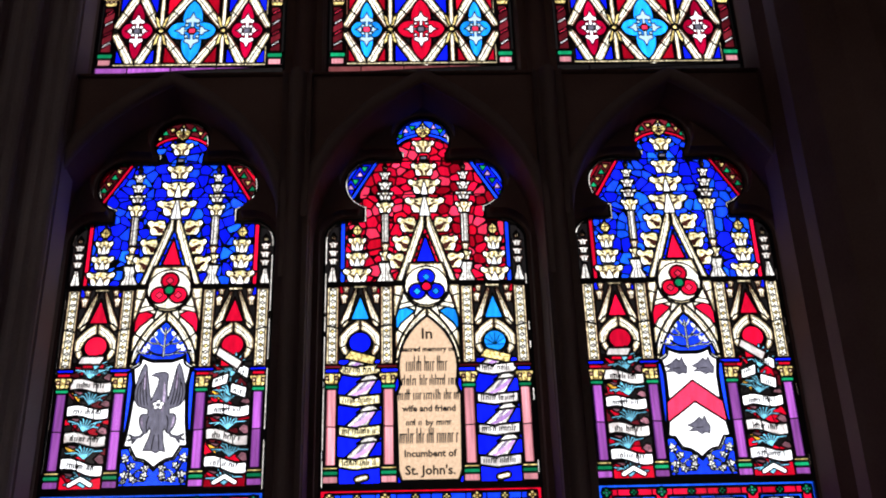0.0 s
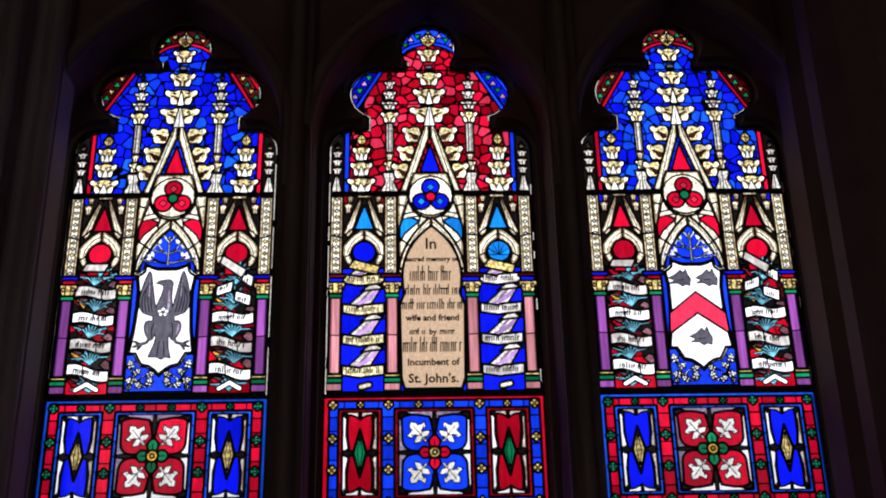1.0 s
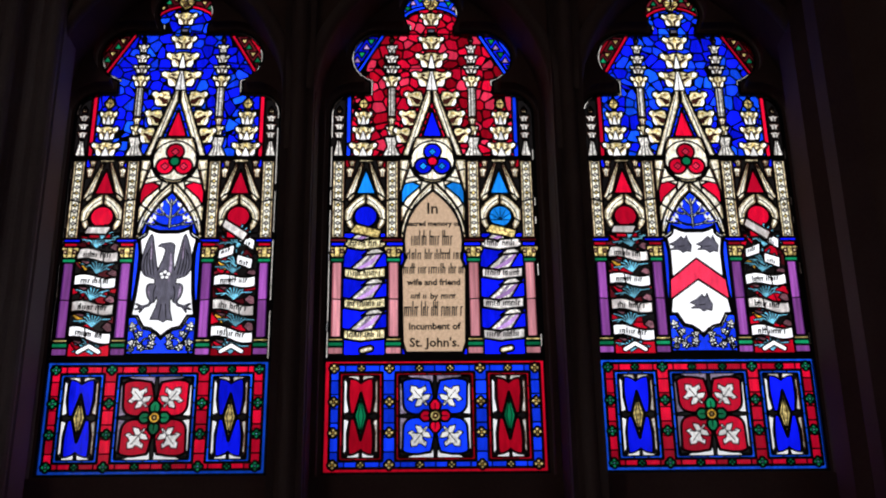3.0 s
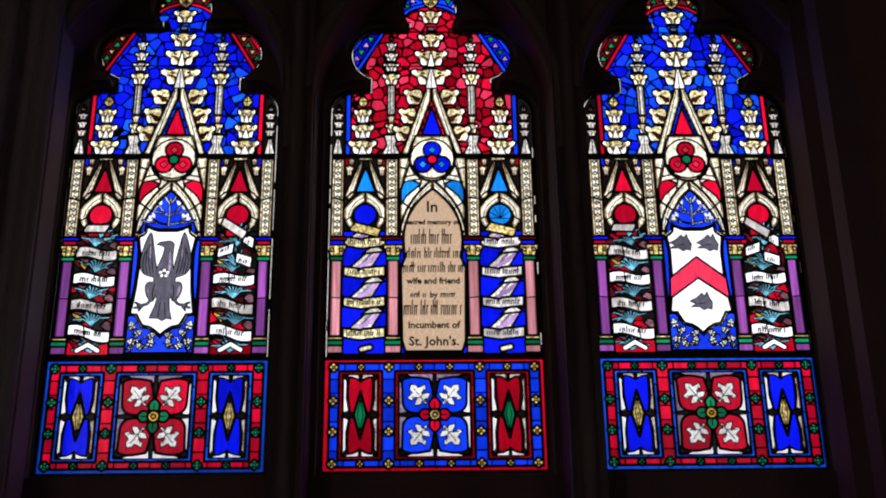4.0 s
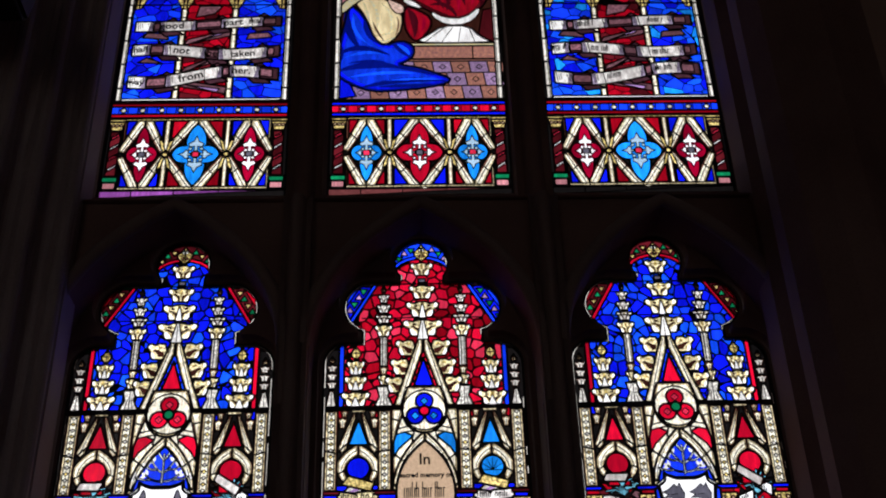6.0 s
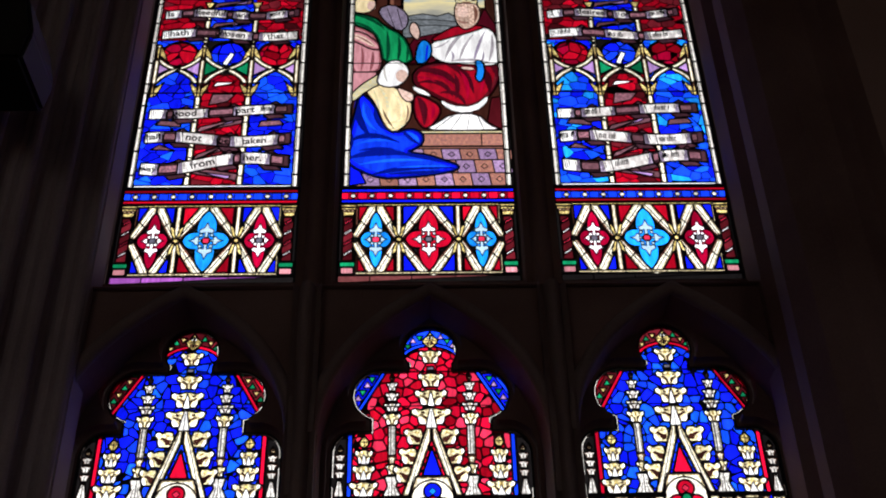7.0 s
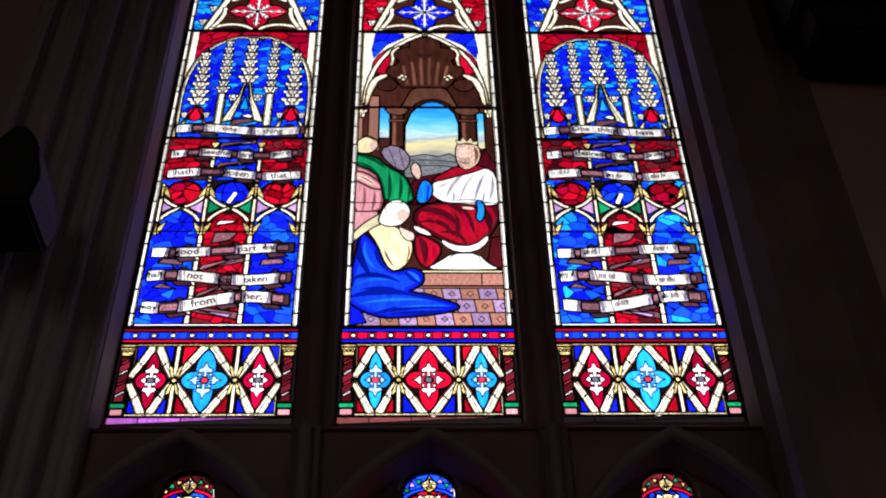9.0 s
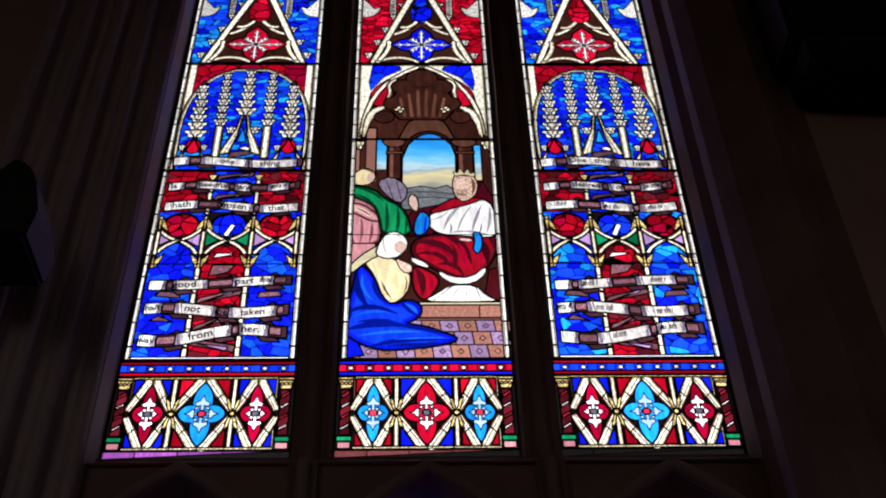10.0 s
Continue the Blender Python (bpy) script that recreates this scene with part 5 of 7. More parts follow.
def trefoil_arches(L, v):
    """Cream cusped heads that cross, with coloured eyes between them."""
    for c, eye in ((-0.187, "lilac"), (0, "green"), (0.187, "lilac")):
        for s in (1, -1):
            L.poly([(c + s * 0.014, v + 0.07), (c + s * 0.084, v + 0.115), (c + s * 0.084, v + 0.02)], eye, 0.005)
    for c in (-0.187, 0, 0.187):
        for s in (1, -1):
            L.stroke(bez((c, v + 0.058), (c + s * 0.05, v + 0.075), (c + s * 0.082, v + 0.125)), 0.020, "cream", 0.005)
            L.stroke(bez((c, v + 0.058), (c + s * 0.055, v + 0.03), (c + s * 0.074, v - 0.012)), 0.020, "cream", 0.005)
        L.line([(c - 0.012, v + 0.046), (c + 0.012, v + 0.07)], 0.003)
        L.line([(c + 0.012, v + 0.046), (c - 0.012, v + 0.07)], 0.003)
    for c in (-0.0935, 0.0935, -0.268, 0.268):
        L.rect(c - 0.009, v - 0.09, c + 0.009, v + 0.20, "cream", 0.004)
        for q, z in ((1, v - 0.095), (-1, v + 0.185)):
            for k in (-1, 1):
                L.poly([(c, z), (c + k * 0.008, z + q * 0.048), (c + k * 0.040, z + q * 0.082), (c + k * 0.028, z + q * 0.04), (c + k * 0.012, z)], "gold", 0.003)
            L.poly([(c - 0.008, z), (c + 0.008, z), (c + 0.003, z + q * 0.075), (c - 0.003, z + q * 0.075)], "gold", 0.003)


def upper_ribbon_light(words, foot, seed):
    L = Light(0.31, UP_Z0, UP_Z1)
    blues = ["blue", "blue", "midblue", "cobalt", "sky"]
    deep = ["blue", "blue", "midblue", "blue", "cobalt"] if seed < 22 else ["blue", "midblue", "cobalt", "sky"]
    reds = ["ruby", "ruby", "maroon", "ruby"]
    L.rect(-0.33, 3.9, 0.33, 7.4, "black", 0.004)
    lattice_row(L, "sky", "crimson", foot, seed)
    bead_band(L, "ruby", "midblue")
    # ---- lower scrolls between slim columns ----
    L.mosaic([(-0.278, 4.385), (-0.1, 4.385), (-0.1, 5.2), (-0.278, 5.2)], deep, 0.050, seed, 0.0024, True, 0.8)
    L.mosaic([(-0.1, 4.385), (0.1, 4.385), (0.1, 4.965), (-0.1, 4.965)], reds, 0.052, seed + 3, 0.0024, False, 0.7)
    L.circle((0.187, 5.085), 0.072, "ruby", 0.006, True)
    L.circle((0, 5.085), 0.072, "blue", 0.006)
    L.mosaic(ring((0, 5.085), 0.066), ["blue", "midblue"], 0.05, seed + 8)
    L.mosaic(ring((0.187, 5.085), 0.066), ["crimson", "ruby"], 0.05, seed + 9, m=True)
    L.stroke([(0.0935, 4.385), (0.0935, 4.90)], 0.022, "cream", 0.005, True)
    for z in np.arange(4.44, 4.9, 0.09):
        L.line([(0.082, z), (0.105, z)], 0.004, True)
    L.rect(-0.278, 4.384, 0.278, 4.396, "white", 0.004)
    trefoil_arches(L, 4.940)
    L.poly([(-0.045, 4.99 - 0.09), (0.02, 4.915), (0.04, 4.925), (-0.03, 4.925)], "white", 0.003)
    L.poly([(-0.018, 5.03), (0.0, 5.02), (0.026, 5.085), (0.008, 5.095)], "white", 0.003)
    L.poly([(-0.05, 4.80), (0.02, 4.82), (0.045, 4.86), (-0.04, 4.86)], "mauve", 0.004)
    for v, tl in ((4.69, 0.02), (4.565, 0.035), (4.445, -0.02)):
        L.poly([(-0.085, v - 0.012 - tl), (0.08, v - 0.008 + tl), (0.085, v + 0.024 + tl), (-0.07, v + 0.016 - tl)], "mauve", 0.004)
        L.poly([(-0.06, v - 0.004 - tl), (0.05, v + tl), (0.06, v + 0.016 + tl)], "lilac", 0.003)
    L.poly([(0.14, 4.685), (0.235, 4.695), (0.22, 4.72), (0.15, 4.715)], "mauve", 0.004, True)
    L.poly([(0.15, 4.565), (0.24, 4.57), (0.21, 4.595)], "mauve", 0.004, True)
    long_ribbon(L, 4.764, 0.046, 0.026, -0.012, ((0.0, 0.12), (0.18, 0.4), (0.62, 0.88)), words[3], seed)
    long_ribbon(L, 4.622, 0.050, -0.004, 0.004, ((0.0, 0.14), (0.24, 0.5), (0.6, 0.9)), words[4], seed + 1)
    long_ribbon(L, 4.502, 0.052, 0.034, -0.026, ((0.02, 0.14), (0.26, 0.62), (0.7, 0.88)), words[5], seed + 2)
    # ---- upper scrolls ----
    L.mosaic([(-0.278, 5.165), (-0.09, 5.165), (-0.09, 5.42), (-0.278, 5.42)], reds, 0.05, seed + 5, 0.0024, True, 0.7)
    L.mosaic([(-0.09, 5.165), (0.09, 5.165), (0.09, 5.42), (-0.09, 5.42)], ["blue", "midblue"], 0.05, seed + 6, 0.0024, False, 0.8)
    L.stroke([(0.0935, 5.16), (0.0935, 5.37)], 0.020, "cream", 0.005, True)
    L.poly([(0.072, 5.40), (0.115, 5.40), (0.100, 5.365), (0.087, 5.365)], "gold", 0.004, True)
    for v in (5.385, 5.258):
        L.poly([(-0.078, v - 0.02), (0.068, v + 0.004), (0.075, v + 0.030), (-0.068, v + 0.010)], "mauve", 0.004)
        L.poly([(-0.06, v - 0.01), (0.05, v + 0.008), (0.055, v + 0.022)], "lilac", 0.003)
    long_ribbon(L, 5.325, 0.044, 0.018, 0.006, ((0.0, 0.10), (0.22, 0.46), (0.54, 0.64), (0.76, 0.92)), words[1], seed + 3)
    long_ribbon(L, 5.200, 0.046, 0.0, 0.005, ((0.0, 0.26), (0.42, 0.66), (0.74, 0.98)), words[2], seed + 4)
    # ---- canopy of little spires ----
    v0, v1 = 5.432, 6.205
    L.rect(-0.278, v0, 0.278, v1, "cream", 0.004)
    L.mosaic([(-0.245, v1 - 0.002), (-0.245, 5.95), (-0.16, 6.12), (0, 6.175), (0.16, 6.12), (0.245, 5.95), (0.245, v1 - 0.002)], ["crimson", "ruby"], 0.07, seed + 11, 0.004)
    arch = bez((0.262, 5.70), (0.262, 6.06), (0.07, 6.150)) + bez((-0.07, 6.150), (-0.262, 6.06), (-0.262, 5.70))
    L.poly([(0.275, 5.55)] + [(u * 1.06, v + 0.020) for u, v in arch] + [(-0.275, 5.55), (-0.262, v0), (0.262, v0)], "cream", 0.005)
    L.line([(0.268, 5.6)] + [(u * 1.03, v + 0.011) for u, v in arch] + [(-0.268, 5.6)], 0.002)
    inner = [(0.258, v0)] + arch + [(-0.258, v0)]
    L.mosaic(inner, blues, 0.046, seed + 12, 0.0023, False, 0.62)
    L.line(inner, 0.006)
    for s in (1, -1):
        c = 0.198 * s   # outer spires with red niches
        L.circle((c, 5.590), 0.032, "red", 0.005, ry=0.05)
        for k, w in enumerate((0.092, 0.082, 0.072, 0.066, 0.058, 0.050, 0.044)):
            crocket(L, c, 5.650 + 0.056 * k, w, 0.056, "grey", "cream")
        finial(L, c, 6.045, 0.024, 0.03)
        for q in (1, -1):
            L.poly(bez((c + q * 0.004, 5.65), (c + q * 0.018, 5.58), (c + q * 0.066, 5.50)) + bez((c + q * 0.040, 5.50), (c + q * 0.034, 5.56), (c, 5.64)), "cream", 0.004)
            crocket(L, c + q * 0.046, 5.560, 0.030, 0.045, "grey", "cream")
        c = 0.101 * s   # pillars
        L.rect(c - 0.017, 5.508, c + 0.017, 5.735, "cream", 0.005)
        L.line([(c - 0.009, 5.51), (c - 0.009, 5.73)], 0.002)
        L.line([(c + 0.009, 5.51), (c + 0.009, 5.73)], 0.002)
        crocket(L, c, 5.737, 0.062, 0.052, "grey", "cream")
        crocket(L, c, 5.786, 0.046, 0.042, "grey", "cream")
        for k, w in enumerate((0.050, 0.056, 0.050, 0.046, 0.042, 0.036)):
            crocket(L, c, 5.834 + 0.050 * k, w, 0.050, "grey", "cream")
        # central gable
        L.poly([(s * 0.001, 5.830), (s * 0.014, 5.830), (s * 0.030, 5.72), (s * 0.085, 5.55), (s * 0.085, 5.53), (s * 0.045, 5.545), (s * 0.018, 5.68)], "cream", 0.005)
        L.line([(s * 0.010, 5.80), (s * 0.022, 5.70), (s * 0.064, 5.55)], 0.002)
        crocket(L, s * 0.052, 5.68, 0.042, 0.05, "grey", "cream")
    L.poly([(0, 5.72), (0.020, 5.62), (-0.020, 5.62)], "sky", 0.004)
    for k, w in enumerate((0.088, 0.074, 0.060, 0.056, 0.050, 0.044)):
        crocket(L, 0.0, 5.812 + 0.058 * k, w, 0.058, "grey", "cream")
    L.poly([(-0.05, 5.508), (0.06, 5.54), (0.03, 5.56), (-0.04, 5.55)], "mauve", 0.004)
    L.poly([(-0.01, 5.575), (0.03, 5.56), (0.045, 5.575), (0.02, 5.59)], "white", 0.004)
    long_ribbon(L, 5.482, 0.048, -0.004, 0.003, ((0.02, 0.12), (0.22, 0.56), (0.6, 0.96)), words[0], seed + 5)
    # ---- top: gable with a cross ----
    gable_top(L, blues, ["red", "ruby"], seed)
    edge_strips(L, 4.385, 7.3)
    for z in UP_BARS:
        L.line([(-0.33, z), (0.33, z)], 0.014)
    L.line([(-0.33, 4.866), (0.33, 4.866)], 0.005)
    L.line([(-0.33, 5.78), (0.33, 5.78)], 0.003)
    return L


def gable_top(L, ground, heart, seed):
    L.mosaic([(-0.278, 6.218), (0.278, 6.218), (0.278, 7.35), (-0.278, 7.35)], ground, 0.048, seed + 21, 0.0024, False, 0.7)
    for s in (1, -1):
        jewel_pillar(L, 0.118, 0.150, 6.62, 7.3, "grey", m=(s > 0)) if s > 0 else None
        for k in range(5):
            f = k / 5
            crocket(L, s * (0.236 - 0.19 * f), 6.258 + 0.56 * f, 0.046, 0.052, "grey", "cream")
        L.poly(bez((s * 0.270, 6.62), (s * 0.20, 6.62), (s * 0.19, 6.72)) + [(s * 0.22, 6.70), (s * 0.278, 6.80), (s * 0.278, 6.62)], "grey", 0.004)
    L.poly([(-0.240, 6.218), (0.240, 6.218), (0.022, 6.95), (-0.022, 6.95)], "cream", 0.006)
    L.poly([(-0.208, 6.224), (0.208, 6.224), (0.0, 6.90)], "brown", 0.004)
    for s in (1, -1):
        for p0, p1, p2 in (((0.20, 6.232), (0.10, 6.30), (0.02, 6.232)), ((0.19, 6.25), (0.14, 6.34), (0.15, 6.40)), ((0.12, 6.47), (0.06, 6.50), (0.02, 6.58)), ((0.02, 6.585), (0.05, 6.52), (0.09, 6.53))):
            L.stroke(bez((s * p0[0], p0[1]), (s * p1[0], p1[1]), (s * p2[0], p2[1])), 0.026, "cream", 0.003)
    L.mosaic([(-0.045, 6.60), (0, 6.57), (0.045, 6.60), (0.05, 6.68), (0.0, 6.86), (-0.05, 6.68)], heart, 0.06, seed + 22)
    c = 6.376
    pts = [(0.142, 0), (0.095, 0.045), (0.055, 0.055), (0.045, 0.10), (0, 0.155), (-0.045, 0.10), (-0.055, 0.055), (-0.095, 0.045), (-0.142, 0), (-0.095, -0.045), (-0.055, -0.055),
           (-0.045, -0.10), (0, -0.150), (0.045, -0.10), (0.055, -0.055), (0.095, -0.045)]
    L.poly([(a, c + b) for a, b in pts], heart[0], 0.006)
    star = []
    for k in range(8):
        an = k * math.pi / 4
        d = 0.118 if k % 2 == 0 else 0.070
        star.append(([(0, c), (d * math.cos(an), c + d * math.sin(an))], 0.010))
        for f in (0.45, 0.75):
            for q in (-0.7, 0.7):
                p = (d * f * math.cos(an), c + d * f * math.sin(an))
                star.append(([p, (p[0] + 0.022 * math.cos(an + q), p[1] + 0.022 * math.sin(an + q))], 0.008))
    L.group(star, "white", 0.0024)
    L.circle((0, c), 0.010, "black", 0.002)


def upper_scene_light(seed):
    L = Light(0.31, UP_Z0, UP_Z1)
    L.rect(-0.33, 3.9, 0.33, 7.4, "black", 0.004)
    lattice_row(L, "red", "sky", "brick", seed)
    bead_band(L, "blue", "red")
    # ---- a pictured hall: plain coloured shapes ----
    L.rect(-0.285, 4.385, 0.285, 6.205, "brown", 0.004)
    L.rect(-0.285, 4.385, 0.285, 4.58, "tile", 0.004)
    rnd = random.Random(seed)
    for r in range(3):
        h = (0.062, 0.064, 0.056)[r]
        z = 4.386 + sum((0.062, 0.064, 0.056)[:r])
        for k in range(9):
            u = -0.30 + 0.066 * k + 0.014 * r
            L.poly([(u, z), (u + 0.066, z), (u + 0.058, z + h), (u - 0.008, z + h)], "tile2" if (k + r) % 2 else "tile", 0.003)
            L.line([(u + 0.018, z + h / 2), (u + 0.030, z + h * 0.72), (u + 0.042, z + h / 2), (u + 0.030, z + h * 0.28), (u + 0.018, z + h / 2)], 0.0021)
    L.rect(-0.06, 4.580, 0.285, 4.646, "tile", 0.005)
    L.line([(0.2, 4.58), (0.2, 4.646)], 0.004)
    L.rect(-0.06, 4.646, 0.285, 4.660, "dusk", 0.004)
    # back wall, columns and the arch open to the sky
    L.poly([(-0.088, 5.25), (0.132, 5.25), (0.136, 5.53)] + bez((0.120, 5.60), (0.028, 5.76), (-0.062, 5.60)) + [(-0.086, 5.51)], "paintedsky", 0.005)
    L.poly([(-0.088, 5.18), (0.125, 5.18), (0.128, 5.30), (0.095, 5.332), (0.05, 5.312), (-0.01, 5.326), (-0.07, 5.312), (-0.088, 5.32)], "hill", 0.003)
    L.line(bez((-0.085, 5.285), (0.02, 5.30), (0.125, 5.275)), 0.0022)
    L.line(bez((-0.06, 5.245), (0.03, 5.265), (0.12, 5.245)), 0.0022)
    L.rect(-0.195, 5.43, -0.150, 5.64, "paintedsky", 0.004)
    L.rect(0.212, 5.36, 0.243, 5.60, "paintedsky", 0.004)
    L.rect(-0.285, 5.40, -0.195, 5.72, "tile", 0.005)
    L.rect(-0.262, 5.42, -0.238, 5.72, "brown", 0.003)
    for x0, x1, z0 in ((-0.146, -0.092, 5.372), (0.143, 0.208, 5.36)):
        c = (x0 + x1) / 2
        L.rect(x0, z0, x1, 5.594, "brown", 0.005)
        L.rect(x0 + 0.008, z0, x0 + 0.022, 5.59, "umber", 0.0)
        L.rect(x0 - 0.008, 5.540, x1 + 0.008, 5.556, "umber", 0.003)
        L.poly(soft([(x0 - 0.004, 5.585), (x1 + 0.004, 5.585), (x1 + 0.026, 5.640), (x0 - 0.034, 5.640)], 1), "umber", 0.004)
    L.poly([(-0.105, 5.640), (-0.072, 5.735)] + bez((-0.06, 5.765), (0.018, 5.82), (0.092, 5.765)) + [(0.105, 5.735), (0.136, 5.640), (0.108, 5.640)] + bez((0.10, 5.66), (0.028, 5.735), (-0.045, 5.66)) + [(-0.054, 5.640)], "umber", 0.005)
    # canopy with cusps
    for s in (1, -1):
        L.poly([(s * 0.278, 6.205), (s * 0.0, 6.205), (s * 0.0, 6.175)] + bez((s * 0.03, 6.17), (s * 0.25, 6.06), (s * 0.262, 5.66)) + [(s * 0.278, 5.66)], "cream", 0.005)
        L.mosaic([(s * 0.222, 6.20), (s * 0.10, 6.195), (s * 0.09, 6.165), (s * 0.17, 6.105), (s * 0.226, 6.00), (s * 0.236, 6.06)], ["blue", "midblue"], 0.06, seed + 2, 0.003)
        L.poly(soft([(s * 0.236, 5.90), (s * 0.222, 6.00), (s * 0.155, 6.09), (s * 0.10, 6.11), (s * 0.125, 6.02), (s * 0.125, 5.95), (s * 0.17, 5.87)], 1), "red", 0.005)
        L.stroke(bez((s * 0.258, 5.68), (s * 0.245, 6.05), (s * 0.02, 6.185)), 0.024, "cream", 0.004)
        L.poly(soft([(s * 0.100, 6.115), (s * 0.160, 6.060), (s * 0.150, 5.98), (s * 0.165, 5.92), (s * 0.140, 5.93), (s * 0.130, 6.0)], 1), "cream", 0.004)
        L.poly(soft([(s * 0.262, 5.64), (s * 0.250, 5.80), (s * 0.215, 5.87), (s * 0.13, 5.90), (s * 0.19, 5.83), (s * 0.225, 5.76), (s * 0.24, 5.66)], 1), "cream", 0.004)
    L.group([ring((0.0, 6.095), 0.072), ring((0.082, 6.03), 0.056), ring((-0.082, 6.03), 0.056), ring((0.118, 5.90), 0.052), ring((-0.118, 5.90), 0.052),
             [(-0.10, 6.03), (0.10, 6.03), (0.15, 5.88), (0.10, 5.78), (-0.10, 5.78), (-0.15, 5.88)]], "brown", 0.005)
    for u in (-0.075, -0.045, -0.015, 0.015, 0.045, 0.075):
        L.poly([(u - 0.008, 5.80), (u + 0.008, 5.80), (u * 1.3 + 0.006, 6.02 - abs(u)), (u * 1.3 - 0.006, 6.02 - abs(u))], "umber", 0.0)
    for s in (1, -1):
        L.circle((s * 0.165, 5.800), 0.045, "brown", 0.004)
        L.group([ring((s * 0.095, 5.842), 0.012), ring((s * 0.112, 5.855), 0.012), ring((s * 0.102, 5.868), 0.012), ring((s * 0.085, 5.860), 0.010)], "cream", 0.003)
        crocket(L, s * 0.272, 5.57, 0.05, 0.06)
    L.poly([(-0.10, 5.02), (0.285, 5.02), (0.285, 5.24), (0.24, 5.36), (0.20, 5.25), (-0.04, 5.18), (-0.08, 5.10)], "wine", 0.003)
    # seated shape in white and crimson: plain robes, no features
    L.poly([(0.245, 4.833), (0.303, 4.847), (0.303, 4.664), (0.272, 4.664), (0.225, 4.706)], "maroon", 0.004)
    L.poly(soft([(0.040, 4.90), (0.30, 4.97), (0.30, 5.09), (0.0, 5.06)]), "maroon", 0.004)
    L.matted(soft([(-0.048, 4.862), (0.008, 4.834), (0.055, 4.793), (0.053, 4.739), (0.010, 4.668), (-0.022, 4.676), (-0.050, 4.746)], 1), ("wine", "robered"), 0.004, 0.008, (0.0, 0.0))
    L.matted(soft([(-0.052, 4.985), (0.012, 5.030), (0.110, 5.045), (0.208, 5.045), (0.290, 5.020), (0.279, 4.924), (0.246, 4.847), (0.196, 4.790), (0.129, 4.775), (0.055, 4.820), (0.009, 4.855), (-0.050, 4.904)], 1), ("wine", "maroon", "robered"), 0.005, 0.010, (0.0, 0.0))
    for p, w in ((((-0.045, 4.985), (0.07, 5.01), (0.12, 4.90)), 0.026), (((-0.03, 4.92), (0.07, 4.95), (0.10, 4.84)), 0.018), (((0.06, 5.03), (0.16, 5.01), (0.18, 4.86)), 0.024), (((0.18, 5.02), (0.25, 4.98), (0.24, 4.86)), 0.026),
                 (((0.24, 5.03), (0.28, 4.99), (0.275, 4.92)), 0.016), (((0.05, 4.86), (0.12, 4.89), (0.15, 4.79)), 0.016), (((-0.035, 4.84), (0.0, 4.80), (-0.01, 4.69)), 0.022), (((0.11, 4.97), (0.13, 4.90), (0.11, 4.83)), 0.014), (((-0.02, 5.02), (0.10, 5.045), (0.22, 5.03)), 0.020)):
        fold(L, *p, 1.3 * w, "wine")
    for p, w in ((((0.0, 4.965), (0.08, 4.97), (0.11, 4.87)), 0.012), (((0.13, 4.985), (0.165, 4.93), (0.155, 4.83)), 0.018), (((0.205, 4.99), (0.225, 4.93), (0.205, 4.86)), 0.014), (((0.02, 4.80), (0.035, 4.77), (0.015, 4.72)), 0.014), (((-0.04, 4.95), (0.0, 4.955), (0.04, 4.92)), 0.010)):
        fold(L, *p, w, "crimson")
    L.poly(soft([(-0.055, 4.908), (0.009, 4.868), (0.022, 4.836), (-0.045, 4.866)], 1), "robewhite", 0.003)
    L.poly(soft([(0.051, 4.830), (0.101, 4.792), (0.176, 4.788), (0.236, 4.855), (0.230, 4.806), (0.185, 4.758), (0.110, 4.752), (0.059, 4.793)], 1), "robewhite", 0.003)
    L.matted(soft([(0.091, 4.750), (0.193, 4.750), (0.232, 4.690), (0.285, 4.664), (0.152, 4.659), (-0.015, 4.663), (0.043, 4.706)], 1), ("ash", "robewhite"), 0.004, 0.006, (0.0, 0.0))
    for u in (0.09, 0.12, 0.15, 0.18):
        L.line([(u + 0.01, 4.74), (u - 0.02 + (u - 0.13), 4.668)], 0.0022)
    L.matted(soft([(0.005, 5.135), (0.105, 5.205), (0.165, 5.240), (0.245, 5.245), (0.280, 5.200), (0.290, 5.075), (0.282, 5.010), (0.156, 5.020), (0.071, 5.028), (0.020, 5.070)], 1), ("ash", "milk", "robewhite"), 0.005, 0.005, (0.0, 0.0))
    for p, w, mt in ((((0.16, 5.215), (0.10, 5.16), (0.075, 5.05)), 0.016, "ash"), (((0.19, 5.20), (0.14, 5.12), (0.13, 5.035)), 0.011, "ash"), (((0.235, 5.215), (0.20, 5.12), (0.185, 5.03)), 0.012, "mauvegrey"), (((0.262, 5.20), (0.268, 5.12), (0.245, 5.04)), 0.013, "ash"),
                     (((0.10, 5.04), (0.17, 5.062), (0.25, 5.03)), 0.012, "ash"), (((0.03, 5.12), (0.06, 5.12), (0.10, 5.17)), 0.008, "ash"), (((0.10, 5.10), (0.115, 5.07), (0.10, 5.04)), 0.008, "mauvegrey"), (((0.225, 5.10), (0.228, 5.07), (0.215, 5.03)), 0.008, "mauvegrey")):
        fold(L, *p, w, mt)
    L.matted(soft([(-0.042, 5.028), (-0.036, 5.119), (-0.010, 5.175), (0.022, 5.145), (0.026, 5.083), (0.0, 5.026)], 1), ("blue", "sky"), 0.005, 0.004, (0.0, 0.0))
    L.stroke([(0.002, 5.05), (0.008, 5.13)], 0.008, "blue", 0.0)
    L.matted(soft([(0.189, 5.045), (0.223, 5.042), (0.228, 4.967), (0.207, 4.912), (0.186, 4.946), (0.198, 4.989)], 1), ("blue", "sky"), 0.005, 0.004, (0.0, 0.0))
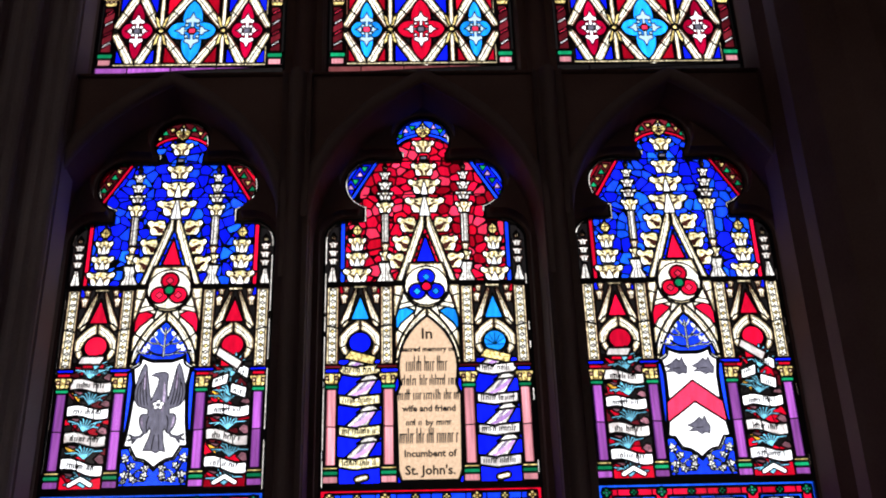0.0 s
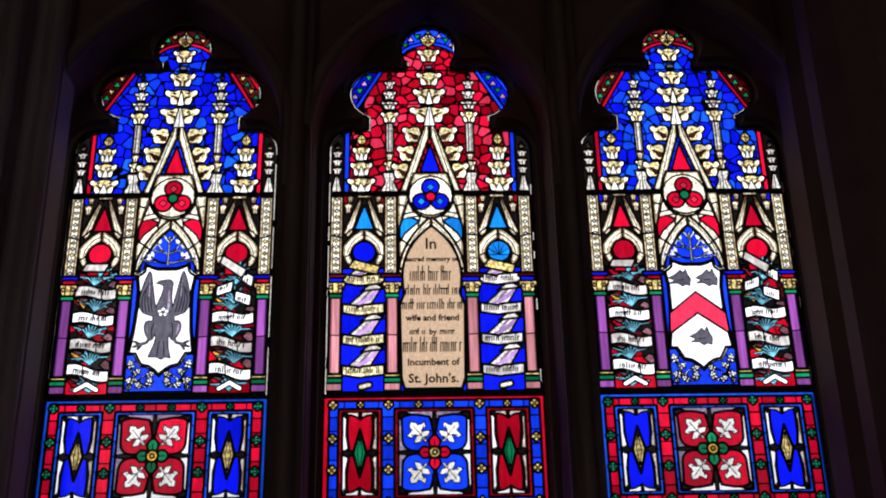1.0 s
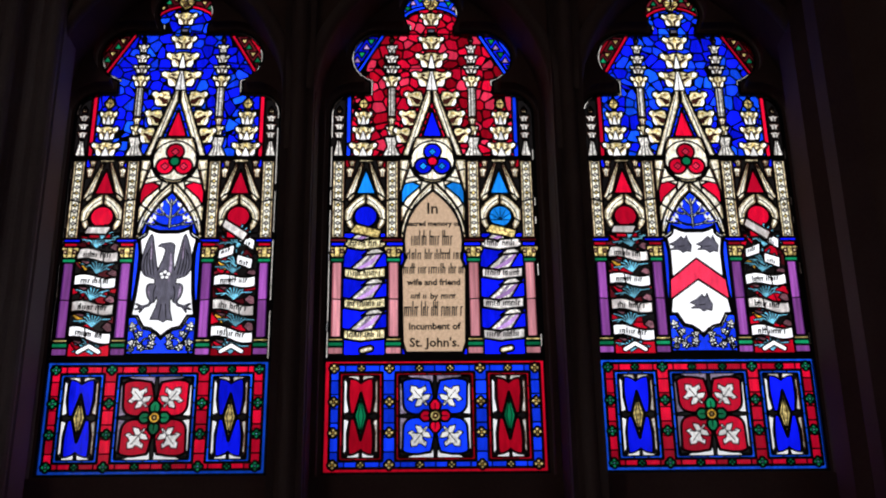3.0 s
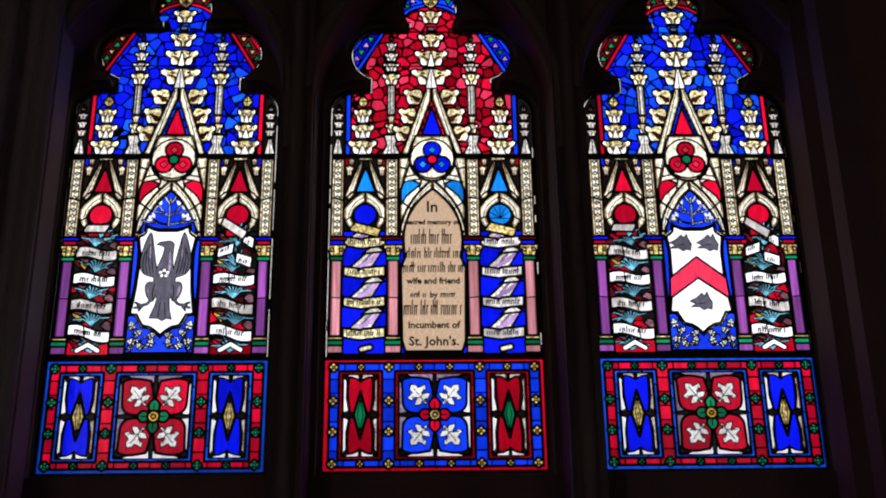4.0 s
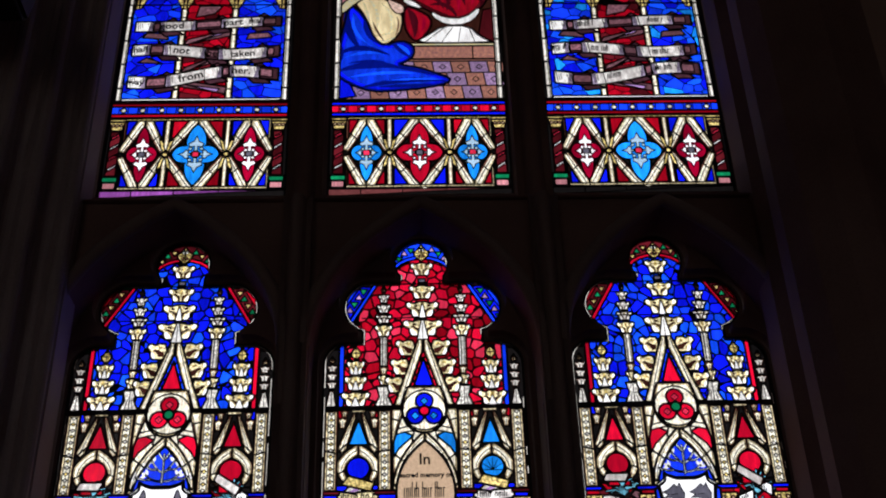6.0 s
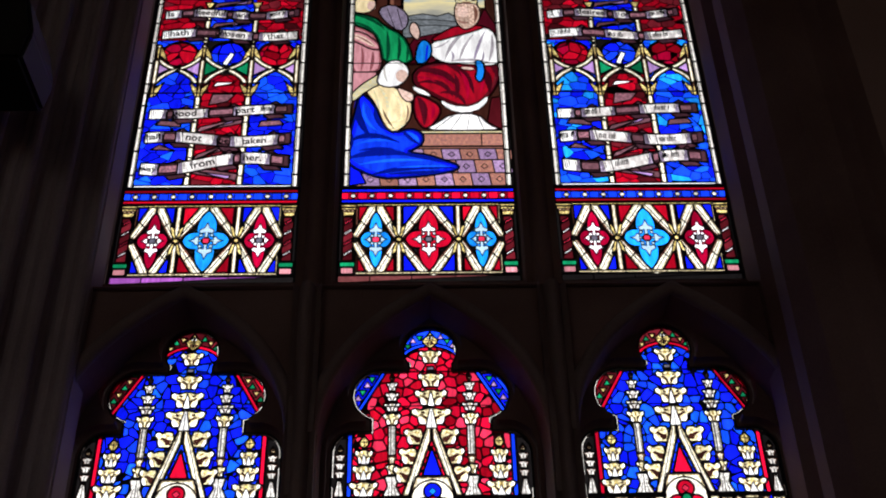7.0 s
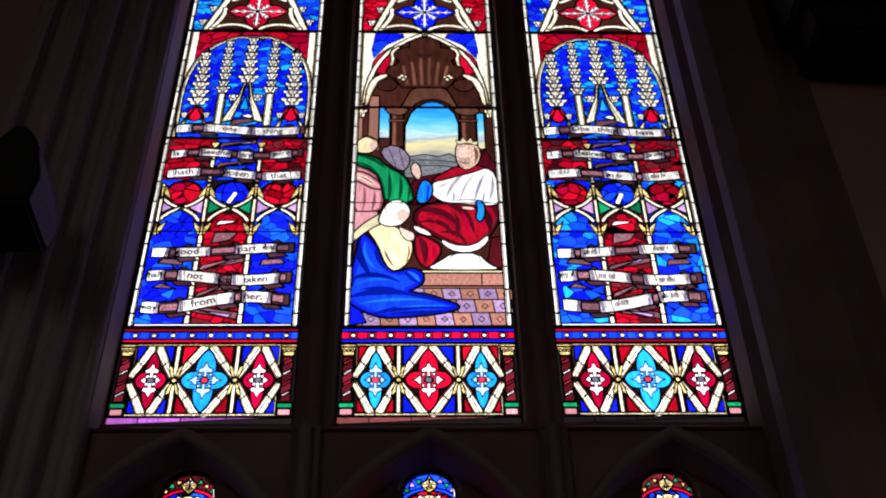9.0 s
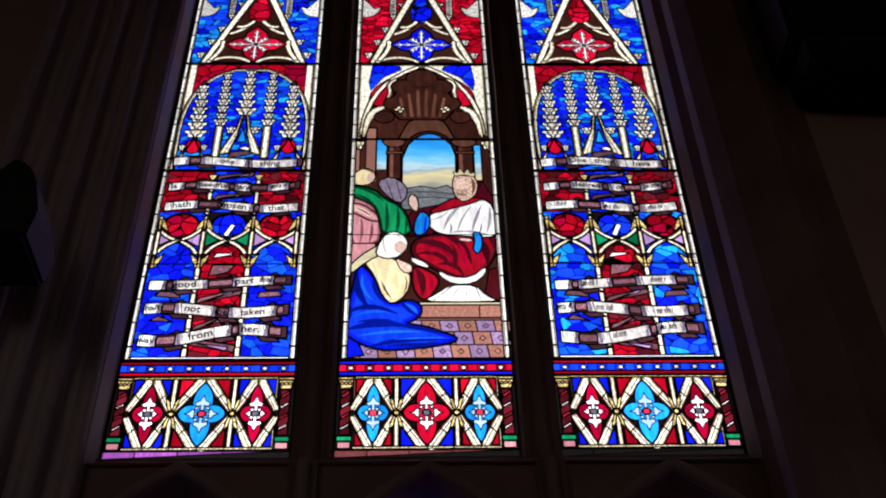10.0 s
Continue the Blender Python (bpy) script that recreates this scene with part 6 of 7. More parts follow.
    L.matted(soft([(0.016, 5.165), (0.076, 5.220), (0.126, 5.255), (0.250, 5.252), (0.204, 5.221), (0.124, 5.190), (0.045, 5.157)], 1), ("wine", "robered"), 0.004, 0.005, (0.0, 0.0))
    L.poly(soft([(-0.056, 5.272), (-0.034, 5.272), (-0.018, 5.216), (-0.026, 5.160), (-0.048, 5.182), (-0.064, 5.224)], 1), "flesh", 0.004)
    L.poly(soft([(0.130, 4.995), (0.185, 4.985), (0.19, 5.005), (0.14, 5.015)], 1), "flesh", 0.003)
    L.poly(soft([(0.150, 5.425), (0.200, 5.405), (0.224, 5.350), (0.216, 5.280), (0.188, 5.240), (0.158, 5.226), (0.134, 5.246), (0.118, 5.300), (0.120, 5.380)], 1), "haze", 0.004)
    L.circle((0.152, 5.335), 0.022, "flesh", 0.0, ry=0.036)
    L.poly(soft([(0.128, 5.312), (0.152, 5.302), (0.180, 5.312), (0.176, 5.262), (0.154, 5.236), (0.138, 5.256)], 1), "haze", 0.0)
    L.poly([(0.126, 5.395), (0.208, 5.388), (0.214, 5.412), (0.192, 5.408), (0.184, 5.440), (0.168, 5.410), (0.150, 5.442), (0.142, 5.412), (0.122, 5.420)], "dusk", 0.002)
    # standing shape in rose and green
    L.matted(soft([(-0.300, 5.270), (-0.209, 5.216), (-0.172, 5.150), (-0.165, 5.0), (-0.20, 4.97), (-0.300, 4.97)], 1), ("rosewood", "robepink"), 0.005, 0.012, (0.0, 0.0))
    L.matted(soft([(-0.300, 5.225), (-0.240, 5.215), (-0.180, 5.150), (-0.170, 5.105), (-0.215, 5.110), (-0.265, 5.150), (-0.300, 5.165)], 1), ("rosewood", "robepink", "flesh"), 0.003, 0.009)
    for p, w in ((((-0.285, 5.14), (-0.28, 5.06), (-0.29, 4.98)), 0.014), (((-0.25, 5.13), (-0.235, 5.06), (-0.25, 4.98)), 0.012), (((-0.205, 5.10), (-0.20, 5.04), (-0.215, 4.98)), 0.014), (((-0.275, 5.19), (-0.24, 5.18), (-0.20, 5.13)), 0.006)):
        fold(L, *p, w, "rosewood")
    L.matted(soft([(-0.300, 5.335), (-0.200, 5.312), (-0.155, 5.250), (-0.086, 5.198), (-0.058, 5.119), (-0.045, 5.025), (-0.166, 5.022), (-0.180, 5.149), (-0.206, 5.216), (-0.300, 5.268)], 1), ("darkgreen", "robegreen"), 0.005, 0.010, (0.0, 0.0))
    for p, w in ((((-0.15, 5.22), (-0.14, 5.12), (-0.15, 5.03)), 0.016), (((-0.105, 5.20), (-0.095, 5.11), (-0.11, 5.03)), 0.014), (((-0.070, 5.16), (-0.065, 5.10), (-0.075, 5.03)), 0.010), (((-0.29, 5.32), (-0.21, 5.31), (-0.16, 5.23)), 0.014), (((-0.29, 5.275), (-0.22, 5.265), (-0.185, 5.18)), 0.012)):
        fold(L, *p, w, "darkgreen")
    L.poly(soft([(-0.190, 5.356), (-0.131, 5.392), (-0.068, 5.332), (-0.066, 5.255), (-0.101, 5.212), (-0.165, 5.285)], 1), "mauvegrey", 0.004)
    L.line([(-0.15, 5.36), (-0.12, 5.24)], 0.0022)
    L.line([(-0.11, 5.36), (-0.09, 5.24)], 0.0022)
    L.poly(soft([(-0.243, 5.450), (-0.198, 5.420), (-0.194, 5.364), (-0.231, 5.328), (-0.285, 5.336), (-0.296, 5.395)]), "robecream", 0.004)
    L.circle((-0.212, 5.378), 0.019, "flesh", 0.0, ry=0.031)
    # kneeling shape in blue and cream
    L.poly([(-0.300, 4.98), (-0.19, 4.98), (-0.18, 4.90), (-0.27, 4.86), (-0.300, 4.86)], "robepink", 0.004)
    L.poly([(-0.300, 4.385), (-0.300, 4.50), (-0.25, 4.48), (-0.22, 4.40)], "blue", 0.004)
    L.matted(soft([(-0.250, 4.875), (-0.194, 4.808), (-0.165, 4.707), (-0.119, 4.649), (-0.059, 4.678), (-0.014, 4.650), (-0.010, 4.600), (-0.042, 4.566), (-0.069, 4.553), (0.003, 4.540), (0.065, 4.511), (0.117, 4.486), (0.110, 4.462),
                 (0.045, 4.441), (-0.070, 4.425), (-0.167, 4.420), (-0.247, 4.460), (-0.295, 4.505), (-0.303, 4.548), (-0.290, 4.624), (-0.270, 4.747)], 1), ("darkblue", "blue", "robeblue"), 0.005, 0.011, (0.0, 0.0))
    for p, w in ((((-0.255, 4.86), (-0.275, 4.73), (-0.20, 4.62)), 0.022), (((-0.19, 4.81), (-0.20, 4.70), (-0.12, 4.645)), 0.018), (((-0.29, 4.60), (-0.22, 4.675), (-0.10, 4.60)), 0.018), (((-0.29, 4.52), (-0.18, 4.575), (-0.05, 4.535)), 0.024), (((-0.22, 4.435), (-0.06, 4.495), (0.10, 4.472)), 0.018),
                 (((-0.10, 4.675), (-0.06, 4.615), (-0.02, 4.585)), 0.014), (((-0.25, 4.56), (-0.16, 4.585), (-0.10, 4.555)), 0.010), (((-0.14, 4.445), (-0.05, 4.45), (0.05, 4.455)), 0.012), (((-0.29, 4.68), (-0.27, 4.62), (-0.28, 4.56)), 0.014), (((-0.11, 4.545), (0.0, 4.525), (0.08, 4.495)), 0.010)):
        fold(L, *p, 1.35 * w, "darkblue")
    for p, w in ((((-0.235, 4.81), (-0.245, 4.71), (-0.175, 4.655)), 0.014), (((-0.27, 4.585), (-0.19, 4.635), (-0.115, 4.60)), 0.016), (((-0.25, 4.49), (-0.13, 4.525), (0.0, 4.508)), 0.016), (((-0.075, 4.655), (-0.04, 4.635), (-0.03, 4.60)), 0.018), (((-0.12, 4.475), (0.0, 4.488), (0.09, 4.478)), 0.010)):
        fold(L, *p, w, "cobalt")
    L.matted(soft([(-0.238, 4.888), (-0.172, 4.926), (-0.114, 4.894), (-0.067, 4.838), (-0.050, 4.787), (-0.066, 4.700), (-0.119, 4.646), (-0.158, 4.685), (-0.187, 4.794)], 1), ("tan", "robecream"), 0.005, 0.006, (0.0, 0.0))
    for p, w in ((((-0.185, 4.90), (-0.13, 4.84), (-0.15, 4.73)), 0.012), (((-0.13, 4.87), (-0.075, 4.80), (-0.10, 4.70)), 0.012), (((-0.155, 4.70), (-0.11, 4.70), (-0.07, 4.74)), 0.010), (((-0.15, 4.675), (-0.11, 4.66), (-0.075, 4.70)), 0.010), (((-0.20, 4.88), (-0.18, 4.82), (-0.175, 4.76)), 0.010)):
        fold(L, *p, w, "dusk")
    for p, w in ((((-0.165, 4.78), (-0.15, 4.72), (-0.12, 4.67)), 0.008), (((-0.075, 4.80), (-0.06, 4.76), (-0.08, 4.70)), 0.007)):
        fold(L, *p, w, "umber")
    L.poly(soft([(-0.296, 4.835), (-0.257, 4.897), (-0.215, 4.939), (-0.168, 4.980), (-0.158, 4.920), (-0.219, 4.880), (-0.282, 4.805)], 1), "dusk", 0.004)
    L.matted(soft([(-0.149, 5.038), (-0.110, 5.052), (-0.072, 5.020), (-0.060, 4.972), (-0.078, 4.928), (-0.105, 4.898), (-0.150, 4.892), (-0.190, 4.915), (-0.178, 4.975)], 1), ("ash", "robewhite"), 0.004, 0.005, (0.0, 0.0))
    L.circle((-0.092, 4.958), 0.023, "flesh", 0.0, ry=0.034)
    L.poly(soft([(-0.115, 4.900), (-0.076, 4.875), (-0.046, 4.858), (-0.050, 4.812), (-0.086, 4.818)], 1), "flesh", 0.003)
    for p, w, mt in ((((-0.155, 5.02), (-0.165, 4.97), (-0.145, 4.92)), 0.010, "grey"), (((-0.13, 5.04), (-0.10, 5.035), (-0.08, 5.0)), 0.008, "grey"), (((-0.28, 5.42), (-0.29, 5.38), (-0.27, 5.34)), 0.010, "dusk"), (((-0.26, 5.44), (-0.23, 5.44), (-0.205, 5.41)), 0.008, "umber"),
                     (((0.195, 5.38), (0.215, 5.33), (0.195, 5.27)), 0.014, "umber"), (((0.135, 5.385), (0.165, 5.41), (0.20, 5.385)), 0.010, "umber"), (((0.125, 5.29), (0.15, 5.262), (0.175, 5.275)), 0.010, "tile")):
        fold(L, *p, w, mt)
    gable_top(L, ["ruby", "red", "ruby"], ["blue", "midblue"], seed)
    edge_strips(L, 4.385, 7.3)
    for z in (4.380, 5.64, 6.213):
        L.line([(-0.33, z), (0.33, z)], 0.012)
    L.line([(-0.30, 5.03), (0.30, 5.03)], 0.003)
    L.line([(-0.30, 4.385), (-0.30, 7)], 0.004)
    return L
# ---------------- the stone: window wall, mullions, jambs ----------------
def plate(outline, holes, y0, y1, name, material, label="", tol=0.0015):
    """A slab of wall in the window's plane, with openings through it."""
    pts, edges = [], []
    for loop in [outline] + holes:
        a = len(pts)
        pts.extend(Vector(p) for p in loop)
        edges.extend((a + i, a + (i + 1) % len(loop)) for i in range(len(loop)))
    co, ed, tri, _, _, _ = delaunay_2d_cdt(pts, edges, [], 0, 1e-6)
    co = [(c[0], c[1]) for c in co]
    mu = np.array([[sum(co[k][0] for k in t) / 3 for t in tri], [sum(co[k][1] for k in t) / 3 for t in tri]])
    keep = polygon_distance(mu[0], mu[1], outline) < 0
    for h in holes:
        keep &= polygon_distance(mu[0], mu[1], h) > 0
    verts, faces = slab([t for t, k in zip(tri, keep) if k], co, y0, y1, 0.0)
    return tagged(mesh_object(name, verts, faces, material, None, label), kind="structure")


def opening_loop(fn, x0, hw, z0, z1, grow=0.0, wide=1.0, rise=float):
    u, v = np.arange(-hw - 0.03, hw + 0.03, 0.004), np.arange(z0 - 0.03, z1 + 0.03, 0.004)
    U, V = np.meshgrid(u, v)
    f = grow - fn(U, V)
    f[0], f[-1], f[:, 0], f[:, -1] = -1, -1, -1, -1
    loop = max(contour(f, u, v), key=len)
    return [(wide * a + x0, rise(b)) for a, b in thin(loop, 0.0015)]


def pointed(c, hw, z0, zs, apex, n=10):
    """A pointed arch outline about c."""
    right = bez((c + hw, zs), (c + hw * 0.95, zs + 0.62 * (apex - zs)), (c, apex), n)
    left = bez((c, apex), (c - hw * 0.95, zs + 0.62 * (apex - zs)), (c - hw, zs), n)
    return [(c - hw, z0), (c + hw, z0)] + right + left[1:]


W0, W1 = -1.14, 1.14
TRANSOM = 4.030
low_holes = [opening_loop(low_opening, x, 0.32, LOW_Z0, 3.925) for x in LOW_X]
plate([(W0 - 0.3, 1.9), (W1 + 0.3, 1.9), (W1 + 0.3, TRANSOM), (W0 - 0.3, TRANSOM)], low_holes, 0.008, 0.022, "wall_tracery", STONE, "dark sandstone tracery with cinquefoil-headed openings")
plate([(W0 - 0.3, 1.9), (W1 + 0.3, 1.9), (W1 + 0.3, TRANSOM), (W0 - 0.3, TRANSOM)],
      [opening_loop(low_opening, x, 0.32, LOW_Z0, 3.925, 0.016) for x in LOW_X], -0.045, 0.0075, "wall_tracery_front", STONE, "chamfered front order of the sandstone tracery")
arch_holes = [pointed(x, 0.352, 2.16, 3.42, 3.930) for x in LOW_X]
plate([(W0 - 0.3, 1.9), (W1 + 0.3, 1.9), (W1 + 0.3, 3.950), (W0 - 0.3, 3.950)], arch_holes, -0.20, -0.0455, "wall_arcade", STONE, "sandstone arcade of three pointed arches below the transom")
for name, grow, y0, y1, label in (("wall_upper", 0.0, 0.008, 0.022, "sandstone wall round the tall upper lights"), ("wall_upper_front", 0.010, -0.030, 0.0075, "chamfered front order of the upper stonework")):
    plate([(W0 - 0.3, TRANSOM), (W1 + 0.3, TRANSOM), (W1 + 0.3, 8.6), (W0 - 0.3, 8.6)],
          [opening_loop(up_opening, x, 0.305, UP_Z0 + 0.002, UP_Z1, grow, UP_WIDE, up_z) for x in UP_X], y0, y1, name, STONE, label)


def arch_roll(c, hw, zs, apex, y, r, name):
    """A roll moulding round a pointed arch."""
    path = pointed(c, hw, zs - 0.2, zs, apex, 14)[1:]
    curve = bpy.data.curves.new(name, "CURVE")
    curve.dimensions, curve.bevel_depth, curve.bevel_resolution = "3D", r, 2
    s = curve.splines.new("POLY")
    s.points.add(len(path) - 1)
    for p, (u, v) in zip(s.points, path):
        p.co = (u, y, v, 1)
    curve.materials.append(STONE_TRIM)
    return tagged(new(name, curve), "rounded sandstone moulding on the pointed arch", kind="structure")


for x in LOW_X:
    arch_roll(x, 0.374, 3.42, 3.942, -0.208, 0.024, "trim_arch")


def mullion(x, y_back, y_front, hw, z0, z1, name, mat):
    prof = [(x - hw, y_back), (x - hw, y_back - 0.04), (x - hw * 0.62, y_front + 0.03)]
    prof += [(x + hw * 0.5 * math.cos(a), y_front + 0.022 + 0.034 * math.sin(a)) for a in np.linspace(math.pi, 2 * math.pi, 9)]
    prof += [(x + hw * 0.62, y_front + 0.03), (x + hw, y_back - 0.04), (x + hw, y_back)]
    verts, faces = prism(prof[::-1], z0, z1)
    return tagged(mesh_object(name, verts, faces, mat, None, "moulded sandstone mullion between the lights"), kind="structure")


for a, b in ((0, 1), (1, 2)):
    mullion((LOW_X[a] + LOW_X[b]) / 2, -0.2005, -0.245, 0.046, 1.9, 3.950, "mullion_low", STONE_TRIM)
    mullion((UP_X[a] + UP_X[b]) / 2, -0.0305, -0.085, 0.062, 3.951, 8.6, "mullion_high", STONE)
# the string course under the upper lights
bm = bmesh.new()
prof = [(-0.0455, 3.9505), (-0.212, 3.9505), (-0.219, 3.955), (-0.212, 3.961), (-0.180, 3.978), (-0.110, 4.022), (-0.088, 4.040), (-0.078, 4.050), (-0.0305, 4.074), (-0.0305, 4.03)]
vs = [[bm.verts.new((x, y, z)) for y, z in prof] for x in (W0, W1)]
for i in range(len(prof)):
    j = (i + 1) % len(prof)
    bm.faces.new((vs[0][i], vs[0][j], vs[1][j], vs[1][i]))
bm.faces.new(vs[0][::-1])
bm.faces.new(vs[1])
bmesh.ops.recalc_face_normals(bm, faces=bm.faces)
tagged(part("sill", bm, STONE, None, "projecting sandstone string course under the upper lights"), kind="structure")

# jambs: rolls and hollows stepping out to the wall face
def jamb_profile(s, x_in, y_in, x_out, y_out, n):
    pts = [(s * x_in, y_in + 0.12)]
    for k in range(n):
        f0, f1 = k / n, (k + 1) / n
        xa, ya = x_in + (x_out - x_in) * f0, y_in + (y_out - y_in) * f0
        xb, yb = x_in + (x_out - x_in) * f1, y_in + (y_out - y_in) * f1
        cx, cy, r = (xa + xb) / 2, (ya + yb) / 2, 0.36 * math.hypot(xb - xa, yb - ya)
        base = math.atan2(yb - ya, xb - xa)
        pts.append((s * xa, ya))
        big = k % 2 == 0
        for a in np.linspace(math.pi, 2 * math.pi, 7):
            rr = r if big else -0.7 * r
            pts.append((s * (cx + r * math.cos(a) * math.cos(base) - rr * math.sin(a) * math.sin(base)), cy + r * math.cos(a) * math.sin(base) + rr * math.sin(a) * math.cos(base)))
    pts += [(s * x_out, y_out), (s * x_out, y_in + 0.12)]
    return pts


for s, nm, n in ((-1, "jamb_west", 9), (1, "jamb_east", 1)):
    prof = jamb_profile(s, 1.10, -0.24, 1.52 if s < 0 else 1.44, -0.62, n)
    verts, faces = prism(prof if s < 0 else prof[::-1], 0.0, 8.6)
    tagged(mesh_object(nm, verts, faces, STONE_JAMB if s < 0 else STONE, None, "moulded sandstone jamb of rolls and hollows" if s < 0 else "plainer sandstone jamb of the window"), kind="structure")

# the rest of the aisle, plain
def wall_box(name, b, mat, label):
    return tagged(part(name, box_bm(*b), mat, None, label), kind="structure")


wall_box("wall_north_west", (-5.0, -1.518, -0.60, 0.10, 0, 8.6), PLASTER, "dark plastered aisle wall beside the window")
wall_box("wall_north_east", (1.438, 5.0, -0.60, 0.10, 0, 8.6), PLASTER, "dark plastered aisle wall beside the window")
wall_box("wall_north_below", (W0 - 0.3, W1 + 0.3, -0.20, 0.10, 0, 1.898), STONE, "stone wall below the window")
wall_box("wall_west", (-5.2, -5.0, -9, 0.1, 0, 8.6), PLASTER, "plain side wall of the church")
wall_box("wall_east", (5.0, 5.2, -9, 0.1, 0, 8.6), PLASTER, "plain side wall of the church")
wall_box("floor", (-5.2, 5.2, -9, 0.1, -0.2, 0), FLOORSTONE, "stone flagged church floor")
wall_box("ceiling", (-5.2, 5.2, -9, 0.1, 8.6, 8.8), PLASTER, "plain plastered ceiling")
# out of view: two openings added so that sky light reaches the stone
south = plate([(-5.2, 0), (5.2, 0), (5.2, 8.6), (-5.2, 8.6)], [pointed(x, 0.72, 3.2, 5.6, 7.2) for x in (-3.3, 3.3)], -9.2, -9.0, "wall_south", PLASTER, "plain unseen far wall with pointed openings added to let daylight in")
tagged(wall_box("ground", (-60, 60, -60, 60, -0.6, -0.25), FLOORSTONE, "dull ground outside"), kind="structure")

# overcast sky outside, far behind the window
m, t, out = nodes_of("overcast_sky")
em = t.nodes.new("ShaderNodeEmission")
co = t.nodes.new("ShaderNodeTexCoord")
sep = t.nodes.new("ShaderNodeSeparateXYZ")
link(t, co.outputs["Object"], sep.inputs[0])
rise = t.nodes.new("ShaderNodeMapRange")   # duller towards the horizon
rise.interpolation_type = "SMOOTHSTEP"
rise.inputs["From Min"].default_value, rise.inputs["From Max"].default_value = 4.5, 7.3
rise.inputs["To Min"].default_value, rise.inputs["To Max"].default_value = 1.2, 2.3
link(t, sep.outputs["Z"], rise.inputs["Value"])
em.inputs["Color"].default_value = (0.93, 0.945, 1.0, 1)
high = t.nodes.new("ShaderNodeMapRange")   # glow dimmed higher up, to offset the exposure raised for the stone
high.interpolation_type = "SMOOTHSTEP"
high.inputs["From Min"].default_value, high.inputs["From Max"].default_value = 15.5, 20.0
high.inputs["To Min"].default_value, high.inputs["To Max"].default_value = 1.0, 0.66
link(t, sep.outputs["Z"], high.inputs["Value"])
link(t, math_node(t, "MULTIPLY", rise.outputs[0], high.outputs[0]), em.inputs["Strength"])
link(t, em.outputs[0], out.inputs[0])
bd = mesh_object("backdrop", [(-30, 14, -0.2), (30, 14, -0.2), (30, 14, 45), (-30, 14, 45)], [(0, 1, 2, 3)], m, None, "plain bright overcast sky outside the window")
tagged(bd, kind="structure")

# ---------------- dark corbel and unidentified black fixture on the side walls, near the camera ---
def bracket(profile, x0, x1, label):
    """A carved timber bracket: a stepped outline in y and z carried across in x, with a bevel."""
    bm = bmesh.new()
    a = [bm.verts.new((x0, y, z)) for y, z in profile]
    b = [bm.verts.new((x1, y, z)) for y, z in profile]
    n = len(profile)
    for i in range(n):
        bm.faces.new((a[i], a[(i + 1) % n], b[(i + 1) % n], b[i]))
    bm.faces.new(a[::-1])
    bm.faces.new(b)
    bmesh.ops.recalc_face_normals(bm, faces=bm.faces)
    bmesh.ops.bevel(bm, geom=bm.edges[:], offset=0.012, segments=2, affect="EDGES")
    return bm


def bracket_xz(profile, y0, y1):
    bm = bracket([(x, z) for x, z in profile], y0, y1, "")
    for v in bm.verts:
        v.co = Vector((v.co.y, v.co.x, v.co.z))
    bmesh.ops.recalc_face_normals(bm, faces=bm.faces)
    return bm


def fixed_part(name, bm, thing, label):
    ob = part(name, bm, DARKMETAL, thing, label)
    ob.matrix_parent_inverse = Matrix.Translation(thing.location).inverted()


corbel = tagged(new("corbel", None), "blackened carved timber corbel beside the window jamb", "corbel")
corbel.location = (-1.62, -0.60, 4.26)
fixed_part("block", bracket_xz([(-2.200, 4.361), (-1.229, 4.366), (-1.212, 4.478), (-1.252, 4.630), (-1.290, 4.693), (-1.335, 4.719), (-1.388, 4.643), (-2.200, 4.493)], -0.86, -0.606), corbel, "carved dark block")
fixed_part("back_plate", bracket_xz([(-2.22, 4.299), (-1.80, 4.299), (-1.80, 4.355), (-2.22, 4.355)], -0.80, -0.602), corbel, "")
# unidentified black outline, built as two stepped blocks
canopy = tagged(new("wall_fixture", None), "unidentified black stepped fixture high on the side wall", "canopy")
canopy.location = (1.75, -0.60, 5.2)
fixed_part("top_board", bracket_xz([(1.371, 6.142), (1.371, 5.404), (1.401, 5.392), (2.8, 5.392), (2.8, 6.142)], -0.86, -0.606), canopy, "")
fixed_part("fascia", bracket_xz([(1.416, 5.388), (1.419, 5.256), (1.454, 5.236), (1.698, 5.218), (2.8, 5.188), (2.8, 5.388)], -0.86, -0.606), canopy, "")

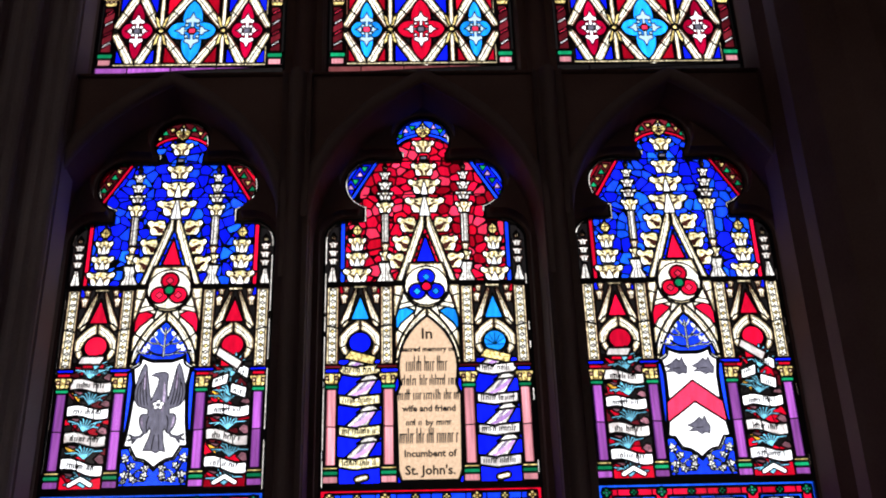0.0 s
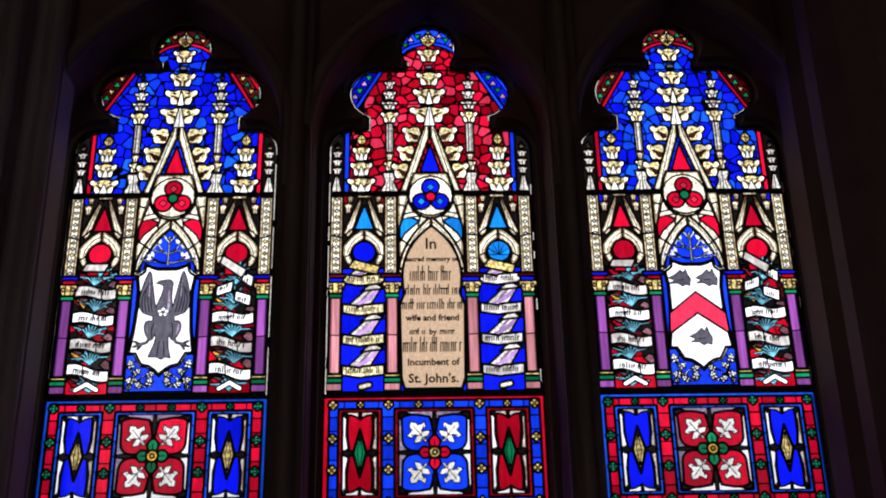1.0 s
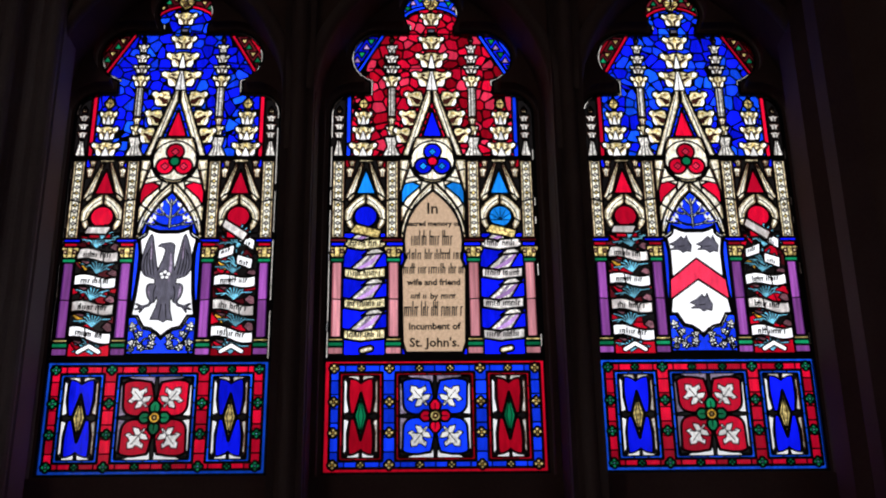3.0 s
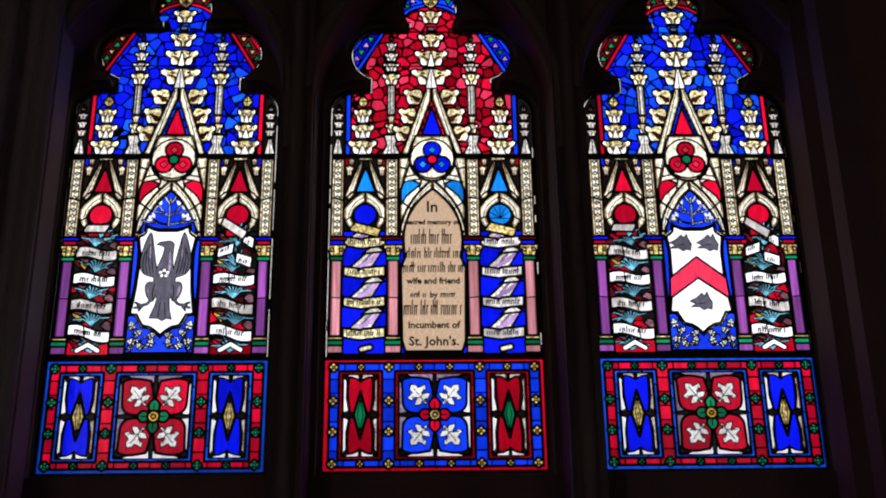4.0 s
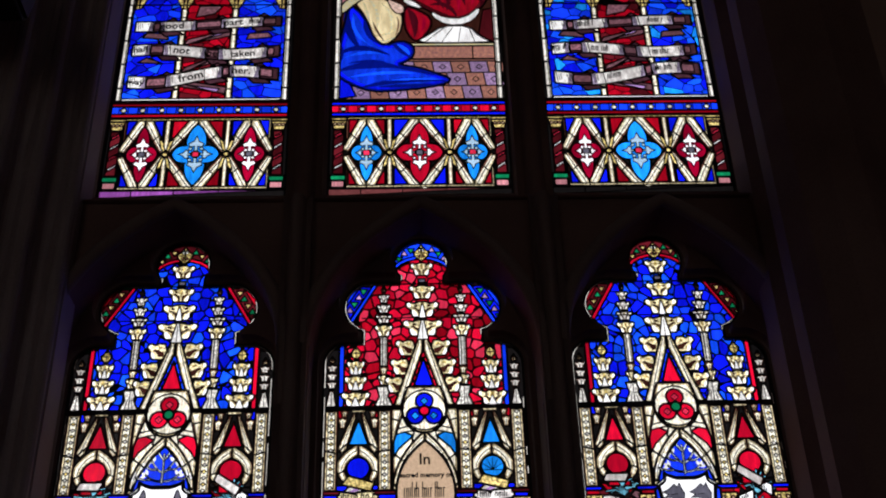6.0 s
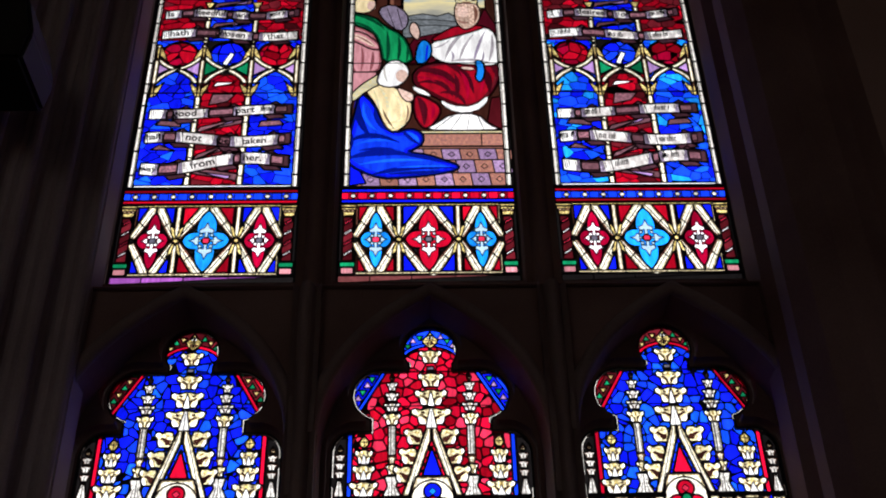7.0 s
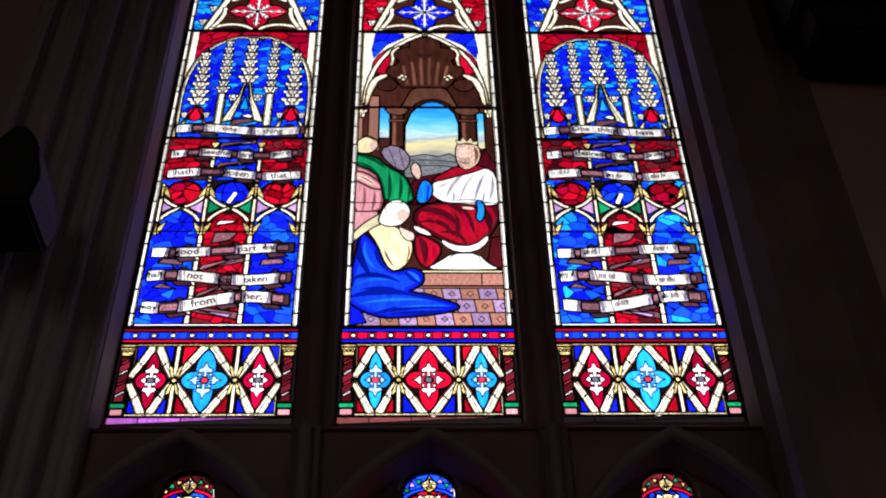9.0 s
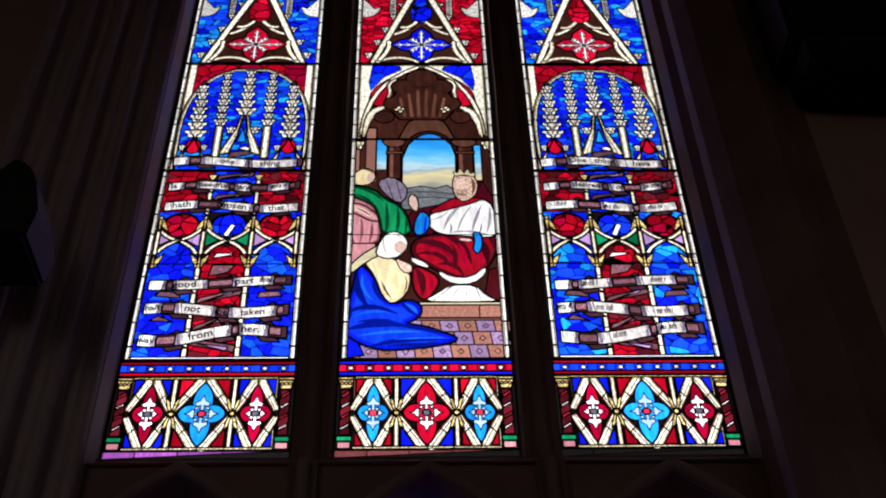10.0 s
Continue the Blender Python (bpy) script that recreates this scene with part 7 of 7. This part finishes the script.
# ---------------- the glass ----------------
cut(lower_light("eagle", 11), low_opening, LOW_X[0], 0.0, (LOW_BAR1, LOW_BAR2), [
    ("a", "stained glass border panel with gold diamonds and a red quatrefoil"), ("b", "stained glass panel with a dark eagle on a white shield"), ("c", "cinquefoil-headed stained glass with pale spires on blue")], edge=1)
cut(lower_light("plaque", 12), low_opening, LOW_X[1], 0.0, (LOW_BAR1, LOW_BAR2), [
    ("a", "stained glass border panel with green diamonds and a blue quatrefoil"), ("b", "stained glass panel with a tan lettered memorial tablet"), ("c", "cinquefoil-headed stained glass with pale spires on ruby red")], edge=-1)
cut(lower_light("heads", 13), low_opening, LOW_X[2], 0.0, (LOW_BAR1, LOW_BAR2), [
    ("a", "stained glass border panel with gold diamonds and a red quatrefoil"), ("b", "stained glass panel with a red chevron on a white shield"), ("c", "cinquefoil-headed stained glass with pale spires on blue")], edge=-1)
words_l = [[("one", 0.42, 0.030), ("thing", 0.78, 0.030)], [("is", 0.05, 0.03), ("needful", 0.34, 0.030), ("and", 0.59, 0.028), ("", 0.84, 0)],
           [("hath", 0.14, 0.032), ("chosen", 0.54, 0.032), ("that", 0.86, 0.030)], [("good", 0.29, 0.032), ("part", 0.70, 0.032), ("", 0.84, 0)],
           [("shall", 0.07, 0.028), ("not", 0.37, 0.032), ("be", 0.55, 0.03), ("taken", 0.75, 0.030)], [("away", 0.08, 0.026), ("from", 0.44, 0.034), ("her.", 0.79, 0.032)]]
words_r = [[("One", 0.30, 0.030), ("thing", 0.52, 0.030), ("have", 0.80, 0.030)], [("I", 0.05, 0.03), ("desired", 0.34, 0.028), ("of", 0.59, 0.028), ("", 0.84, 0)],
           [("", 0.14, 0), ("", 0.54, 0), ("", 0.86, 0)], [("", 0.29, 0), ("", 0.75, 0)], [("", 0.07, 0), ("", 0.37, 0), ("", 0.75, 0)], [("", 0.44, 0), ("", 0.79, 0)]]
tail = [("c", "stained glass panel with a canopy of pale spires on blue"), ("d", "stained glass gable with a white cross on red")]
cut(upper_ribbon_light(words_l, "purple", 21), up_opening, UP_X[0], 0.0, UP_BARS, [("a", "stained glass panel of three quatrefoils in pale struts"), ("b", "stained glass panel of lettered scrolls on blue and red")] + tail, wide=UP_WIDE, rise=up_z)
cut(upper_scene_light(22), up_opening, UP_X[1], 0.0, (4.380, 5.64, 6.213), [
    ("a", "stained glass panel of a red quatrefoil between blue ones"), ("b", "pictorial stained glass panel of robed shapes on a tiled floor"),
    ("c", "stained glass panel of a brown cusped vault under a canopy"), ("d", "stained glass gable with a white cross on blue")], wide=UP_WIDE, rise=up_z)
cut(upper_ribbon_light(words_r, "black", 23), up_opening, UP_X[2], 0.0, UP_BARS, [("a", "stained glass panel of three quatrefoils in pale struts"), ("b", "stained glass panel of lettered scrolls on blue and red")] + tail, wide=UP_WIDE, rise=up_z)
